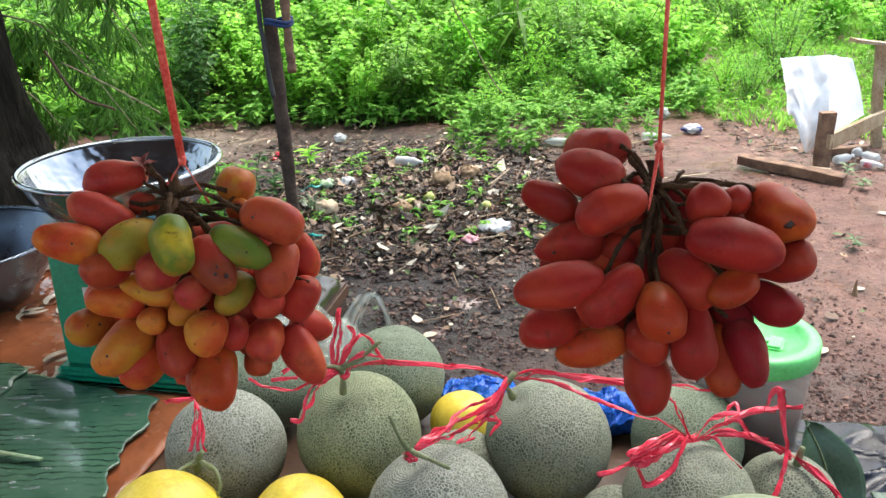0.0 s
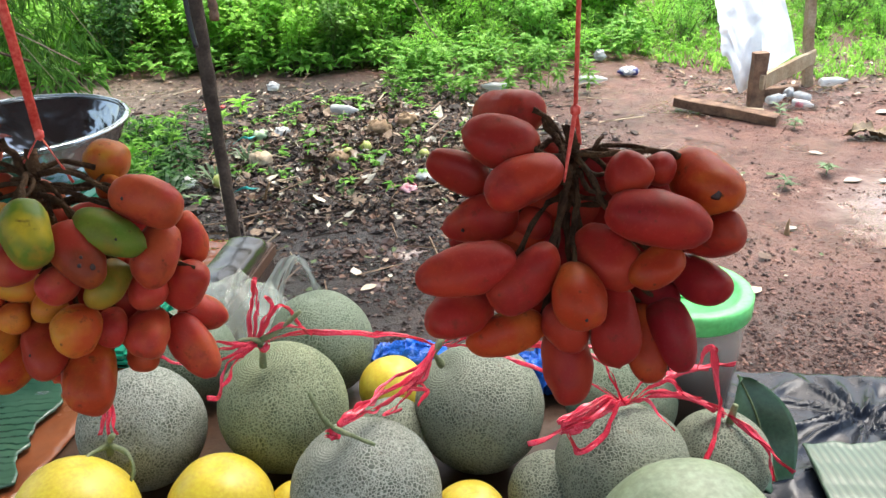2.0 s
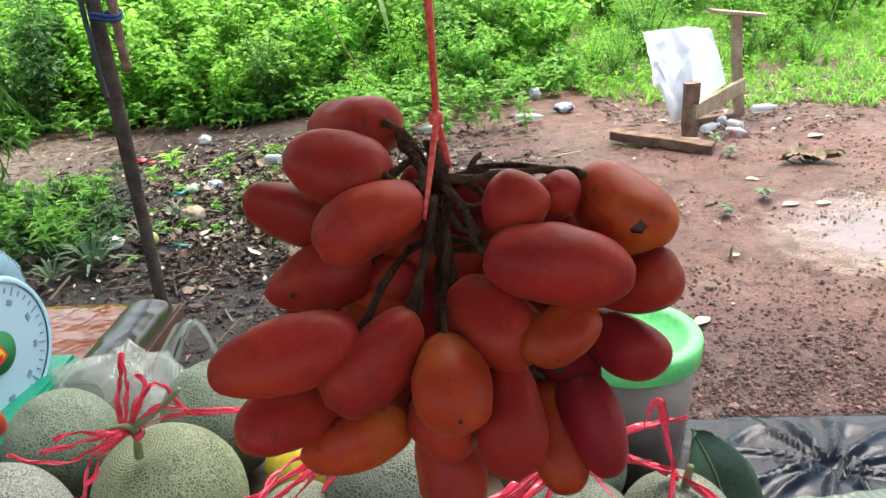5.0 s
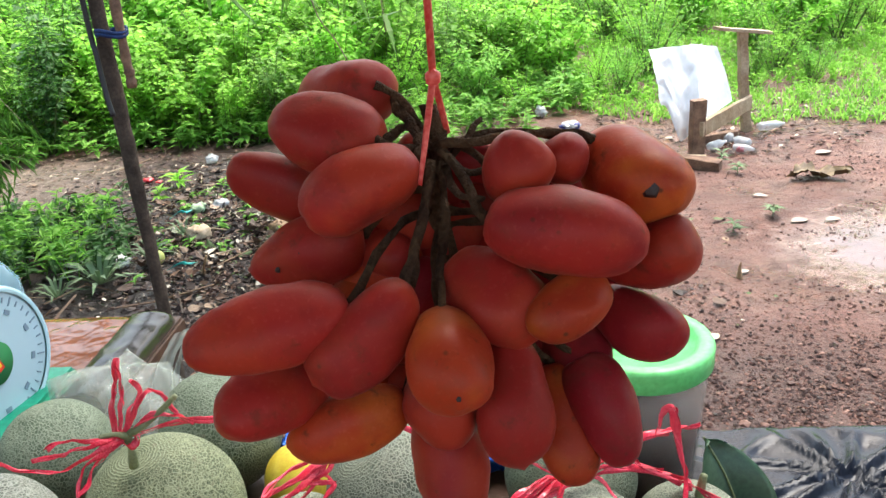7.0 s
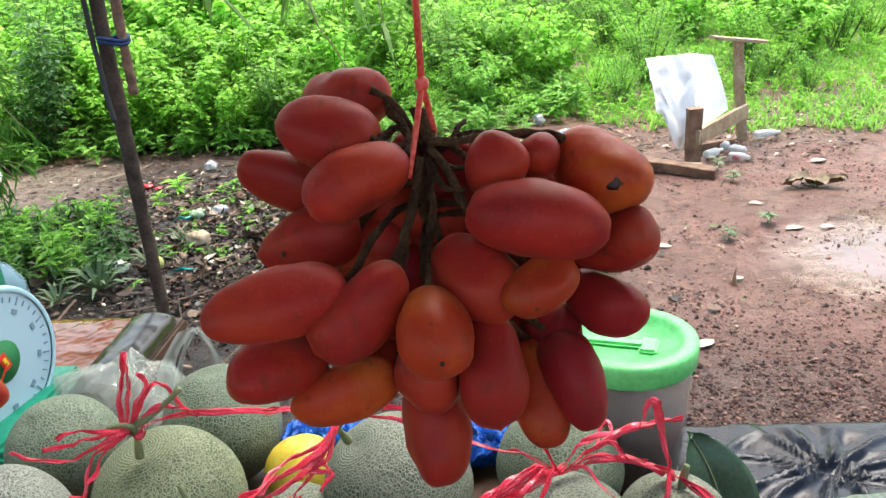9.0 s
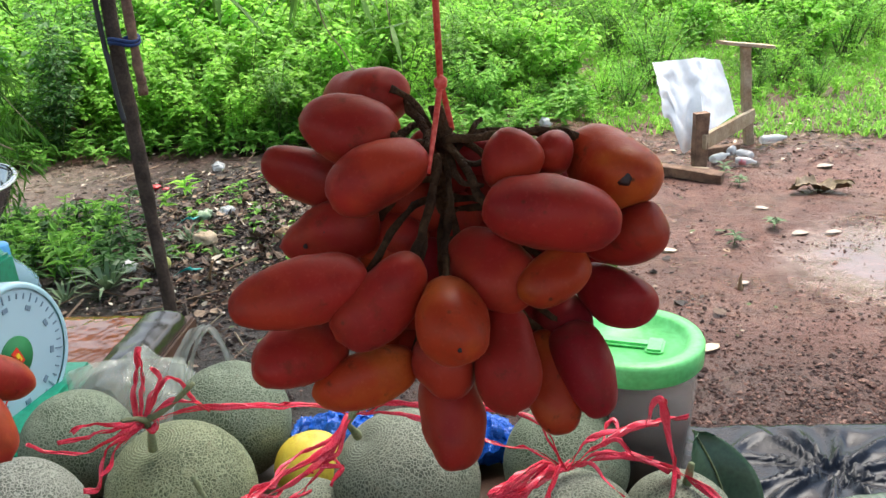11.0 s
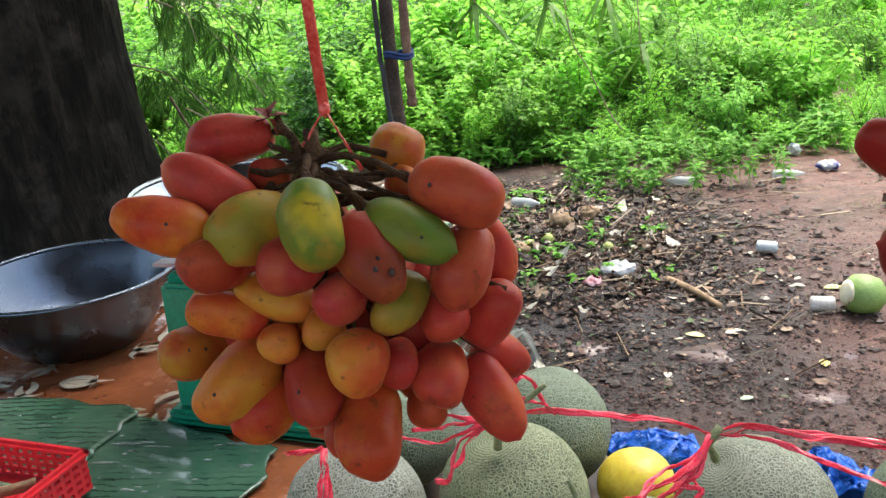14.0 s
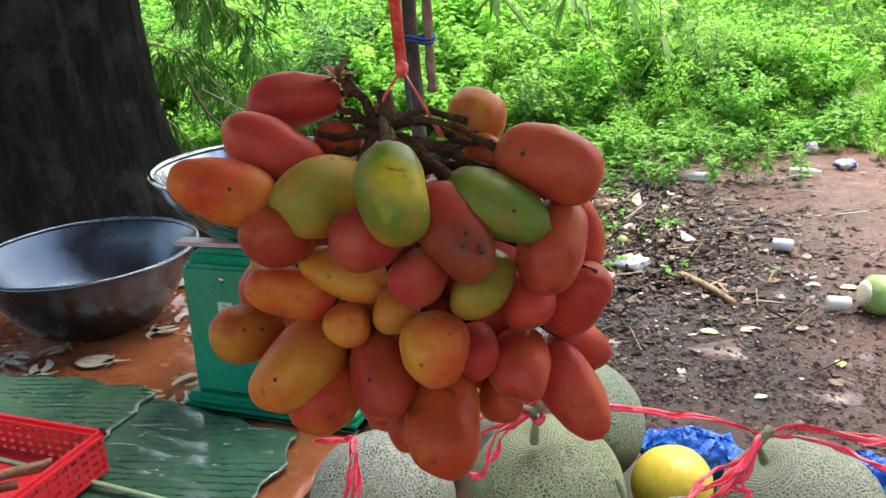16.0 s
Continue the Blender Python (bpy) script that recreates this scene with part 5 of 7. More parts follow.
A, E_, K, C_ = (-0.0210, 0.9850, 1.2430), (0.1520, 0.9500, 1.2450), (0.318, 0.880, 1.213), (0.0590, 0.8520, 1.2350)
raffia("pink_string", "long pink raffia string running from melon to melon", [
    ([A] + [(0.0200, 1.0000, 1.2430), (0.0720, 1.0000, 1.2380), (0.1250, 0.9800, 1.2420)] + [E_], 0.0020),
    ([A] + [(0.0240, 1.0000, 1.2400), (0.0780, 0.9950, 1.2370), (0.1250, 0.9750, 1.2430)] + [E_], 0.0014),
    ([E_] + [(0.1720, 0.9550, 1.2520), (0.2130, 0.9450, 1.2480), (0.2610, 0.9300, 1.2470), (0.2970, 0.9000, 1.2510)] + [K], 0.0024),
    ([E_] + [(0.1690, 0.9500, 1.2470), (0.2120, 0.9350, 1.2400), (0.2570, 0.9100, 1.2310), (0.2960, 0.8900, 1.2260)] + [K], 0.0018),
    ([E_] + [(0.1860, 0.9550, 1.2480), (0.2530, 0.9450, 1.2440), (0.3170, 0.9300, 1.2420), (0.3640, 0.9200, 1.2390)], 0.0018),
    ([E_] + [(0.1330, 0.9300, 1.2300), (0.1010, 0.8950, 1.2350), (0.0750, 0.8680, 1.2390)] + [C_], 0.0034),
    ([E_] + [(0.1270, 0.9250, 1.2240), (0.0960, 0.8850, 1.2290), (0.0720, 0.8620, 1.2350)] + [C_], 0.0030),
    ([E_] + [(0.1390, 0.9400, 1.2330), (0.1100, 0.9100, 1.2390), (0.0830, 0.8720, 1.2400)] + [C_], 0.0026),
    ([E_] + [(0.1390, 0.9350, 1.2200), (0.1210, 0.9250, 1.2160), (0.1410, 0.9300, 1.2100), (0.1310, 0.9200, 1.2020)], 0.0020),
    ([E_] + [(0.1300, 0.9300, 1.2170), (0.1100, 0.9150, 1.2050), (0.0990, 0.9050, 1.2030), (0.1150, 0.9100, 1.2050)], 0.0022),
    ([(0.1190, 0.9250, 1.2210), (0.1390, 0.9350, 1.2090), (0.1290, 0.9350, 1.2270), (0.1440, 0.9450, 1.2300)], 0.0018),
    ([(0.0490, 0.8500, 1.2330), (0.0570, 0.8470, 1.2320), (0.0610, 0.8500, 1.2330)], 0.0034),
    ([(0.0490, 0.8500, 1.2270), (0.0560, 0.8460, 1.2270), (0.0600, 0.8500, 1.2280)], 0.0030),
])
raffia("pink_string", "tangle of pink raffia tied round a melon stem", [
    ([A] + [(-0.0280, 0.9850, 1.2550), (-0.0230, 0.9900, 1.2840), (-0.0190, 0.9950, 1.3090)], 0.0026),
    ([A] + [(-0.0230, 0.9850, 1.2540), (-0.0180, 0.9900, 1.2800), (-0.0180, 0.9950, 1.3070)], 0.0018),
    ([A] + [(-0.0140, 0.9850, 1.2660), (-0.0050, 0.9900, 1.2780), (-0.0090, 0.9920, 1.2890)], 0.0022),
    ([A] + [(0.0030, 0.9850, 1.2620), (0.0210, 0.9900, 1.2540), (0.0300, 1.0000, 1.2390)], 0.0022),
    ([A] + [(-0.0020, 0.9850, 1.2790), (0.0100, 0.9900, 1.2790), (0.0210, 0.9900, 1.2570)], 0.0020),
    ([A] + [(-0.0300, 0.9750, 1.2410), (-0.0440, 0.9650, 1.2330), (-0.0480, 0.9550, 1.2240), (-0.0550, 0.9500, 1.2190)], 0.0022),
    ([A] + [(-0.0350, 0.9700, 1.2410), (-0.0500, 0.9600, 1.2360), (-0.0590, 0.9500, 1.2080), (-0.0710, 0.9450, 1.2090)], 0.0024),
    ([A] + [(-0.0370, 0.9700, 1.2500), (-0.0610, 0.9700, 1.2450), (-0.0900, 0.9700, 1.2440)], 0.0022),
    ([A] + [(-0.0350, 0.9700, 1.2460), (-0.0670, 0.9650, 1.2340), (-0.0960, 0.9650, 1.2380), (-0.1100, 0.9600, 1.2510)], 0.0020),
    ([A] + [(-0.0430, 0.9700, 1.2530), (-0.0670, 0.9750, 1.2530), (-0.0790, 0.9750, 1.2480)], 0.0022),
    ([(-0.0240, 0.9820, 1.2410), (-0.0160, 0.9800, 1.2370), (-0.0120, 0.9840, 1.2440), (-0.0220, 0.9840, 1.2470)], 0.0026),
])
raffia("pink_string", "bow of pink raffia knotted over the melons", [
    ([K, (0.2950, 0.8620, 1.2290), (0.2710, 0.8480, 1.2250), (0.2510, 0.8380, 1.2220)], 0.0024),
    ([K, (0.3000, 0.8620, 1.2290), (0.2810, 0.8480, 1.2250), (0.2610, 0.8380, 1.2220)], 0.003),
    ([K, (0.2930, 0.8620, 1.2350), (0.2680, 0.8480, 1.2340), (0.2480, 0.8380, 1.2290)], 0.0024),
    ([K, (0.2950, 0.8620, 1.2320), (0.2710, 0.8480, 1.2300), (0.2510, 0.8380, 1.2260)], 0.003),
    ([K, (0.2970, 0.8620, 1.2260), (0.2740, 0.8480, 1.2200), (0.2540, 0.8380, 1.2180)], 0.0024),
    ([K, (0.2960, 0.8620, 1.2260), (0.2730, 0.8480, 1.2200), (0.2530, 0.8380, 1.2180)], 0.0018),
    ([K, (0.2980, 0.8620, 1.2260), (0.2770, 0.8480, 1.2190), (0.2570, 0.8380, 1.2170)], 0.003),
    ([K, (0.2960, 0.8620, 1.2340), (0.2730, 0.8480, 1.2330), (0.2530, 0.8380, 1.2290)], 0.0018),
    ([K, (0.2950, 0.8620, 1.2250), (0.2700, 0.8480, 1.2190), (0.2500, 0.8380, 1.2170)], 0.0018),
    ([K, (0.2740, 0.8460, 1.2240), (0.2440, 0.8360, 1.2180), (0.2210, 0.8320, 1.2130)], 0.0026),
    ([(0.2560, 0.8380, 1.2180), (0.2650, 0.8340, 1.2010), (0.2820, 0.8380, 1.2040), (0.2970, 0.8500, 1.2180), (0.3090, 0.8660, 1.2280)], 0.0028),
    ([K, (0.3500, 0.8900, 1.2150), (0.3920, 0.9020, 1.1940), (0.4210, 0.9050, 1.1790), (0.4220, 0.9000, 1.1720)], 0.0034),
    ([K, (0.3530, 0.8900, 1.2100), (0.3880, 0.9000, 1.1990), (0.4160, 0.9000, 1.1800)], 0.0024),
    ([K, (0.3510, 0.8950, 1.2200), (0.3840, 0.9100, 1.2230), (0.4120, 0.9150, 1.2220), (0.4370, 0.9180, 1.2190)], 0.0032),
    ([K, (0.3410, 0.8950, 1.2270), (0.3770, 0.9100, 1.2220), (0.4100, 0.9150, 1.2190)], 0.0022),
    ([(0.4090, 0.9120, 1.2430), (0.4150, 0.9100, 1.2150), (0.4180, 0.9000, 1.1850), (0.4060, 0.8780, 1.1650), (0.3920, 0.8620, 1.1480)], 0.0028),
    ([(0.3960, 0.9120, 1.2210), (0.4040, 0.9150, 1.2370), (0.4120, 0.9120, 1.2440), (0.4160, 0.9120, 1.2210)], 0.0022),
    ([(0.4190, 0.9000, 1.1810), (0.4370, 0.8800, 1.1760), (0.4560, 0.8650, 1.1570), (0.4750, 0.8500, 1.1420)], 0.0028),
    ([(0.4190, 0.9000, 1.1810), (0.4410, 0.8760, 1.1690), (0.4550, 0.8620, 1.1530), (0.4550, 0.8480, 1.1340)], 0.0022),
    ([K, (0.3630, 0.9000, 1.2210), (0.3780, 0.8960, 1.2080), (0.3990, 0.9000, 1.1960)], 0.0020),
    ([(0.3560, 0.9000, 1.2160), (0.3650, 0.9200, 1.2190), (0.3740, 0.9250, 1.2220), (0.3750, 0.9100, 1.2130)], 0.0020),
    ([K, (0.3340, 0.8720, 1.2210), (0.3460, 0.8600, 1.2110), (0.3560, 0.8520, 1.2010)], 0.0016),
])
raffia("pink_string", "pink raffia tied round the grey melon", [
    ([(-0.1690, 0.9720, 1.2260), (-0.1690, 0.9520, 1.2060), (-0.1720, 0.9380, 1.1820)], 0.0022),
    ([(-0.1680, 0.9720, 1.2260), (-0.1640, 0.9500, 1.2070), (-0.1650, 0.9360, 1.1830)], 0.0022),
    ([(-0.1680, 0.9720, 1.2260), (-0.1610, 0.9500, 1.2040), (-0.1590, 0.9360, 1.1830)], 0.0020),
    ([(-0.2010, 0.9650, 1.2240), (-0.1860, 0.9700, 1.2240), (-0.1690, 0.9720, 1.2260)], 0.0034),
])


# ---- spring scale with its pan ----
def spring_scale():
    s = thing("spring_scale", "green enamelled spring scale with a round dial", "scale", tm(-0.632, 1.245, 1.0735))
    part("base", box((0.248, 0.215, 0.010), (0.007, 0, 0.005), bevel=0.005), green_paint, s)
    part("base", box((0.236, 0.204, 0.014), (0.007, 0, 0.016), bevel=0.005), green_paint, s)
    part("body", box((0.164, 0.180, 0.170), (-0.019, 0, 0.106), bevel=0.005, taper=0.97), green_paint, s)
    part("cover", box((0.156, 0.172, 0.016), (-0.019, 0, 0.198), bevel=0.006, taper=0.85), green_paint, s)
    v, f = revolve([(0.02, 0.204), (0.02, 0.2055), (0.055, 0.207), (0.055, 0.211), (0.02, 0.212)], 24)
    mesh_ob("platform", v, f, steel, s)
    # dial on the side that faces right
    face = Matrix.Translation((0.082, -0.010, 0.089)) @ pose(0, 0, 0, 0, 0, -10) @ pose(0, 0, 0, 0, 90, 0) @ Matrix.Scale(1.10, 4)
    d = mesh_ob("dial", *revolve([(0.080, 0), (0.080, 0.010), (0.076, 0.013), (0.074, 0.013)], 48), dial_white, s, "round pale blue dial")
    d.matrix_basis = face
    neck = mesh_ob("neck", *revolve([(0.066, -0.036), (0.074, -0.026), (0.076, 0.0)], 40), green_paint, s)
    neck.matrix_basis = face
    rim = mesh_ob("rim", *revolve([(0.083, -0.004), (0.084, 0.012), (0.081, 0.016), (0.077, 0.0145)], 48, 0, False), dial_plastic, s)
    rim.matrix_basis = face
    for k in range(40):
        a = 2 * math.pi * k / 40
        long = k % 4 == 0
        bm = box((0.0015, 0.010 if long else 0.006, 0.0008), (0.068 * math.cos(a), 0.068 * math.sin(a), 0.0136), (0, 0, math.degrees(a) - 90), 0)
        part("tick", bm, ink, d)
        if long:
            part("numeral_bar", box((0.008, 0.005, 0.0008), (0.056 * math.cos(a), 0.056 * math.sin(a), 0.0136), (0, 0, math.degrees(a) - 90), 0), ink, d)
    lg = mesh_ob("emblem", *revolve([(0.024, 0.013), (0.024, 0.0145)], 32), logo_green, d)
    part("emblem", box((0.020, 0.011, 0.0015), (0, 0, 0.0152), (0, 0, 20), 0.0003), logo_red, d)
    part("emblem", box((0.010, 0.005, 0.0015), (0, 0, 0.0165), (0, 0, 20), 0.0003), logo_yellow, d)
    part("pointer", box((0.002, 0.058, 0.001), (0.022, -0.020, 0.018), (0, 0, 47), 0.0003), logo_red, s).matrix_basis = face
    part("platform_arm", box((0.110, 0.024, 0.005), (-0.062, -0.055, 0.2092), (0, 0, 4), 0.002), pale_pink, s, "flat pale plate under the pan")
    # side label, screw
    part("label", box((0.020, 0.0012, 0.024), (-0.040, -0.0888, 0.134), (0, 0, 0), 0), paper, s, "small white paper label with unreadable print")
    for k in range(4):
        part("print_bar", box((0.013 if k % 2 else 0.009, 0.0008, 0.0018), (-0.040, -0.0897, 0.1415 - 0.0050 * k), (0, 0, 0), 0), ink, s)
    for x in (-0.040, 0.055):
        v, f = revolve([(0.004, 0), (0.004, 0.002), (0.002, 0.003)], 12)
        mesh_ob("screw", v, f, steel, s).matrix_basis = Matrix.Translation((x, -0.0875, 0.175)) @ pose(0, 0, 0, 90, 0, 0)
    return s


def steel_bowl(name, x, y, z, r, depth, foot, label, metal=steel):
    t = thing(name, label, "bowl", pose(x, y, z), "steel bowls")
    prof = [(0.001, 0.004), (foot * 0.9, 0.004), (foot * 1.05, 0.010), (foot + (r - foot) * 0.42, depth * 0.36), (foot + (r - foot) * 0.78, depth * 0.72), (r * 0.965, depth * 0.96), (r * 0.985, depth * 0.995)]
    out = [(a + 0.0016 if a > 0.01 else a, b - 0.0016) for a, b in prof]
    v, f = revolve(prof + [(r * 0.99, depth)] + out[::-1], 64)
    mesh_ob("bowl", v, f, metal, t)
    ring = []
    for i in range(14):
        a = 2 * math.pi * i / 14
        ring.append((r * 0.99 + 0.0042 * math.cos(a), depth + 0.0034 * math.sin(a)))
    v, f = revolve(ring + ring[:1], 64)
    mesh_ob("rolled_rim", v, [q for q in f if len(q) == 4], metal, t)
    return t


spring_scale()
px, py, _ = tp(-0.640, 1.250, 0)
steel_bowl("scale_pan", px - 0.010, py, 1.2845, 0.136, 0.085, 0.075, "shiny stainless steel pan set on the scale")
steel_bowl("steel_bowl", -0.729, 1.558, 1.0745, 0.170, 0.118, 0.095, "large stainless steel bowl on the vinyl cloth", steel_dull)


# ---- lidded bucket ----
def bucket(x, y):
    b = thing("lidded_bucket", "cloudy plastic bucket of dark liquid with a green lid", "bucket", pose(x, y, 1.0795))
    mesh_ob("tub", *revolve([(0.052, 0), (0.054, 0.002), (0.0650, 0.138), (0.0640, 0.138), (0.053, 0.003), (0.001, 0.003)], 48), bucket_plastic, b)
    mesh_ob("liquid", *revolve([(0.051, 0.004), (0.0590, 0.092), (0.001, 0.092)], 40), bucket_liquid, b)
    lid = mesh_ob("lid", *revolve([(0.0665, 0.1295), (0.0685, 0.1315), (0.069, 0.1495), (0.067, 0.1530), (0.057, 0.1535), (0.053, 0.1515), (0.050, 0.1435), (0.001, 0.1430)], 56), lid_green, b, "bright green screw lid with a raised grip")
    part("grip", box((0.060, 0.014, 0.006), (-0.012, 0.004, 0.1455), (0, 0, -28), 0.0028), lid_green, lid)
    part("grip", box((0.018, 0.030, 0.005), (0.018, -0.012, 0.1450), (0, 0, -28), 0.0024), lid_green, lid)
    return b


bucket(0.437, 1.052)


# ---- basket ----
def basket():
    b = thing("plastic_basket", "red perforated plastic basket on a wet banana leaf", "basket", tm(-0.857, 0.882, 1.0895))
    w, d, h = 0.26, 0.20, 0.044
    bars = []
    for side, (length, off, rz) in enumerate(((w, -d / 2, 0), (w, d / 2, 0), (d, -w / 2, 90), (d, w / 2, 90))):
        wall = new("side")
        wall.parent = b
        bm = bmesh.new()
        for k in range(int(length / 0.0135) + 1):
            x = -length / 2 + k * 0.0135
            g = box((0.0050, 0.003, h - 0.006), (x, off, h / 2), (0, 0, 0), 0)
            me = bpy.data.meshes.new("tmp")
            g.to_mesh(me)
            g.free()
            bm.from_mesh(me)
            bpy.data.meshes.remove(me)
        for k in range(5):
            g = box((length, 0.0032, 0.0048), (0, off, 0.003 + k * 0.0095), (0, 0, 0), 0)
            me = bpy.data.meshes.new("tmp")
            g.to_mesh(me)
            g.free()
            bm.from_mesh(me)
            bpy.data.meshes.remove(me)
        bmesh.ops.transform(bm, matrix=pose(0, 0, 0, 0, 0, rz), verts=bm.verts)
        bpy.data.objects.remove(wall)
        part("side", bm, red_plastic, b)
    rim = []
    for x, y in ((-w / 2, -d / 2), (w / 2, -d / 2), (w / 2, d / 2), (-w / 2, d / 2)):
        rim.append(Vector((x, y, h)))
    bm = bmesh.new()
    for p, q, rz in ((rim[0], rim[1], 0), (rim[3], rim[2], 0), (rim[0], rim[3], 90), (rim[1], rim[2], 90)):
        g = box(((q - p).length + 0.012, 0.012, 0.010), (p + q) / 2, (0, 0, rz), 0.004)
        me = bpy.data.meshes.new("tmp")
        g.to_mesh(me)
        g.free()
        bm.from_mesh(me)
        bpy.data.meshes.remove(me)
    part("rim", bm, red_plastic, b)
    part("bottom", box((w, d, 0.003), (0, 0, 0.0015), (0, 0, 0), 0), red_plastic, b)
    return b


basket()
dry = thing("dried_husks", "pale dried leaf sheaths lying in the basket", "husk")
tubes("husk", [([tp(-0.82, 0.80, 1.105), tp(-0.78, 0.87, 1.135), tp(-0.75, 0.93, 1.125)], 0.012, 0.35, 1.0), ([tp(-0.87, 0.82, 1.105), tp(-0.81, 0.85, 1.125), tp(-0.765, 0.90, 1.118)], 0.010, 0.4, 0.6)], brown_dry, dry)


# ---- banana leaf mats ----
def leaf_mat(name, c, ex, ey, z, seed, label, material=leaf_wet):
    """A thick piece of banana leaf: ex and ey run along and across it from the corner c."""
    t = thing(name, label, "leaf", group="banana leaf mats")

    def at(a, b):
        wav = 0.05 * noise.noise((a * 3 + seed, b * 3, 0))
        x = c[0] + ex[0] * a + ey[0] * (b + wav * (1 if 0 < a < 1 else 1))
        y = c[1] + ex[1] * a + ey[1] * (b + wav)
        ra, rb = 0.05 * a * noise.noise((b * 7, seed, 1)) + 0.02 * a * noise.noise((b * 23, seed, 3)), 0.035 * noise.noise((a * 9, seed, 4)) * (1 if b > 0.5 else -1) * abs(2 * b - 1)
        x, y = x + ex[0] * ra + ey[0] * rb, y + ex[1] * ra + ey[1] * rb
        return (x, y, z + 0.0022 * noise.noise((x * 14, y * 14, seed)) + 0.0008 * abs(math.sin(b * 21 + 2 * noise.noise((a * 2, b * 3, seed)))) + 0.0025)

    sheet("blade", at, 60, 84, material, 0.003, t)
    return t


top_leaf = leaf_mat("banana_leaf", (-0.98, 1.415), (0.465, -0.115), (-0.05, -0.42), 1.084, 2.0, "wet dark green banana leaf laid on the table")
leaf_mat("banana_leaf", (-0.62, 1.335), (0.32, -0.125), (-0.02, -0.30), 1.0785, 5.0, "wet dark green banana leaf under another leaf")
leaf_mat("banana_leaf", (0.535, 0.945), (0.20, -0.02), (-0.03, -0.20), 1.091, 9.0, "grey-green ribbed banana leaf on the black sheet", rib_leaf)
tubes("midrib", [([(-0.90, 1.21, 1.0935), (-0.62, 1.13, 1.0935), (-0.40, 1.07, 1.0885)], 0.0042, 0.6, 0.3)], leaf_pale, top_leaf, "pale split midrib")
vs, fs = [], []
for k in range(650):
    a, b = rnd(0.02, 0.98), rnd(0.05, 0.95)
    x, y = -0.98 + 0.68 * a - 0.05 * b, 1.405 - 0.17 * a - 0.36 * b
    zz = (1.0895 if x < -0.52 else 1.083) + 0.0018 * noise.noise((x * 14, y * 14, 2.0))
    r = 0.0006 + 0.0024 * rnd(0, 1) ** 3
    base = len(vs)
    sx = rnd(1.0, 3.2) if k % 5 else rnd(3.0, 8.0)
    for h, q in ((0.0, 1.0), (0.5, 0.75)):
        for i in range(6):
            t = i * math.pi / 3
            vs.append((x + r * q * sx * math.cos(t), y + r * q * math.sin(t), zz + r * h * 0.5))
    vs.append((x, y, zz + r * 0.32))
    fs += [(base + i, base + (i + 1) % 6, base + 6 + (i + 1) % 6, base + 6 + i) for i in range(6)] + [(base + 6 + i, base + 6 + (i + 1) % 6, base + 12) for i in range(6)]
tagged(mesh_ob("water_drops", vs, fs, drop_mat), "rain drops lying on the banana leaves", "water drops", kind="stuff")


# ---- plastic bags, bottle ----
def clear_bag():
    b = thing("plastic_bag", "thin clear plastic carrier bag with upright handles", "bag")
    vs, fs = revolve([(0.001, 0.0), (0.045, 0.002), (0.066, 0.025), (0.066, 0.055), (0.050, 0.078), (0.022, 0.088), (0.001, 0.089)], 40)
    at = Vector((-0.098, 1.262, 1.0725))
    vs = [Vector((v[0] * 1.15, v[1] * 0.8, v[2])) for v in vs]
    vs = [at + v * (1 + 0.28 * noise.noise(v * 30)) + noise.noise_vector(v * 45) * 0.016 + Vector((0, -0.4, 1)) * 0.010 * (1 - min(1, abs(noise.noise(v * 70)) * 5)) for v in vs]
    mesh_ob("sack", [Vector((v.x, v.y, max(v.z, 1.0725))) for v in vs], fs, clear_film, b)

    def ribbon(pts, w):
        def at_ribbon(p, q):
            line = smooth_line(pts, 12)
            c = line[min(len(line) - 1, int(p * (len(line) - 1) + 0.5))]
            side = Vector((1.0, -0.25, 0.1)) if abs(line[-1].z - line[0].z) > 0.01 else Vector((0, 0.3, 1))
            k = w * (0.55 + 0.45 * abs(2 * p - 1)) * (q - 0.5)
            wave = 0.004 * math.sin(q * 9 + p * 4) + 0.003 * noise.noise((p * 6, q * 5, w * 90))
            return c + side * k + Vector((0, wave, 0))
        return at_ribbon

    for pts, w in (([(-0.056, 1.260, 1.120), (-0.044, 1.266, 1.160), (-0.024, 1.270, 1.190), (-0.010, 1.270, 1.199)], 0.026),
                   ([(-0.010, 1.270, 1.199), (0.002, 1.268, 1.186), (0.013, 1.262, 1.160), (0.022, 1.258, 1.120)], 0.017),
                   ([(-0.040, 1.256, 1.120), (-0.030, 1.262, 1.158), (-0.018, 1.266, 1.184), (-0.008, 1.268, 1.196)], 0.010)):
        sheet("handle", ribbon([Vector(p) for p in pts], w), 24, 6, handle_film, 0, b)
    return b


clear_bag()


def blue_bag():
    b = thing("blue_plastic_bag", "crumpled glossy blue plastic bag behind the melons", "bag")
    p = [(0.085, 1.165, 1.096), (0.14, 1.150, 1.100), (0.20, 1.122, 1.094), (0.27, 1.115, 1.098), (0.335, 1.095, 1.092)]
    v, f = tube(p, lambda q: 0.025 - 0.006 * math.cos(q * 12), 40, 0.85, 0.5, n=30)
    v = [x + noise.noise_vector(x * 45) * 0.009 + noise.noise_vector(x * 120) * 0.006 + Vector((0, -0.5, 1)) * 0.006 * (1 - min(1, abs(noise.noise(x * 95)) * 5)) for x in v]
    v = [Vector((x.x, x.y, max(x.z, 1.0715))) for x in v]
    mesh_ob("bag", v, f, blue_film, b)
    return b


blue_bag()


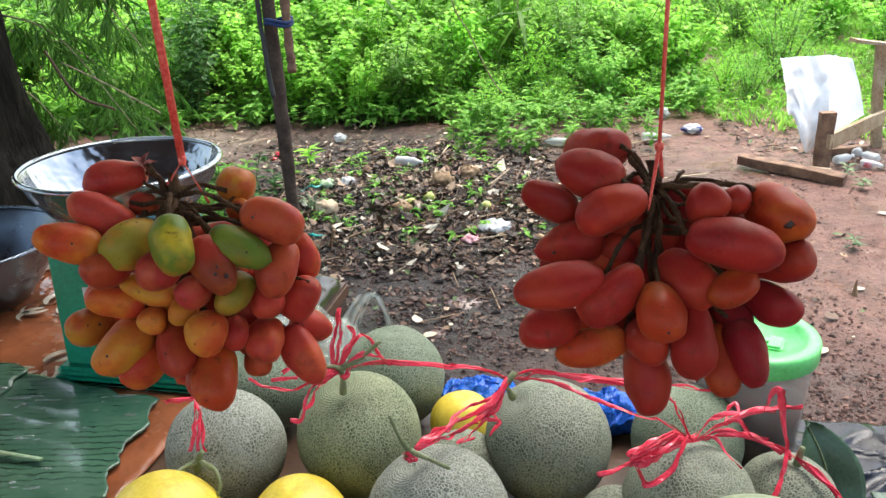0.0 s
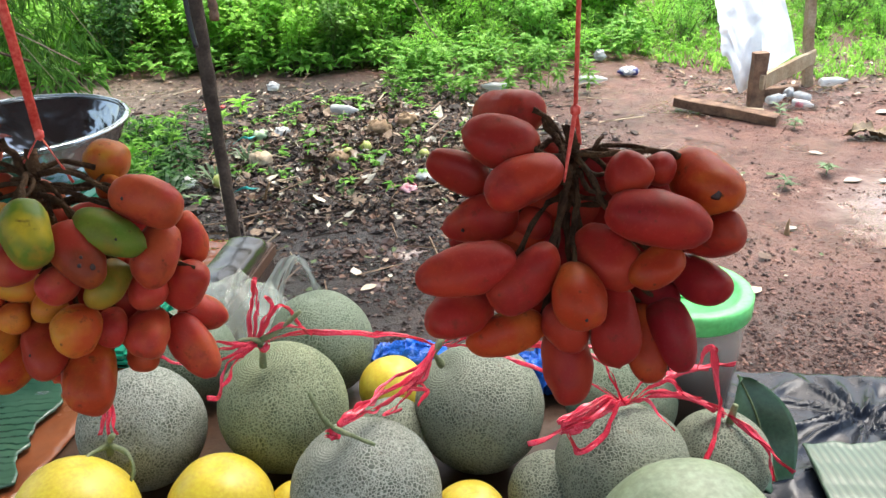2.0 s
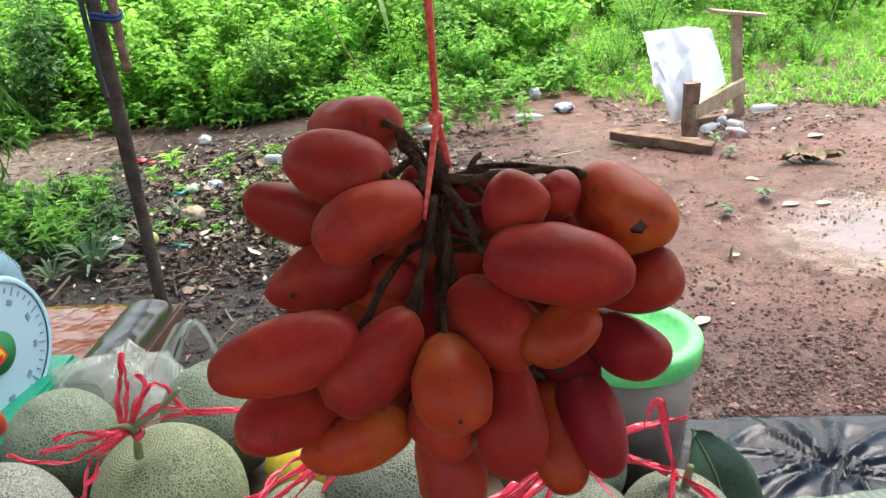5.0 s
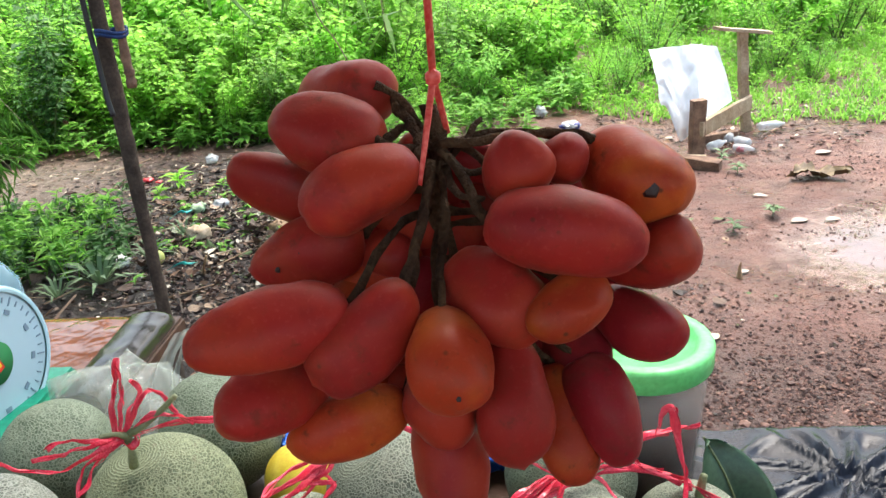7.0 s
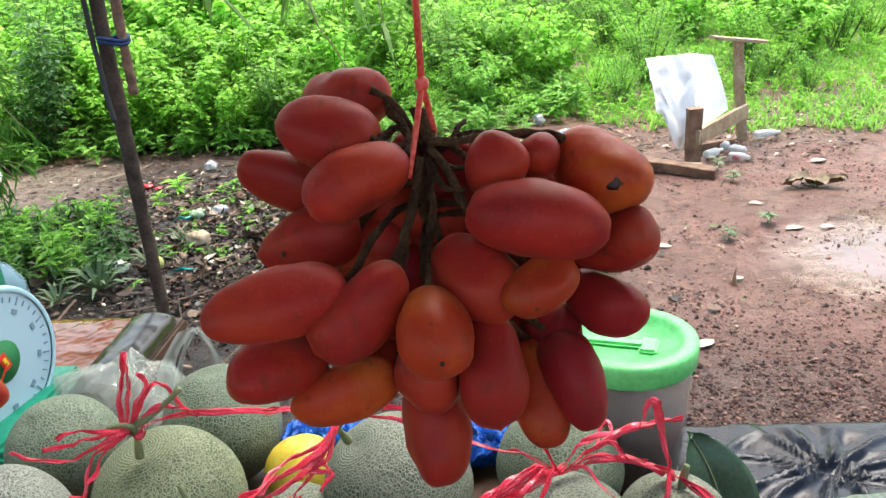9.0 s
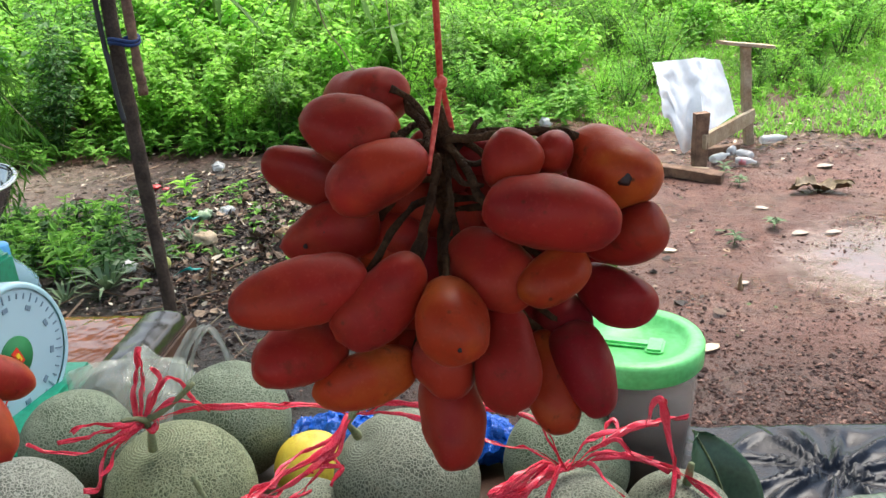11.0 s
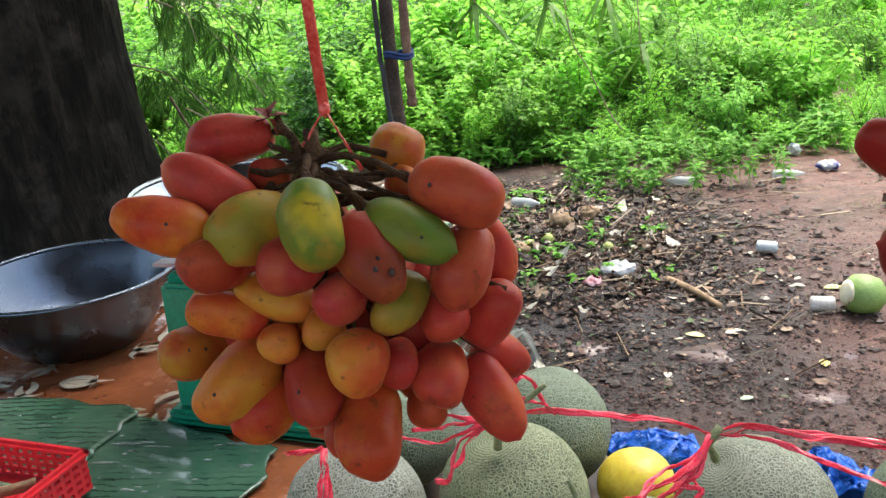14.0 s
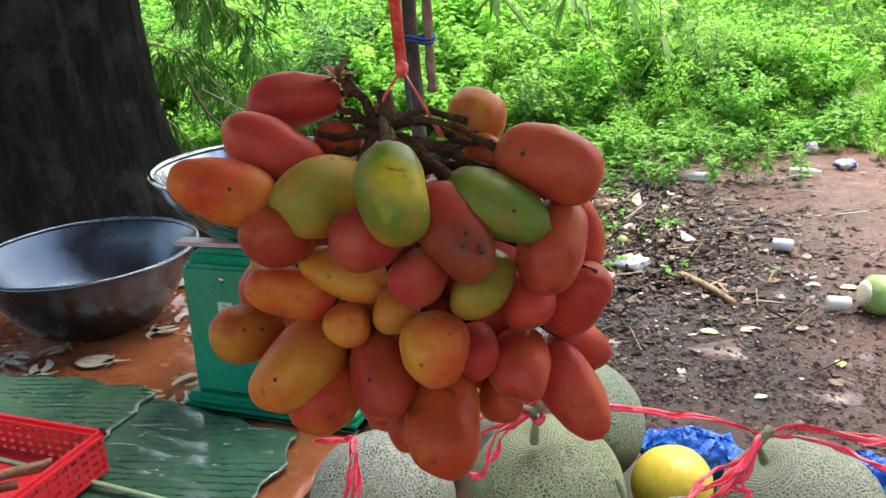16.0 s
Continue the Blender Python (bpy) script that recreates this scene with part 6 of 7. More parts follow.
def big_bottle():
    b = thing("water_bottle", "large clear water bottle with a blue cap", "bottle", pose(-0.335, 1.575, 1.076))
    mesh_ob("body", *revolve([(0.001, 0.0), (0.042, 0.001), (0.046, 0.008), (0.046, 0.05), (0.044, 0.054), (0.046, 0.058), (0.046, 0.074), (0.044, 0.078), (0.045, 0.09), (0.030, 0.115), (0.014, 0.128), (0.014, 0.136)], 36), bottle_film, b)
    mesh_ob("cap", *revolve([(0.0165, 0.128), (0.017, 0.130), (0.017, 0.150), (0.015, 0.152)], 24), blue_cap, b, "ribbed blue cap")
    part("print_bar", box((0.001, 0.024, 0.006), (0.0462, -0.006, 0.060), (0, 0, -20), 0), blue_dark, b)
    return b


big_bottle()

# ---- pole with its tied stick ----
pole = thing("stall_pole", "dark weathered wooden pole with a black cable and blue tie", "pole")
vs, fs = tube([(-0.400, 2.96, -0.02), (-0.412, 3.0, 0.5), (-0.425, 3.03, 0.95), (-0.437, 3.06, 1.40), (-0.45, 3.10, 2.5)], lambda f: 0.0205 + 0.0012 * math.sin(f * 13) + 0.003 * f, 12, n=10)
mesh_ob("shaft", [v + noise.noise_vector(v * 14) * 0.004 for v in vs], fs, wood_dark, pole)
vs, fs = tube([(-0.375, 3.02, 1.19), (-0.378, 3.02, 1.40), (-0.372, 3.03, 2.4)], lambda f: 0.014 + 0.002 * math.sin(f * 40), 9, n=10)
mesh_ob("stick", [v + noise.noise_vector(v * 20) * 0.003 for v in vs], fs, wood_bark_edge, pole, "short brown stick tied to the pole")
for dz in (0.0, 0.011):
    ring = [(-0.406 + 0.043 * math.cos(a), 3.035 + 0.040 * math.sin(a), 1.345 + dz + 0.006 * math.sin(2 * a)) for a in np.linspace(0, 2 * math.pi, 13)]
    vs, fs = tube(ring, 0.0058, 6, n=3)
    mesh_ob("tie", vs, fs, tie_blue, pole, "blue rope tie")
vs, fs = tube([(-0.478, 3.045, 2.4), (-0.466, 3.03, 1.45), (-0.456, 3.01, 1.30), (-0.446, 2.99, 1.18), (-0.436, 2.975, 1.12)], 0.008, 8)
mesh_ob("cable", vs, fs, black_hose, pole, "black cable down the pole")

# ---- big tree ----
def big_tree(x, y):
    t = thing("tree", "thick tree trunk with rough dark bark", "tree", pose(x, y, 0))
    prof = []
    for z in np.linspace(-0.1, 5.0, 70):
        prof.append((0.62 + 0.34 * math.exp(-max(z, 0) / 0.40) - 0.025 * max(z, 0), float(z)))
    seg = 96
    vs, fs = revolve(prof, seg)
    out = []
    for v in vs:
        p = Vector(v)
        a = math.atan2(p.y, p.x)
        d = Vector((p.x, p.y, 0)).normalized()
        fl = 0.10 * math.exp(-max(p.z, 0) / 0.5) * math.sin(a * 5 + 0.7)
        rough = 0.028 * noise.noise((math.cos(a) * 9, math.sin(a) * 9, p.z * 2.4)) + 0.018 * noise.noise((math.cos(a) * 26, math.sin(a) * 26, p.z * 7))
        out.append(p + d * (fl + rough))
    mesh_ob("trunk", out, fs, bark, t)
    for ang, h, ln in ((0.3, 3.5, 4.6), (2.2, 4.0, 2.4), (4.0, 3.7, 2.6), (5.7, 3.8, 4.4)):
        q = [Vector((0.2 * math.cos(ang), 0.2 * math.sin(ang), h)), Vector((math.cos(ang) * ln * 0.5, math.sin(ang) * ln * 0.5, h + 0.8)), Vector((math.cos(ang) * ln, math.sin(ang) * ln, h + 1.2))]
        v, f = tube(q, lambda s: 0.17 - 0.11 * s, 10)
        mesh_ob("limb", v, f, bark, t)
    # Leaves out of view, spread off-centre to shade the heap and stall.
    lv = Leaves()
    for k in range(8000):
        a, r = rnd(0, 6.283), math.sqrt(rnd(0, 1))
        u, w = 0.9 + 3.9 * r * math.cos(a), 0.1 + 3.2 * r * math.sin(a)
        z = 4.7 + rnd(-0.5, 1.5) + 0.5 * noise.noise((u, w, 0.5))
        if noise.noise((u * 1.1, w * 1.1, 4.0)) < -0.28:
            continue
        lv.leaf((u, w, z), (rnd(-1, 1), rnd(-1, 1), rnd(-0.5, 0.2)), rnd(0.14, 0.24), rnd(0.07, 0.12))
    lv.put("crown", leaf_dark, t)
    return t


big_tree(-2.52, 4.22)

# ---- bamboo sprays drooping beside the trunk ----
def bamboo_spray(root, end, n_twigs, seed):
    t = thing("bamboo_branch", "drooping bamboo branch with narrow green leaves", "branch", group="bamboo branches")
    root, end = Vector(root), Vector(end)
    mid = (root + end) / 2 + Vector((0, 0, 0.18))
    main = smooth_line([root, mid, end], 14)
    v, f = tube(main, lambda s: 0.006 - 0.004 * s, 5, n=0)
    mesh_ob("stem", v, f, twig_mat, t)
    lv = Leaves()
    for k in range(n_twigs):
        p = main[int(rnd(0.15, 0.99) * (len(main) - 1))]
        w = Vector((rnd(-0.5, 0.6), rnd(-0.5, 0.5), rnd(-0.75, 0.1))).normalized()
        ln = rnd(0.10, 0.32)
        lv.stick(p, p + w * ln, 0.0016)
        for j in range(9):
            q = p + w * ln * rnd(0.25, 1.0)
            d = (w * 0.5 + Vector((rnd(-0.7, 0.7), rnd(-0.7, 0.7), rnd(-1.1, -0.1)))).normalized()
            lv.leaf(q, d, rnd(0.07, 0.15), rnd(0.009, 0.016), 0.18, (rnd(-1, 1), rnd(-1, 1), 0.7))
    lv.put("leaves", leaf_bamboo, t)
    return t


for root, end, n in (((-2.0, 4.6, 1.9), (-1.45, 4.7, 1.25), 34), ((-2.1, 4.9, 1.6), (-1.35, 5.0, 0.75), 44), ((-2.2, 4.8, 1.25), (-1.45, 4.6, 0.62), 40),
                     ((-2.3, 5.2, 1.1), (-1.55, 5.3, 0.42), 40), ((-1.9, 4.7, 2.2), (-1.25, 4.9, 1.5), 32), ((-2.6, 5.4, 1.9), (-1.8, 5.6, 1.0), 36), ((-2.4, 5.0, 0.85), (-1.75, 4.7, 0.35), 36), ((-1.8, 4.4, 2.0), (-1.55, 4.3, 1.35), 18)):
    bamboo_spray(root, end, n, 1)
twigs = thing("bare_branch", "thin dark bare branch arching before the trunk", "branch")
tubes("branch", [([(-1.66, 4.3, 1.05), (-1.5, 4.4, 0.92), (-1.3, 4.5, 0.75)], 0.004, 1, 0), ([(-1.75, 4.35, 1.1), (-1.62, 4.3, 0.9), (-1.45, 4.3, 0.82)], 0.007, 1, 0)], twig_mat, twigs)

# ---- trestle with the white sheet ----
tr = thing("trestle", "rough trestle nailed from raw bark-edged planks", "trestle")
part("post", rough_beam((0.40, 0.060, 0.090), (2.520, 5.47, 0.185), (0, 90, 0), 0.009), wood_bark_edge, tr)
part("post", rough_beam((0.72, 0.05, 0.060), (3.085, 5.98, 0.340), (0, 84, 0), 0.010), wood_pale, tr)
part("rail", rough_beam((0.80, 0.03, 0.10), (2.83, 5.70, 0.205), (0, -1, 41), 0.008), wood_pale, tr)
part("top_plank", rough_beam((0.40, 0.10, 0.022), (3.045, 5.97, 0.708), (0, 9, 4)), wood_pale, tr, "grey weathered plank end")
part("brace", rough_beam((0.34, 0.06, 0.06), (2.80, 5.78, 0.035), (0, 3, 18)), wood_bark_edge, tr)
lg = thing("split_log", "split bark-edged log lying on the mud", "log")
part("log", rough_beam((0.66, 0.075, 0.065), (2.300, 5.40, 0.042), (6, 3, -40), 0.008), wood_bark_edge, lg)
part("log", rough_beam((0.40, 0.04, 0.04), (2.36, 5.45, 0.033), (0, 0, -34), 0.006), wood_pale, lg)


def white_at(a, b):
    """A plastic sheet hung over the rail: a bulging front with a ragged hem and one low corner."""
    x = 2.258 + 0.45 * a - 0.02 * b * a
    y = 5.66 + 0.20 * a - 0.16 * math.sin(b * 1.5)
    hem = 0.27 - 0.20 * math.exp(-((a - 0.52) / 0.20) ** 2) + 0.15 * (1 - a) ** 3 - 0.02 * math.sin(a * 21) - 0.05 * a
    top = 0.695 - 0.03 * a
    z = top + (hem - top) * b
    fold = 0.035 * math.sin(a * 15 + b * 2.2) * b + 0.022 * noise.noise((a * 6, b * 5, 3))
    return (x + 0.015 * noise.noise((a * 5, b * 6, 9)), y - fold, z + 0.010 * noise.noise((a * 9, b * 9, 8)))


ws = thing("white_sheet", "white plastic sheet draped over the trestle", "plastic sheet")
sheet("drape", white_at, 48, 36, white_sheet, 0, ws)


def flap_at(a, b):
    """The sheet's second panel, sloping down to the rail."""
    top = Vector((2.635, 5.85, 0.668)).lerp(Vector((2.83, 5.90, 0.630)), a)
    low = Vector((2.585, 5.56, 0.205)).lerp(Vector((2.93, 5.83, 0.265)), a)
    p = top.lerp(low, b)
    return p + Vector((0.3, -0.6, 0.5)) * (0.014 * math.sin(math.pi * b) + 0.010 * noise.noise((a * 4, b * 5, 2.0)))


sheet("drape", flap_at, 24, 24, white_sheet, 0, ws, "flap of the sheet lying against the rail")


# ---- bottles, cans, litter pieces ----
def bottle(x, y, rz, r=0.032, ln=0.19, material=milky, cap=None, label="empty clear plastic bottle lying on the mud", band=None):
    r, ln = r * 0.85, ln * 0.85
    b = thing("plastic_bottle", label, "bottle", pose(x, y, ground_z(x, y) + r + 0.006, 0, 90, rz), "discarded bottles")
    mesh_ob("body", *revolve([(0.001, 0), (r * 0.85, 0.002), (r, 0.012), (r, ln * 0.30), (r * 0.92, ln * 0.34), (r, ln * 0.38), (r, ln * 0.66), (r * 0.5, ln * 0.88), (r * 0.36, ln * 0.92), (r * 0.36, ln)], 20, 0.12), material, b)
    if cap:
        mesh_ob("cap", *revolve([(r * 0.42, ln * 0.95), (r * 0.42, ln + 0.012), (r * 0.3, ln + 0.013)], 14), cap, b)
    if band:
        mesh_ob("label", *revolve([(r * 1.02, ln * 0.2), (r * 1.02, ln * 0.55)], 20), band, b)
    return b


bottle(1.58, 6.36, -8, 0.035, 0.24)
bottle(-0.20, 5.80, -20, 0.038, 0.22)
bottle(1.03, 6.23, 160, 0.035, 0.22)
bottle(2.66, 5.58, 30, 0.034, 0.20, cap=white_plastic)
bottle(2.72, 5.78, 20, 0.034, 0.19, band=label_red)
bottle(2.86, 5.72, 60, 0.036, 0.18, cap=blue_cap)
bottle(2.95, 5.60, 110, 0.034, 0.18)
bottle(3.18, 5.92, 5, 0.036, 0.24)
bottle(2.06, 6.50, 170, 0.034, 0.18, blue_dark, label="dark blue crushed plastic bottle")
bottle(2.80, 5.53, -40, 0.030, 0.16, band=label_red)


def crumple(name, x, y, size, material, label, category, seed, flat=0.5):
    vs, fs = revolve([(math.sin(math.pi * k / 12) * size + 1e-6, -math.cos(math.pi * k / 12) * size * flat) for k in range(13)], 22)
    vs = [Vector(v) * (1 + 0.5 * noise.noise(Vector(v) * (2.2 / size) + Vector((seed, 0, 0)))) + noise.noise_vector(Vector(v) * (6 / size) + Vector((seed, 3, 0))) * size * 0.22 for v in vs]
    low = min(v.z for v in vs)
    return tagged(mesh_ob(name, [v + Vector((x, y, ground_z(x, y) - low - 0.004)) for v in vs], fs, material), label, category, "litter")


crumple("crumpled_bag", 2.00, 6.52, 0.065, milky, "crumpled clear plastic bag on the mud", "bag", 1, 0.45)
crumple("crumpled_bag", 1.90, 7.02, 0.045, milky, "crumpled whitish plastic at the weeds' edge", "bag", 2, 0.9)
crumple("crumpled_bag", -0.50, 5.45, 0.05, milky, "crumpled clear plastic bag on leaf litter", "bag", 3, 0.5)
crumple("crumpled_bag", -0.66, 6.62, 0.042, milky, "discarded clear plastic cup lid", "lid", 4, 0.7)
crumple("printed_bag", 0.37, 4.56, 0.085, milky, "discarded clear plastic cup with faint print", "cup", 5, 0.30)
crumple("printed_bag", 0.43, 4.58, 0.035, label_purple, "scrap of purple printed film", "plastic scrap", 15, 0.5)
crumple("printed_bag", 0.24, 4.43, 0.045, label_red, "scrap of red plastic film", "plastic scrap", 6, 0.4)
crumple("fruit_husk", -0.575, 4.93, 0.062, grainy("buff_stone", (0.36, 0.26, 0.16), (0.45, 0.36, 0.25), 20, 0.8, 0.3), "buff rounded husk lying on the litter", "husk", 7, 0.55)
crumple("fruit_husk", -0.13, 4.86, 0.055, brown_dry, "dry brown fruit husk on the litter", "husk", 8, 0.55)
crumple("fruit_husk", 0.10, 5.30, 0.07, brown_dry, "curled brown coconut husk on the litter", "husk", 9, 0.7)
crumple("fruit_husk", 0.28, 5.45, 0.06, brown_dry, "curled brown husk on the litter", "husk", 19, 0.7)
crumple("fruit_rind", -0.62, 5.40, 0.05, leaf_pale, "pale green fruit rind on the litter", "rind", 10, 0.6)
crumple("plastic_scrap", -0.95, 4.70, 0.05, white_plastic, "white scrap among the weeds", "scrap", 11, 0.6)
for x, y, r in ((-0.755, 4.64, 0.042), (0.02, 5.03, 0.035), (-0.08, 4.95, 0.032), (0.35, 4.90, 0.03)):
    v, f = revolve([(math.sin(math.pi * k / 10) * r + 1e-6, -math.cos(math.pi * k / 10) * r * 0.95) for k in range(11)], 18)
    tagged(mesh_ob("lime", [Vector(p) + Vector((x, y, ground_z(x, y) + r * 0.9)) for p in v], f, lime_mat), "discarded yellow-green lime on the litter", "lime", "limes")


def can(x, y, rz, r, ln, material, label):
    c = thing("drink_can", label, "can", pose(x, y, ground_z(x, y) + r + 0.004, 0, 90, rz), "discarded cans")
    mesh_ob("body", *revolve([(r * 0.8, 0), (r, 0.008), (r, ln - 0.010), (r * 0.82, ln - 0.002), (r * 0.80, ln), (r * 0.72, ln - 0.004), (0.001, ln - 0.004)], 24, 0.06), material, c)
    return c


can(1.12, 4.83, -22, 0.032, 0.105, paper, "pale dented drink can lying on the mud")
can(1.165, 4.03, -8, 0.032, 0.10, grainy("faded_can", (0.55, 0.48, 0.42), (0.66, 0.62, 0.58), 14, 0.45, 0.1), "faded cup lying beside the green coconut")
nut = thing("green_coconut", "cut green coconut lying on the mud", "coconut", pose(1.385, 4.02, 0.083, 0, 78, 190) @ Matrix.Scale(0.80, 4))
v, f = revolve([(0.001, -0.115), (0.05, -0.108), (0.098, -0.06), (0.112, 0.0), (0.104, 0.055), (0.072, 0.098), (0.05, 0.112)], 32, 0.08)
mesh_ob("husk", v, f[:-1], coconut_husk, nut)
mesh_ob("cut_face", *revolve([(0.072, 0.0985), (0.05, 0.113), (0.001, 0.112)], 24), coconut_cut, nut, "pale chopped top")
st1 = thing("cane_stick", "peeled broken cane stick lying on the mud", "stick")
tubes("cane", [([(0.60, 4.42, 0.035), (0.70, 4.24, 0.04), (0.785, 4.07, 0.03)], lambda s: 0.020 - 0.006 * s, 1, 0)], brown_dry, st1)
st2 = thing("thin_stick", "thin pale bare stick on the dark litter", "stick")
tubes("twig", [([(-0.50, 4.42, 0.02), (-0.47, 4.25, 0.12), (-0.44, 4.2, 0.2)], 0.006, 1, 0)], brown_dry, st2)
cab = thing("dry_banana_leaf", "curled dry banana leaf lying on the mud", "leaf")
sheet("blade", lambda a, b: (2.80 + 0.30 * a + 0.05 * b + 0.03 * noise.noise((a * 9, b * 5, 4)), 4.86 - 0.14 * a + 0.15 * b * math.sin(0.3 + 2.6 * a), 0.012 + 0.03 * math.sin(a * 5) ** 2 + 0.10 * (b - 0.5) ** 2 + 0.035 * noise.noise((a * 9, b * 5, 1))), 20, 8, grainy("dry_leaf", (0.09, 0.06, 0.03), (0.20, 0.14, 0.06), 12, 0.6, 0.3), 0, cab)


def fallen_leaf(x, y, rz, size, material, label):
    size *= 0.72
    t = rnd(-0.3, 0.3)
    c = math.radians(rz)
    vs, fs = [], []
    for i in range(9):
        f = i / 8
        w = math.sin(math.pi * f) ** 0.8 * 0.28
        for s in (-1, 0, 1):
            px, py = (f - 0.5) * size, s * w * size
            vs.append((x + px * math.cos(c) - py * math.sin(c), y + px * math.sin(c) + py * math.cos(c), ground_z(x, y) + 0.006 + abs(s) * size * 0.05 + size * 0.04 * math.sin(f * 4 + t)))
    for i in range(8):
        for s in range(2):
            a = i * 3 + s
            fs.append((a, a + 1, a + 4, a + 3))
    return tagged(mesh_ob("fallen_leaf", vs, fs, material), label, "leaf", "fallen leaves")


leaf_yel = grainy("yellow_leaf", (0.55, 0.46, 0.12), (0.66, 0.60, 0.28), 20, 0.5, 0.2)
leaf_buff = grainy("buff_leaf", (0.46, 0.36, 0.24), (0.60, 0.50, 0.36), 20, 0.6, 0.2)
leaf_whit = grainy("bleached_leaf", (0.24, 0.18, 0.14), (0.36, 0.29, 0.23), 20, 0.5, 0.2)
for x, y, rz, s, m_, lb in ((1.065, 3.49, 80, 0.10, leaf_yel, "fallen yellow leaf on wet mud"), (0.63, 3.80, -20, 0.12, leaf_yel, "fallen yellow leaf by a puddle"), (0.80, 3.80, 10, 0.14, leaf_buff, "fallen brown leaf by a puddle"),
                            (0.38, 4.24, 20, 0.09, leaf_yel, "fallen yellow leaf on the mud"), (1.80, 4.20, -15, 0.12, leaf_buff, "fallen buff leaf on the mud"), (2.52, 4.22, 8, 0.15, leaf_whit, "bleached fallen leaf on the mud"), (2.68, 4.18, 170, 0.12, leaf_whit, "bleached fallen leaf on the mud"),
                            (2.52, 4.63, -30, 0.12, leaf_whit, "bleached fallen leaf on the mud"), (3.3, 5.3, 10, 0.18, leaf_whit, "bleached fallen leaf on the mud"), (1.95, 3.70, 15, 0.10, leaf_whit, "bleached fallen leaf on the mud"), (1.55, 3.16, 30, 0.13, leaf_buff, "fallen buff leaf on the mud"),
                            (0.02, 3.42, 30, 0.11, leaf_buff, "fallen buff leaf on the mud"), (0.72, 3.24, 25, 0.08, leaf_pale, "fallen green leaf on the mud"), (1.20, 4.33, -20, 0.09, leaf_whit, "bleached fallen leaf on the mud"), (1.35, 4.30, 10, 0.14, leaf_yel, "fallen yellow leaf on the mud")):
    fallen_leaf(x, y, rz, s, m_, lb)

# ---- leaf litter, twigs and pebbles ----
def heap_weight(x, y):
    return math.exp(-((x - 0.0) / 0.82) ** 2 - ((y - 5.15) / 0.95) ** 2)


lt = Leaves()
n = 0
while n < 13000:
    x, y = rnd(-2.2, 2.2), rnd(3.2, 7.4)
    clump = 0.55 + 0.9 * noise.noise((x * 3.2, y * 3.2, 6.0)) + 0.5 * noise.noise((x * 9, y * 9, 2.0))
    if rnd(0, 1) > 0.018 + 1.25 * heap_weight(x, y) * max(0.08, clump):
        continue
    n += 1
    q = rnd(0, 1)
    s = rnd(0.010, 0.026) if q < 0.58 else (rnd(0.026, 0.052) if q < 0.95 else rnd(0.055, 0.10))
    a = rnd(0, 6.283)
    on_heap = min(1.0, 0.15 + 2.5 * heap_weight(x, y))
    s *= 0.6 + 0.4 * on_heap
    lift = 0.045 * heap_weight(x, y) * max(0.0, clump)
    lt.leaf((x, y, ground_z(x, y) + rnd(0.004, 0.022) + lift * rnd(0, 1)), (math.cos(a), math.sin(a), rnd(-0.3, 0.5) * on_heap), s, s * rnd(0.3, 0.85), rnd(-0.6, 0.8) * on_heap, (rnd(-0.9, 0.9) * on_heap, rnd(-0.9, 0.9) * on_heap, 1))
for k in range(1700):
    x, y = (rnd(2.2, 4.6), rnd(5.4, 6.8)) if k < 900 else (rnd(-2.4, -0.5), rnd(5.7, 7.2))
    a = rnd(0, 6.283)
    s = rnd(0.03, 0.09) if k < 900 else rnd(0.015, 0.06)
    lt.leaf((x, y, ground_z(x, y) + rnd(0.004, 0.025)), (math.cos(a), math.sin(a), rnd(-0.2, 0.4)), s, s * 0.4, 0.2, (rnd(-0.4, 0.4), rnd(-0.4, 0.4), 1))
tagged(lt.put("leaf_litter", leaf_litter_mat), "decaying brown leaf litter scattered over the mud", "leaf litter", kind="stuff")
tw = Leaves()
for k in range(1100):
    x, y = rnd(-1.5, 1.6), rnd(3.4, 6.8)
    if rnd(0, 1) > 0.12 + heap_weight(x, y):
        continue
    a, l = rnd(0, 6.283), rnd(0.04, 0.28)
    z = ground_z(x, y) + rnd(0.008, 0.03)
    tw.stick((x, y, z), (x + l * math.cos(a), y + l * math.sin(a), z + rnd(-0.01, 0.05)), rnd(0.0015, 0.006))
tagged(tw.put("twigs", twig_mat), "broken twigs lying in the leaf litter", "twigs", kind="stuff")


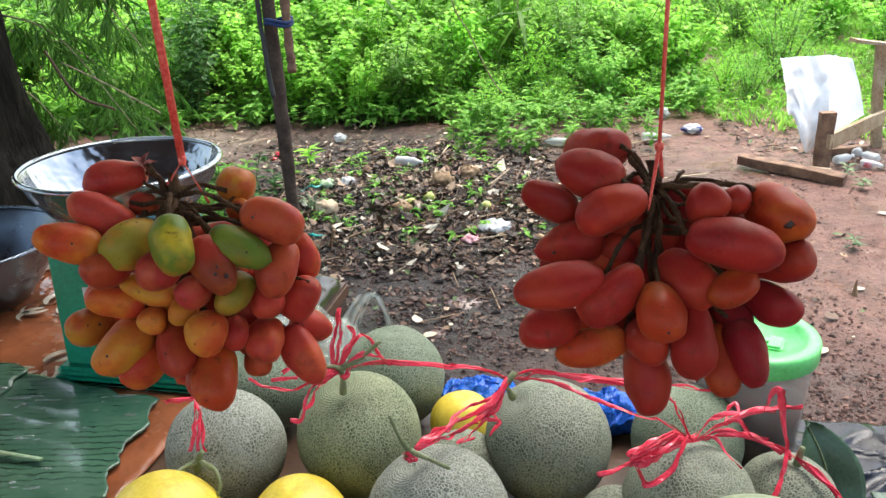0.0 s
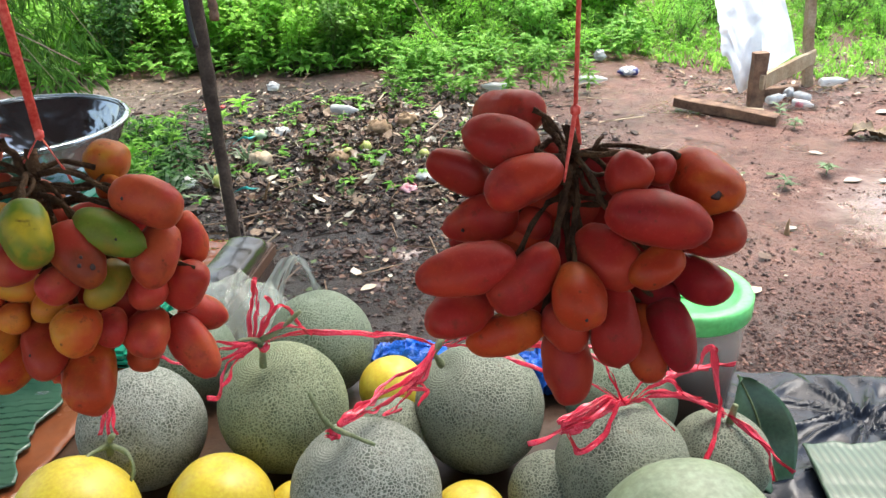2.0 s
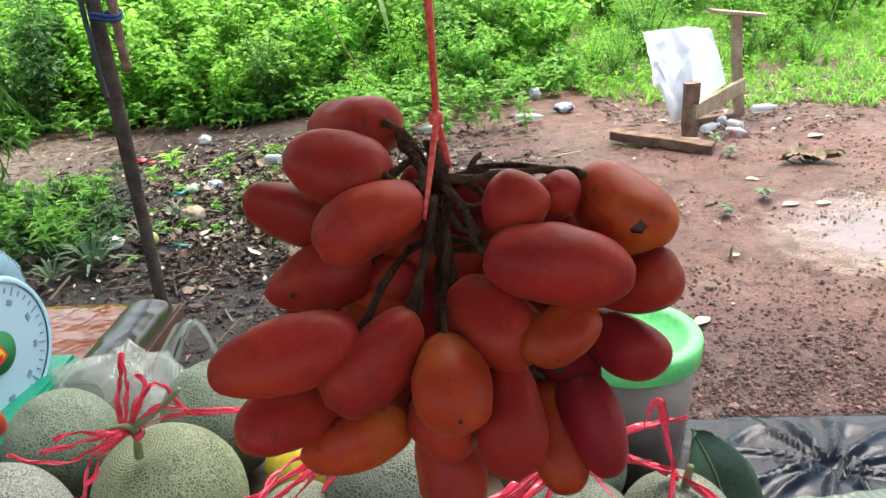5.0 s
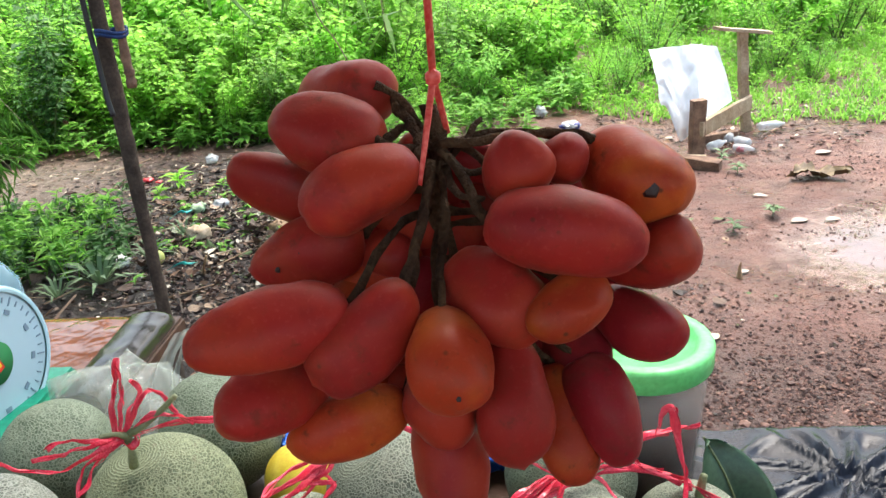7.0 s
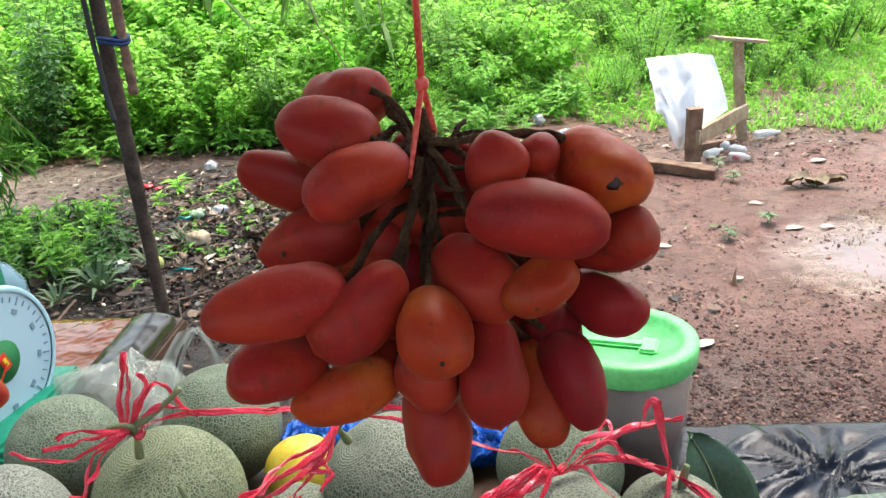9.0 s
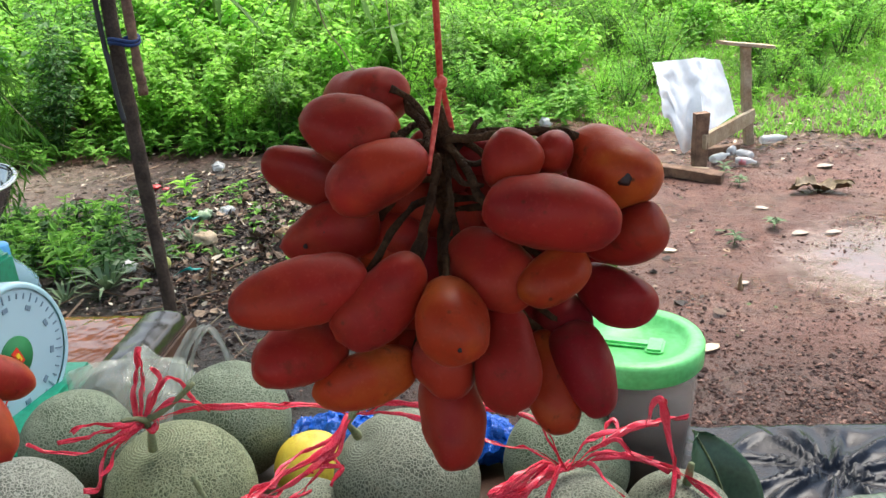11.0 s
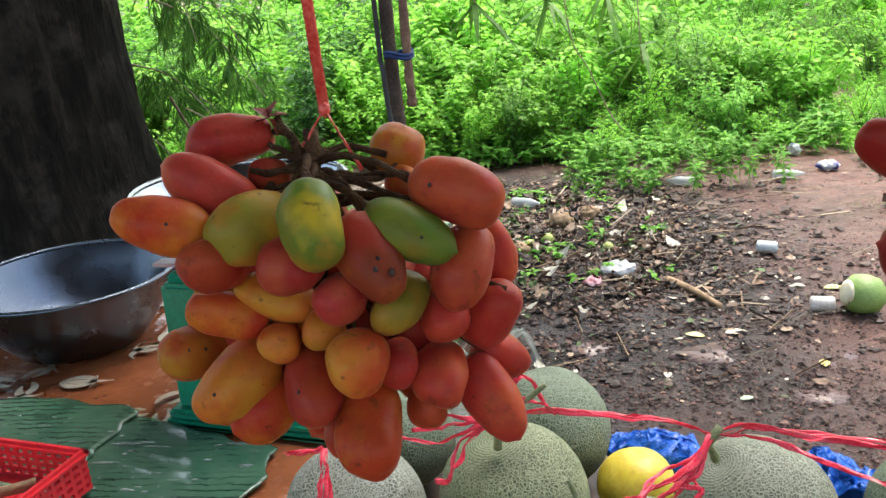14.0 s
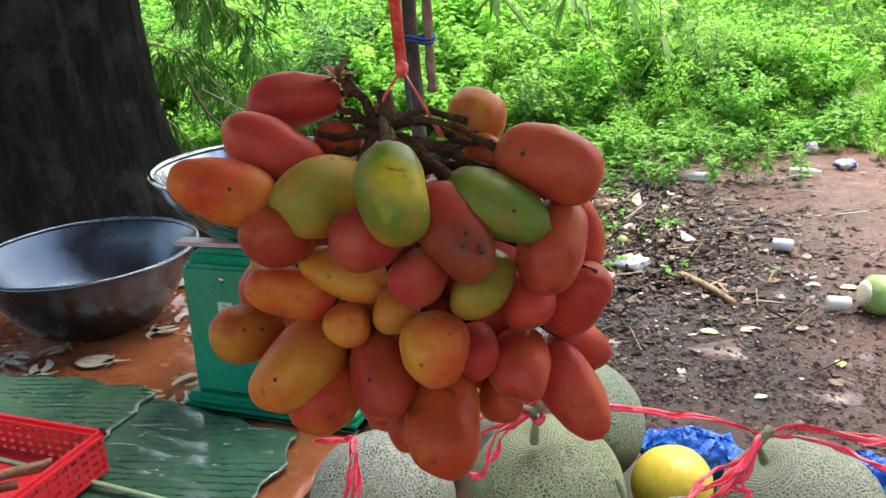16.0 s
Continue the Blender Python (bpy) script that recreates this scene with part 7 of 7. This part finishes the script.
def pebble_field():
    vs, fs = [], []
    unit = [Vector(p).normalized() for p in ((1, 0, 0), (-1, 0, 0), (0, 1, 0), (0, -1, 0), (0, 0, 1), (0.6, 0.6, 0.5), (-0.6, 0.6, 0.5), (-0.6, -0.6, 0.5), (0.6, -0.6, 0.5))]
    tri = [(0, 5, 8), (5, 4, 8), (5, 2, 6), (5, 6, 4), (6, 1, 7), (6, 7, 4), (7, 3, 8), (7, 8, 4), (0, 2, 5), (2, 1, 6), (1, 3, 7), (3, 0, 8)]
    for k in range(37000):
        if k >= 30000:
            x, y = rnd(0.9, 3.8), rnd(2.6, 5.6)
            if noise.noise((x * 1.8, y * 1.8, 3.0)) < -0.1:
                continue
        elif k % 3 != 2:
            x, y = rnd(0.6, 3.4), 2.30 + abs(float(rng.normal(0, 0.42)))
        elif k % 4 != 1:
            x, y = float(rng.normal(0.5, 0.6)), rnd(3.2, 4.9)
        else:
            x, y = rnd(-0.8, 4.3), rnd(2.5, 6.6)
        r = (0.0030 if k % 3 != 2 else 0.0024) + 0.0075 * rnd(0, 1) ** 4 + (0.008 if rnd(0, 1) < 0.012 else 0)
        base = len(vs)
        z = ground_z(x, y)
        for u in unit:
            q = u * r * rnd(0.7, 1.3)
            vs.append((x + q.x, y + q.y, z + q.z * 0.8 + r * 0.1))
        fs += [tuple(base + i for i in t) for t in tri]
    return mesh_ob("pebbles", vs, fs, pebble_mat, smooth=False)


def clod_field():
    vs, fs = [], []
    unit = [Vector(p).normalized() for p in ((1, 0, 0), (-1, 0, 0), (0, 1, 0), (0, -1, 0), (0, 0, 1), (0.6, 0.6, 0.5), (-0.6, 0.6, 0.5), (-0.6, -0.6, 0.5), (0.6, -0.6, 0.5))]
    tri = [(0, 5, 8), (5, 4, 8), (5, 2, 6), (5, 6, 4), (6, 1, 7), (6, 7, 4), (7, 3, 8), (7, 8, 4), (0, 2, 5), (2, 1, 6), (1, 3, 7), (3, 0, 8)]
    k = 0
    while k < 6500:
        x, y = rnd(-1.6, 1.7), rnd(3.3, 6.6)
        if rnd(0, 1) > 0.05 + 1.1 * heap_weight(x, y):
            continue
        k += 1
        r = 0.006 + 0.022 * rnd(0, 1) ** 2
        base, z = len(vs), ground_z(x, y)
        sx, sy = rnd(0.6, 1.7), rnd(0.6, 1.2)
        for u in unit:
            q = u * r * rnd(0.6, 1.35)
            vs.append((x + q.x * sx, y + q.y * sy, z + q.z * 0.7 + r * 0.1))
        fs += [tuple(base + i for i in t) for t in tri]
    for k in range(11000):
        x, y = float(rng.normal(0.35, 0.55)), rnd(2.6, 5.2)
        if noise.noise((x * 2.6, y * 2.6, 8.0)) < -0.12:
            continue
        r = 0.0025 + 0.010 * rnd(0, 1) ** 3
        base, z = len(vs), ground_z(x, y)
        for u in unit:
            q = u * r * rnd(0.6, 1.35)
            vs.append((x + q.x, y + q.y, z + q.z * 0.7 + r * 0.1))
        fs += [tuple(base + i for i in t) for t in tri]
    return mesh_ob("compost_clods", vs, fs, clod_mat, smooth=False)


tagged(clod_field(), "black crumbly compost clods in the litter heap", "compost", kind="stuff")
tagged(pebble_field(), "small wet laterite pebbles and clods on the mud", "pebbles", kind="stuff")

# ---- small plants ----
def sprout(x, y, size, n, material, label, narrow=0.25):
    p = thing("seedling", label, "plant", pose(x, y, ground_z(x, y)), "seedlings")
    lv = Leaves()
    top = Vector((0, 0, size * 0.5))
    lv.stick((0, 0, 0), top, size * 0.02)
    for k in range(n):
        a = k * 2.4
        h = rnd(0.25, 1.0)
        lv.leaf(top * h, (math.cos(a), math.sin(a), rnd(0.1, 0.8)), size * rnd(0.35, 0.6), size * narrow * rnd(0.5, 0.8), 0.3)
    lv.put("leaves", material, p)
    return p


for x, y, s, k, m_ in ((2.44, 4.34, 0.14, 16, leaf_grey), (2.14, 4.18, 0.13, 14, leaf_grey), (2.62, 5.1, 0.13, 14, leaf_grey), (-0.9, 5.75, 0.16, 12, leaf_bright), (-0.82, 6.05, 0.22, 12, leaf_bright), (2.62, 5.32, 0.15, 9, leaf_grey)):
    sprout(x, y, s, k, m_, "small pale seedling growing in the mud" if m_ == leaf_grey else "small green seedling growing in the mud")
sp = thing("dry_stub", "short brown pointed leaf stub in the mud", "stub")
tubes("stub", [([(1.905, 3.64, 0.0), (1.905, 3.645, 0.05), (1.907, 3.64, 0.085)], lambda s: 0.016 - 0.013 * s, 0.5, 0.4)], brown_dry, sp)


def pineapple(x, y, s, n):
    p = thing("pineapple_plant", "small rosette of stiff grey-green pineapple leaves", "plant", pose(x, y, ground_z(x, y)), "pineapple plants")
    lv = Leaves()
    for k in range(n):
        a = k * 2.4
        t = k / n
        lv.blade((0.01 * math.cos(a), 0.01 * math.sin(a), 0.02), (math.cos(a), math.sin(a), 0.35 + 1.6 * t), s * rnd(0.8, 1.1), s * 0.09, 0.45)
    lv.put("leaves", leaf_grey, p)
    return p


pineapple(-1.00, 4.46, 0.24, 26)
pineapple(-0.80, 4.72, 0.16, 18)
pineapple(-0.66, 5.00, 0.14, 16)
pineapple(-1.18, 4.36, 0.16, 16)


def weed_patch(name, spots, size, material, label, leaf_size, leaf_width, upright=0.5, per=14):
    """Low broad-leaved weeds growing together."""
    lv = Leaves()
    for x, y in spots:
        h = size * rnd(0.5, 1.15)
        lean = Vector((rnd(-0.3, 0.3), rnd(-0.3, 0.3), 1)).normalized()
        base = Vector((x, y, ground_z(x, y)))
        lv.stick(base, base + lean * h, 0.003)
        for k in range(per):
            a = rnd(0, 6.283)
            q = base + lean * h * rnd(0.25, 1.0)
            lv.leaf(q, (math.cos(a), math.sin(a), rnd(-0.2, upright)), leaf_size * rnd(0.6, 1.2), leaf_width * rnd(0.6, 1.2), 0.25)
    return tagged(lv.put(name, material), label, "weeds", kind="stuff")


weed_patch("low_weeds", [(rnd(-2.4, -0.95) , rnd(4.5, 5.7)) for k in range(130)], 0.18, leaf_dark, "low green weeds beside the litter heap", 0.08, 0.035)
weed_patch("low_weeds", [(rnd(-2.3, -1.1), rnd(4.6, 5.5)) for k in range(120)], 0.22, leaf_mid, "brighter green weeds beside the litter heap", 0.085, 0.030, 0.9)
weed_patch("low_weeds", [(rnd(-0.6, 0.4) + rnd(-0.4, 0.4), rnd(4.4, 6.2)) for k in range(110)], 0.06, leaf_mid, "tiny green seedlings in the leaf litter", 0.06, 0.025, per=6)
weed_patch("low_weeds", [(rnd(0.2, 1.7), rnd(6.0, 7.0) ) for k in range(48)], 0.30, leaf_mid, "young green weeds at the clearing's edge", 0.085, 0.035, 0.6, per=26)


# ---- ribbon scraps, a hanging vine and arching leaves ----
teal = mat("teal_film", (0.01, 0.30, 0.26), 0.35)
for x, y, a in ((-0.717, 5.31, 0.6), (-0.61, 4.475, 0.15)):
    rb = thing("teal_ribbon", "twisted scrap of teal plastic ribbon on the litter", "ribbon", group="ribbon scraps")
    z = ground_z(x, y) + 0.03
    tubes("ribbon", [([(x - 0.07 * math.cos(a), y - 0.07 * math.sin(a), z), (x, y, z + 0.025), (x + 0.03, y + 0.02, z + 0.01), (x + 0.08 * math.cos(a), y + 0.08 * math.sin(a), z + 0.015)], 0.008, 0.15, 3.0)], teal, rb)
for x, y, s_ in ((-1.06, 6.30, 0.035), (-0.98, 6.24, 0.025), (-1.10, 6.22, 0.022)):
    crumple("fruit_peel", x, y, s_, red_plastic, "rotting red fruit peel on the mud", "peel", x * 7, 0.4)
vine = thing("hanging_vine", "thin dark vine hanging before the bushes", "vine")
tubes("vine", [([(0.05, 4.95, 4.5), (0.13, 5.05, 2.2), (0.174, 5.15, 1.268), (0.30, 5.38, 0.95), (0.42, 5.55, 0.68), (0.50, 5.62, 0.55)], 0.004, 1, 0)], twig_mat, vine)


def arching_leaves(x, y, z, n, ln):
    """A drooping tuft of long narrow leaves on its own thin stem from the tree above."""
    t = thing("arching_leaves", "drooping tuft of long narrow green leaves", "branch", group="drooping tufts")
    v, f = tube([(x - 0.3, y + 0.4, 4.4), (x - 0.08, y + 0.1, z + 1.2), (x, y, z)], lambda q: 0.008 - 0.005 * q, 6)
    mesh_ob("stem", v, f, twig_mat, t)
    lv = Leaves()
    for k in range(n):
        a = k * 2.4
        lv.blade((x, y, z + rnd(0, 0.12)), (math.cos(a) * 0.6, math.sin(a) * 0.6, rnd(-0.9, 0.1)), ln * rnd(0.7, 1.1), 0.028, rnd(0.5, 1.0))
    lv.put("leaves", leaf_bamboo, t)
    return t


for x, y, z, n, ln in ((-0.255, 4.35, 1.40, 9, 0.30), (0.08, 5.75, 1.28, 14, 0.36), (0.42, 5.65, 1.30, 12, 0.34), (0.55, 5.0, 1.03, 5, 0.26)):
    arching_leaves(x, y, z, n, ln)

# ---- bushes behind the clearing ----
def bush_mesh(name, height, spread, stems, per, leaf_size, leaf_width, material, seed, droop=0.25, up=0.3):
    """One bush about its base: thin upright stems with leaves all along them."""
    t = thing(name, "leafy green bush at the edge of the clearing", "bush", group="bushes")
    st, lv = Leaves(), Leaves()
    for s in range(stems):
        a = rnd(0, 6.283)
        foot = Vector((rnd(-0.12, 0.12) * spread, rnd(-0.12, 0.12) * spread, 0))
        lean = Vector((math.cos(a) * rnd(0.05, spread), math.sin(a) * rnd(0.05, spread), height * rnd(0.65, 1.1)))
        mid = foot + lean * 0.5 + Vector((0, 0, height * 0.1))
        st.stick(foot, mid, 0.006)
        st.stick(mid, foot + lean, 0.0035)
        for k in range(per):
            f = rnd(0.18, 1.03)
            q = foot + (mid - foot) * min(1, f * 2) + (lean + foot - mid) * max(0, f * 2 - 1)
            b = rnd(0, 6.283)
            q = q + Vector((math.cos(b), math.sin(b), 0)) * leaf_size * rnd(0.1, 0.9)
            lv.leaf(q, (math.cos(b), math.sin(b), rnd(-0.35, up)), leaf_size * rnd(0.55, 1.2), leaf_width * rnd(0.6, 1.2), droop, (rnd(-0.3, 0.3), rnd(-0.3, 0.3), 1))
    st.put("stem", stem_green, t)
    lv.put("foliage", material, t)
    return t


kinds = [
    bush_mesh("bush", 0.90, 0.55, 14, 84, 0.074, 0.056, leaf_bright, 1, up=0.2),
    bush_mesh("bush", 0.70, 0.55, 14, 88, 0.062, 0.042, leaf_bright, 2, up=0.2),
    bush_mesh("bush", 0.85, 0.45, 13, 80, 0.072, 0.038, leaf_mid, 3),
    bush_mesh("bush", 0.65, 0.50, 14, 64, 0.06, 0.022, leaf_mid, 4, up=0.7),
    bush_mesh("bush", 1.15, 0.55, 11, 60, 0.095, 0.05, leaf_dark, 5),
    bush_mesh("bush", 0.55, 0.55, 16, 52, 0.06, 0.018, leaf_bright, 6, up=0.9),
]
placed = [False] * len(kinds)


def edge_y(x):
    """How far out the greenery begins."""
    if x < 0.2:
        return 7.25 + 0.12 * math.sin(x * 3)
    if x < 2.4:
        return 6.75 + 0.25 * (x - 0.2)
    return 7.25 - 0.1 * (x - 2.4)


def plant(kind, x, y, s):
    m = pose(x, y, ground_z(x, y) - 0.02, 0, 0, rnd(0, 360)) @ Matrix.Scale(s, 4)
    if not placed[kind]:
        placed[kind] = True
        kinds[kind].matrix_basis = m
    else:
        ob = copy_thing(kinds[kind], m)
        ob.matrix_basis = m


spots = []
for k in range(5000):
    if len(spots) >= 330:
        break
    y = 7.0 + 9.5 * rnd(0, 1) ** 1.3
    x = rnd(-0.62 * y + 0.3, 0.68 * y)
    if y < edge_y(x) + 0.15:
        continue
    gap = 0.30 + 0.045 * (y - 7)
    # the grassy opening at the right stays nearly free of bushes
    if x > 1.9 + 0.10 * (y - 7) and y < 12.5 and rnd(0, 1) < 0.96:
        continue
    if any((x - a) ** 2 + (y - b) ** 2 < gap * gap for a, b in spots):
        continue
    spots.append((x, y))
    depth_in = y - edge_y(x)
    if x < -1.2:
        kind = int(rng.choice([0, 1, 2, 4], p=[0.34, 0.26, 0.28, 0.12]))
    elif x < 0.9:
        kind = int(rng.choice([0, 1, 2, 3], p=[0.46, 0.28, 0.16, 0.10]))
    elif x < 2.6:
        kind = int(rng.choice([1, 2, 3, 5], p=[0.15, 0.15, 0.35, 0.35]))
    else:
        kind = int(rng.choice([1, 2, 3, 5], p=[0.2, 0.15, 0.3, 0.35]))
    # Fine-leaved clump; the brighter leaf colour stands in for sun on it.
    if 0.25 < x < 1.25 and depth_in < 1.1:
        kind = 5
    s = rnd(0.75, 1.1) * (0.62 + 0.5 * min(1.0, depth_in / 1.2)) * (1 + 0.05 * max(0, depth_in))
    plant(kind, x, y, s)
for k in range(len(kinds)):
    if not placed[k]:
        plant(k, rnd(-2, 1), 9.5, 1.0)

# undergrowth at the feet of the bushes, and grass
weed_patch("undergrowth", [(rnd(-5, 2.4), 7.1 + abs(float(rng.normal(0, 0.9)))) for k in range(420)], 0.26, leaf_mid, "green undergrowth below the bushes", 0.10, 0.05)
weed_patch("undergrowth", [(x, edge_y(x) + rnd(-0.15, 0.8)) for x in [rnd(-4, 2.6) for k in range(260)]], 0.20, leaf_mid, "green weeds along the clearing's edge", 0.09, 0.04)


def grass_field(name, n, xr, yr, size, width, label, test=None):
    lv = Leaves()
    for k in range(n):
        x, y = rnd(*xr), rnd(*yr)
        if test and not test(x, y):
            continue
        for j in range(4):
            a = rnd(0, 6.283)
            px, py = x + rnd(-0.03, 0.03), y + rnd(-0.03, 0.03)
            lv.blade((px, py, ground_z(px, py) - 0.01), (math.cos(a) * 0.5, math.sin(a) * 0.5, rnd(0.5, 1.3)), size * rnd(0.5, 1.3), width, rnd(0.2, 0.8))
    return tagged(lv.put(name, leaf_grass), label, "grass", kind="stuff")


def in_grass(x, y):
    if y < 5.85 + max(0, 3.4 - x) * 1.0 + 0.25 * math.sin(x * 4):
        return False
    bare = math.exp(-((x - 4.3) / 0.9) ** 2 - ((y - 7.2) / 0.22) ** 2) + 0.9 * math.exp(-((x - 2.9) / 0.35) ** 2 - ((y - 9.6) / 0.4) ** 2)
    return rnd(0, 1) > bare * 0.95


grass_field("grass", 13500, (2.0, 9.5), (5.8, 13.0), 0.12, 0.011, "short bright green grass beyond the mud", in_grass)
grass_field("tall_grass", 1500, (-4.5, 9.0), (8.2, 13.5), 0.55, 0.016, "tall grass blades among the bushes", lambda x, y: x < 2.0 or y > 11.5)
weed_patch("grass_weeds", [(rnd(2.2, 7.5), rnd(6.6, 11.5)) for k in range(330)], 0.22, leaf_bright, "soft bright weeds in the grass", 0.07, 0.025, 0.9, 16)


# woods closing the view
def woods(n, y0, y1, x0, x1, h, size, material, label):
    lv = Leaves()
    for k in range(n):
        y = rnd(y0, y1)
        x = rnd(x0, x1)
        top = h * (0.75 + 0.4 * noise.noise((x * 0.35, y * 0.35, 2.0)))
        z = top * rnd(0, 1) ** 0.8
        a = rnd(0, 6.283)
        lv.leaf((x, y, z), (math.cos(a), math.sin(a), rnd(-0.5, 0.3)), size * rnd(0.6, 1.3), size * rnd(0.4, 0.8), 0.25)
    return tagged(lv.put("woods", material), label, "woods", kind="stuff")


woods(9000, 12.0, 16.0, -13, 15, 1.7, 0.20, leaf_bright, "bright weedy thicket behind the clearing")
woods(11000, 16.0, 24.0, -20, 24, 3.6, 0.30, leaf_mid, "dense green thicket closing the view")
woods(9000, 24.0, 30.0, -30, 34, 9.0, 0.55, leaf_dark, "dark trees far behind the thicket")
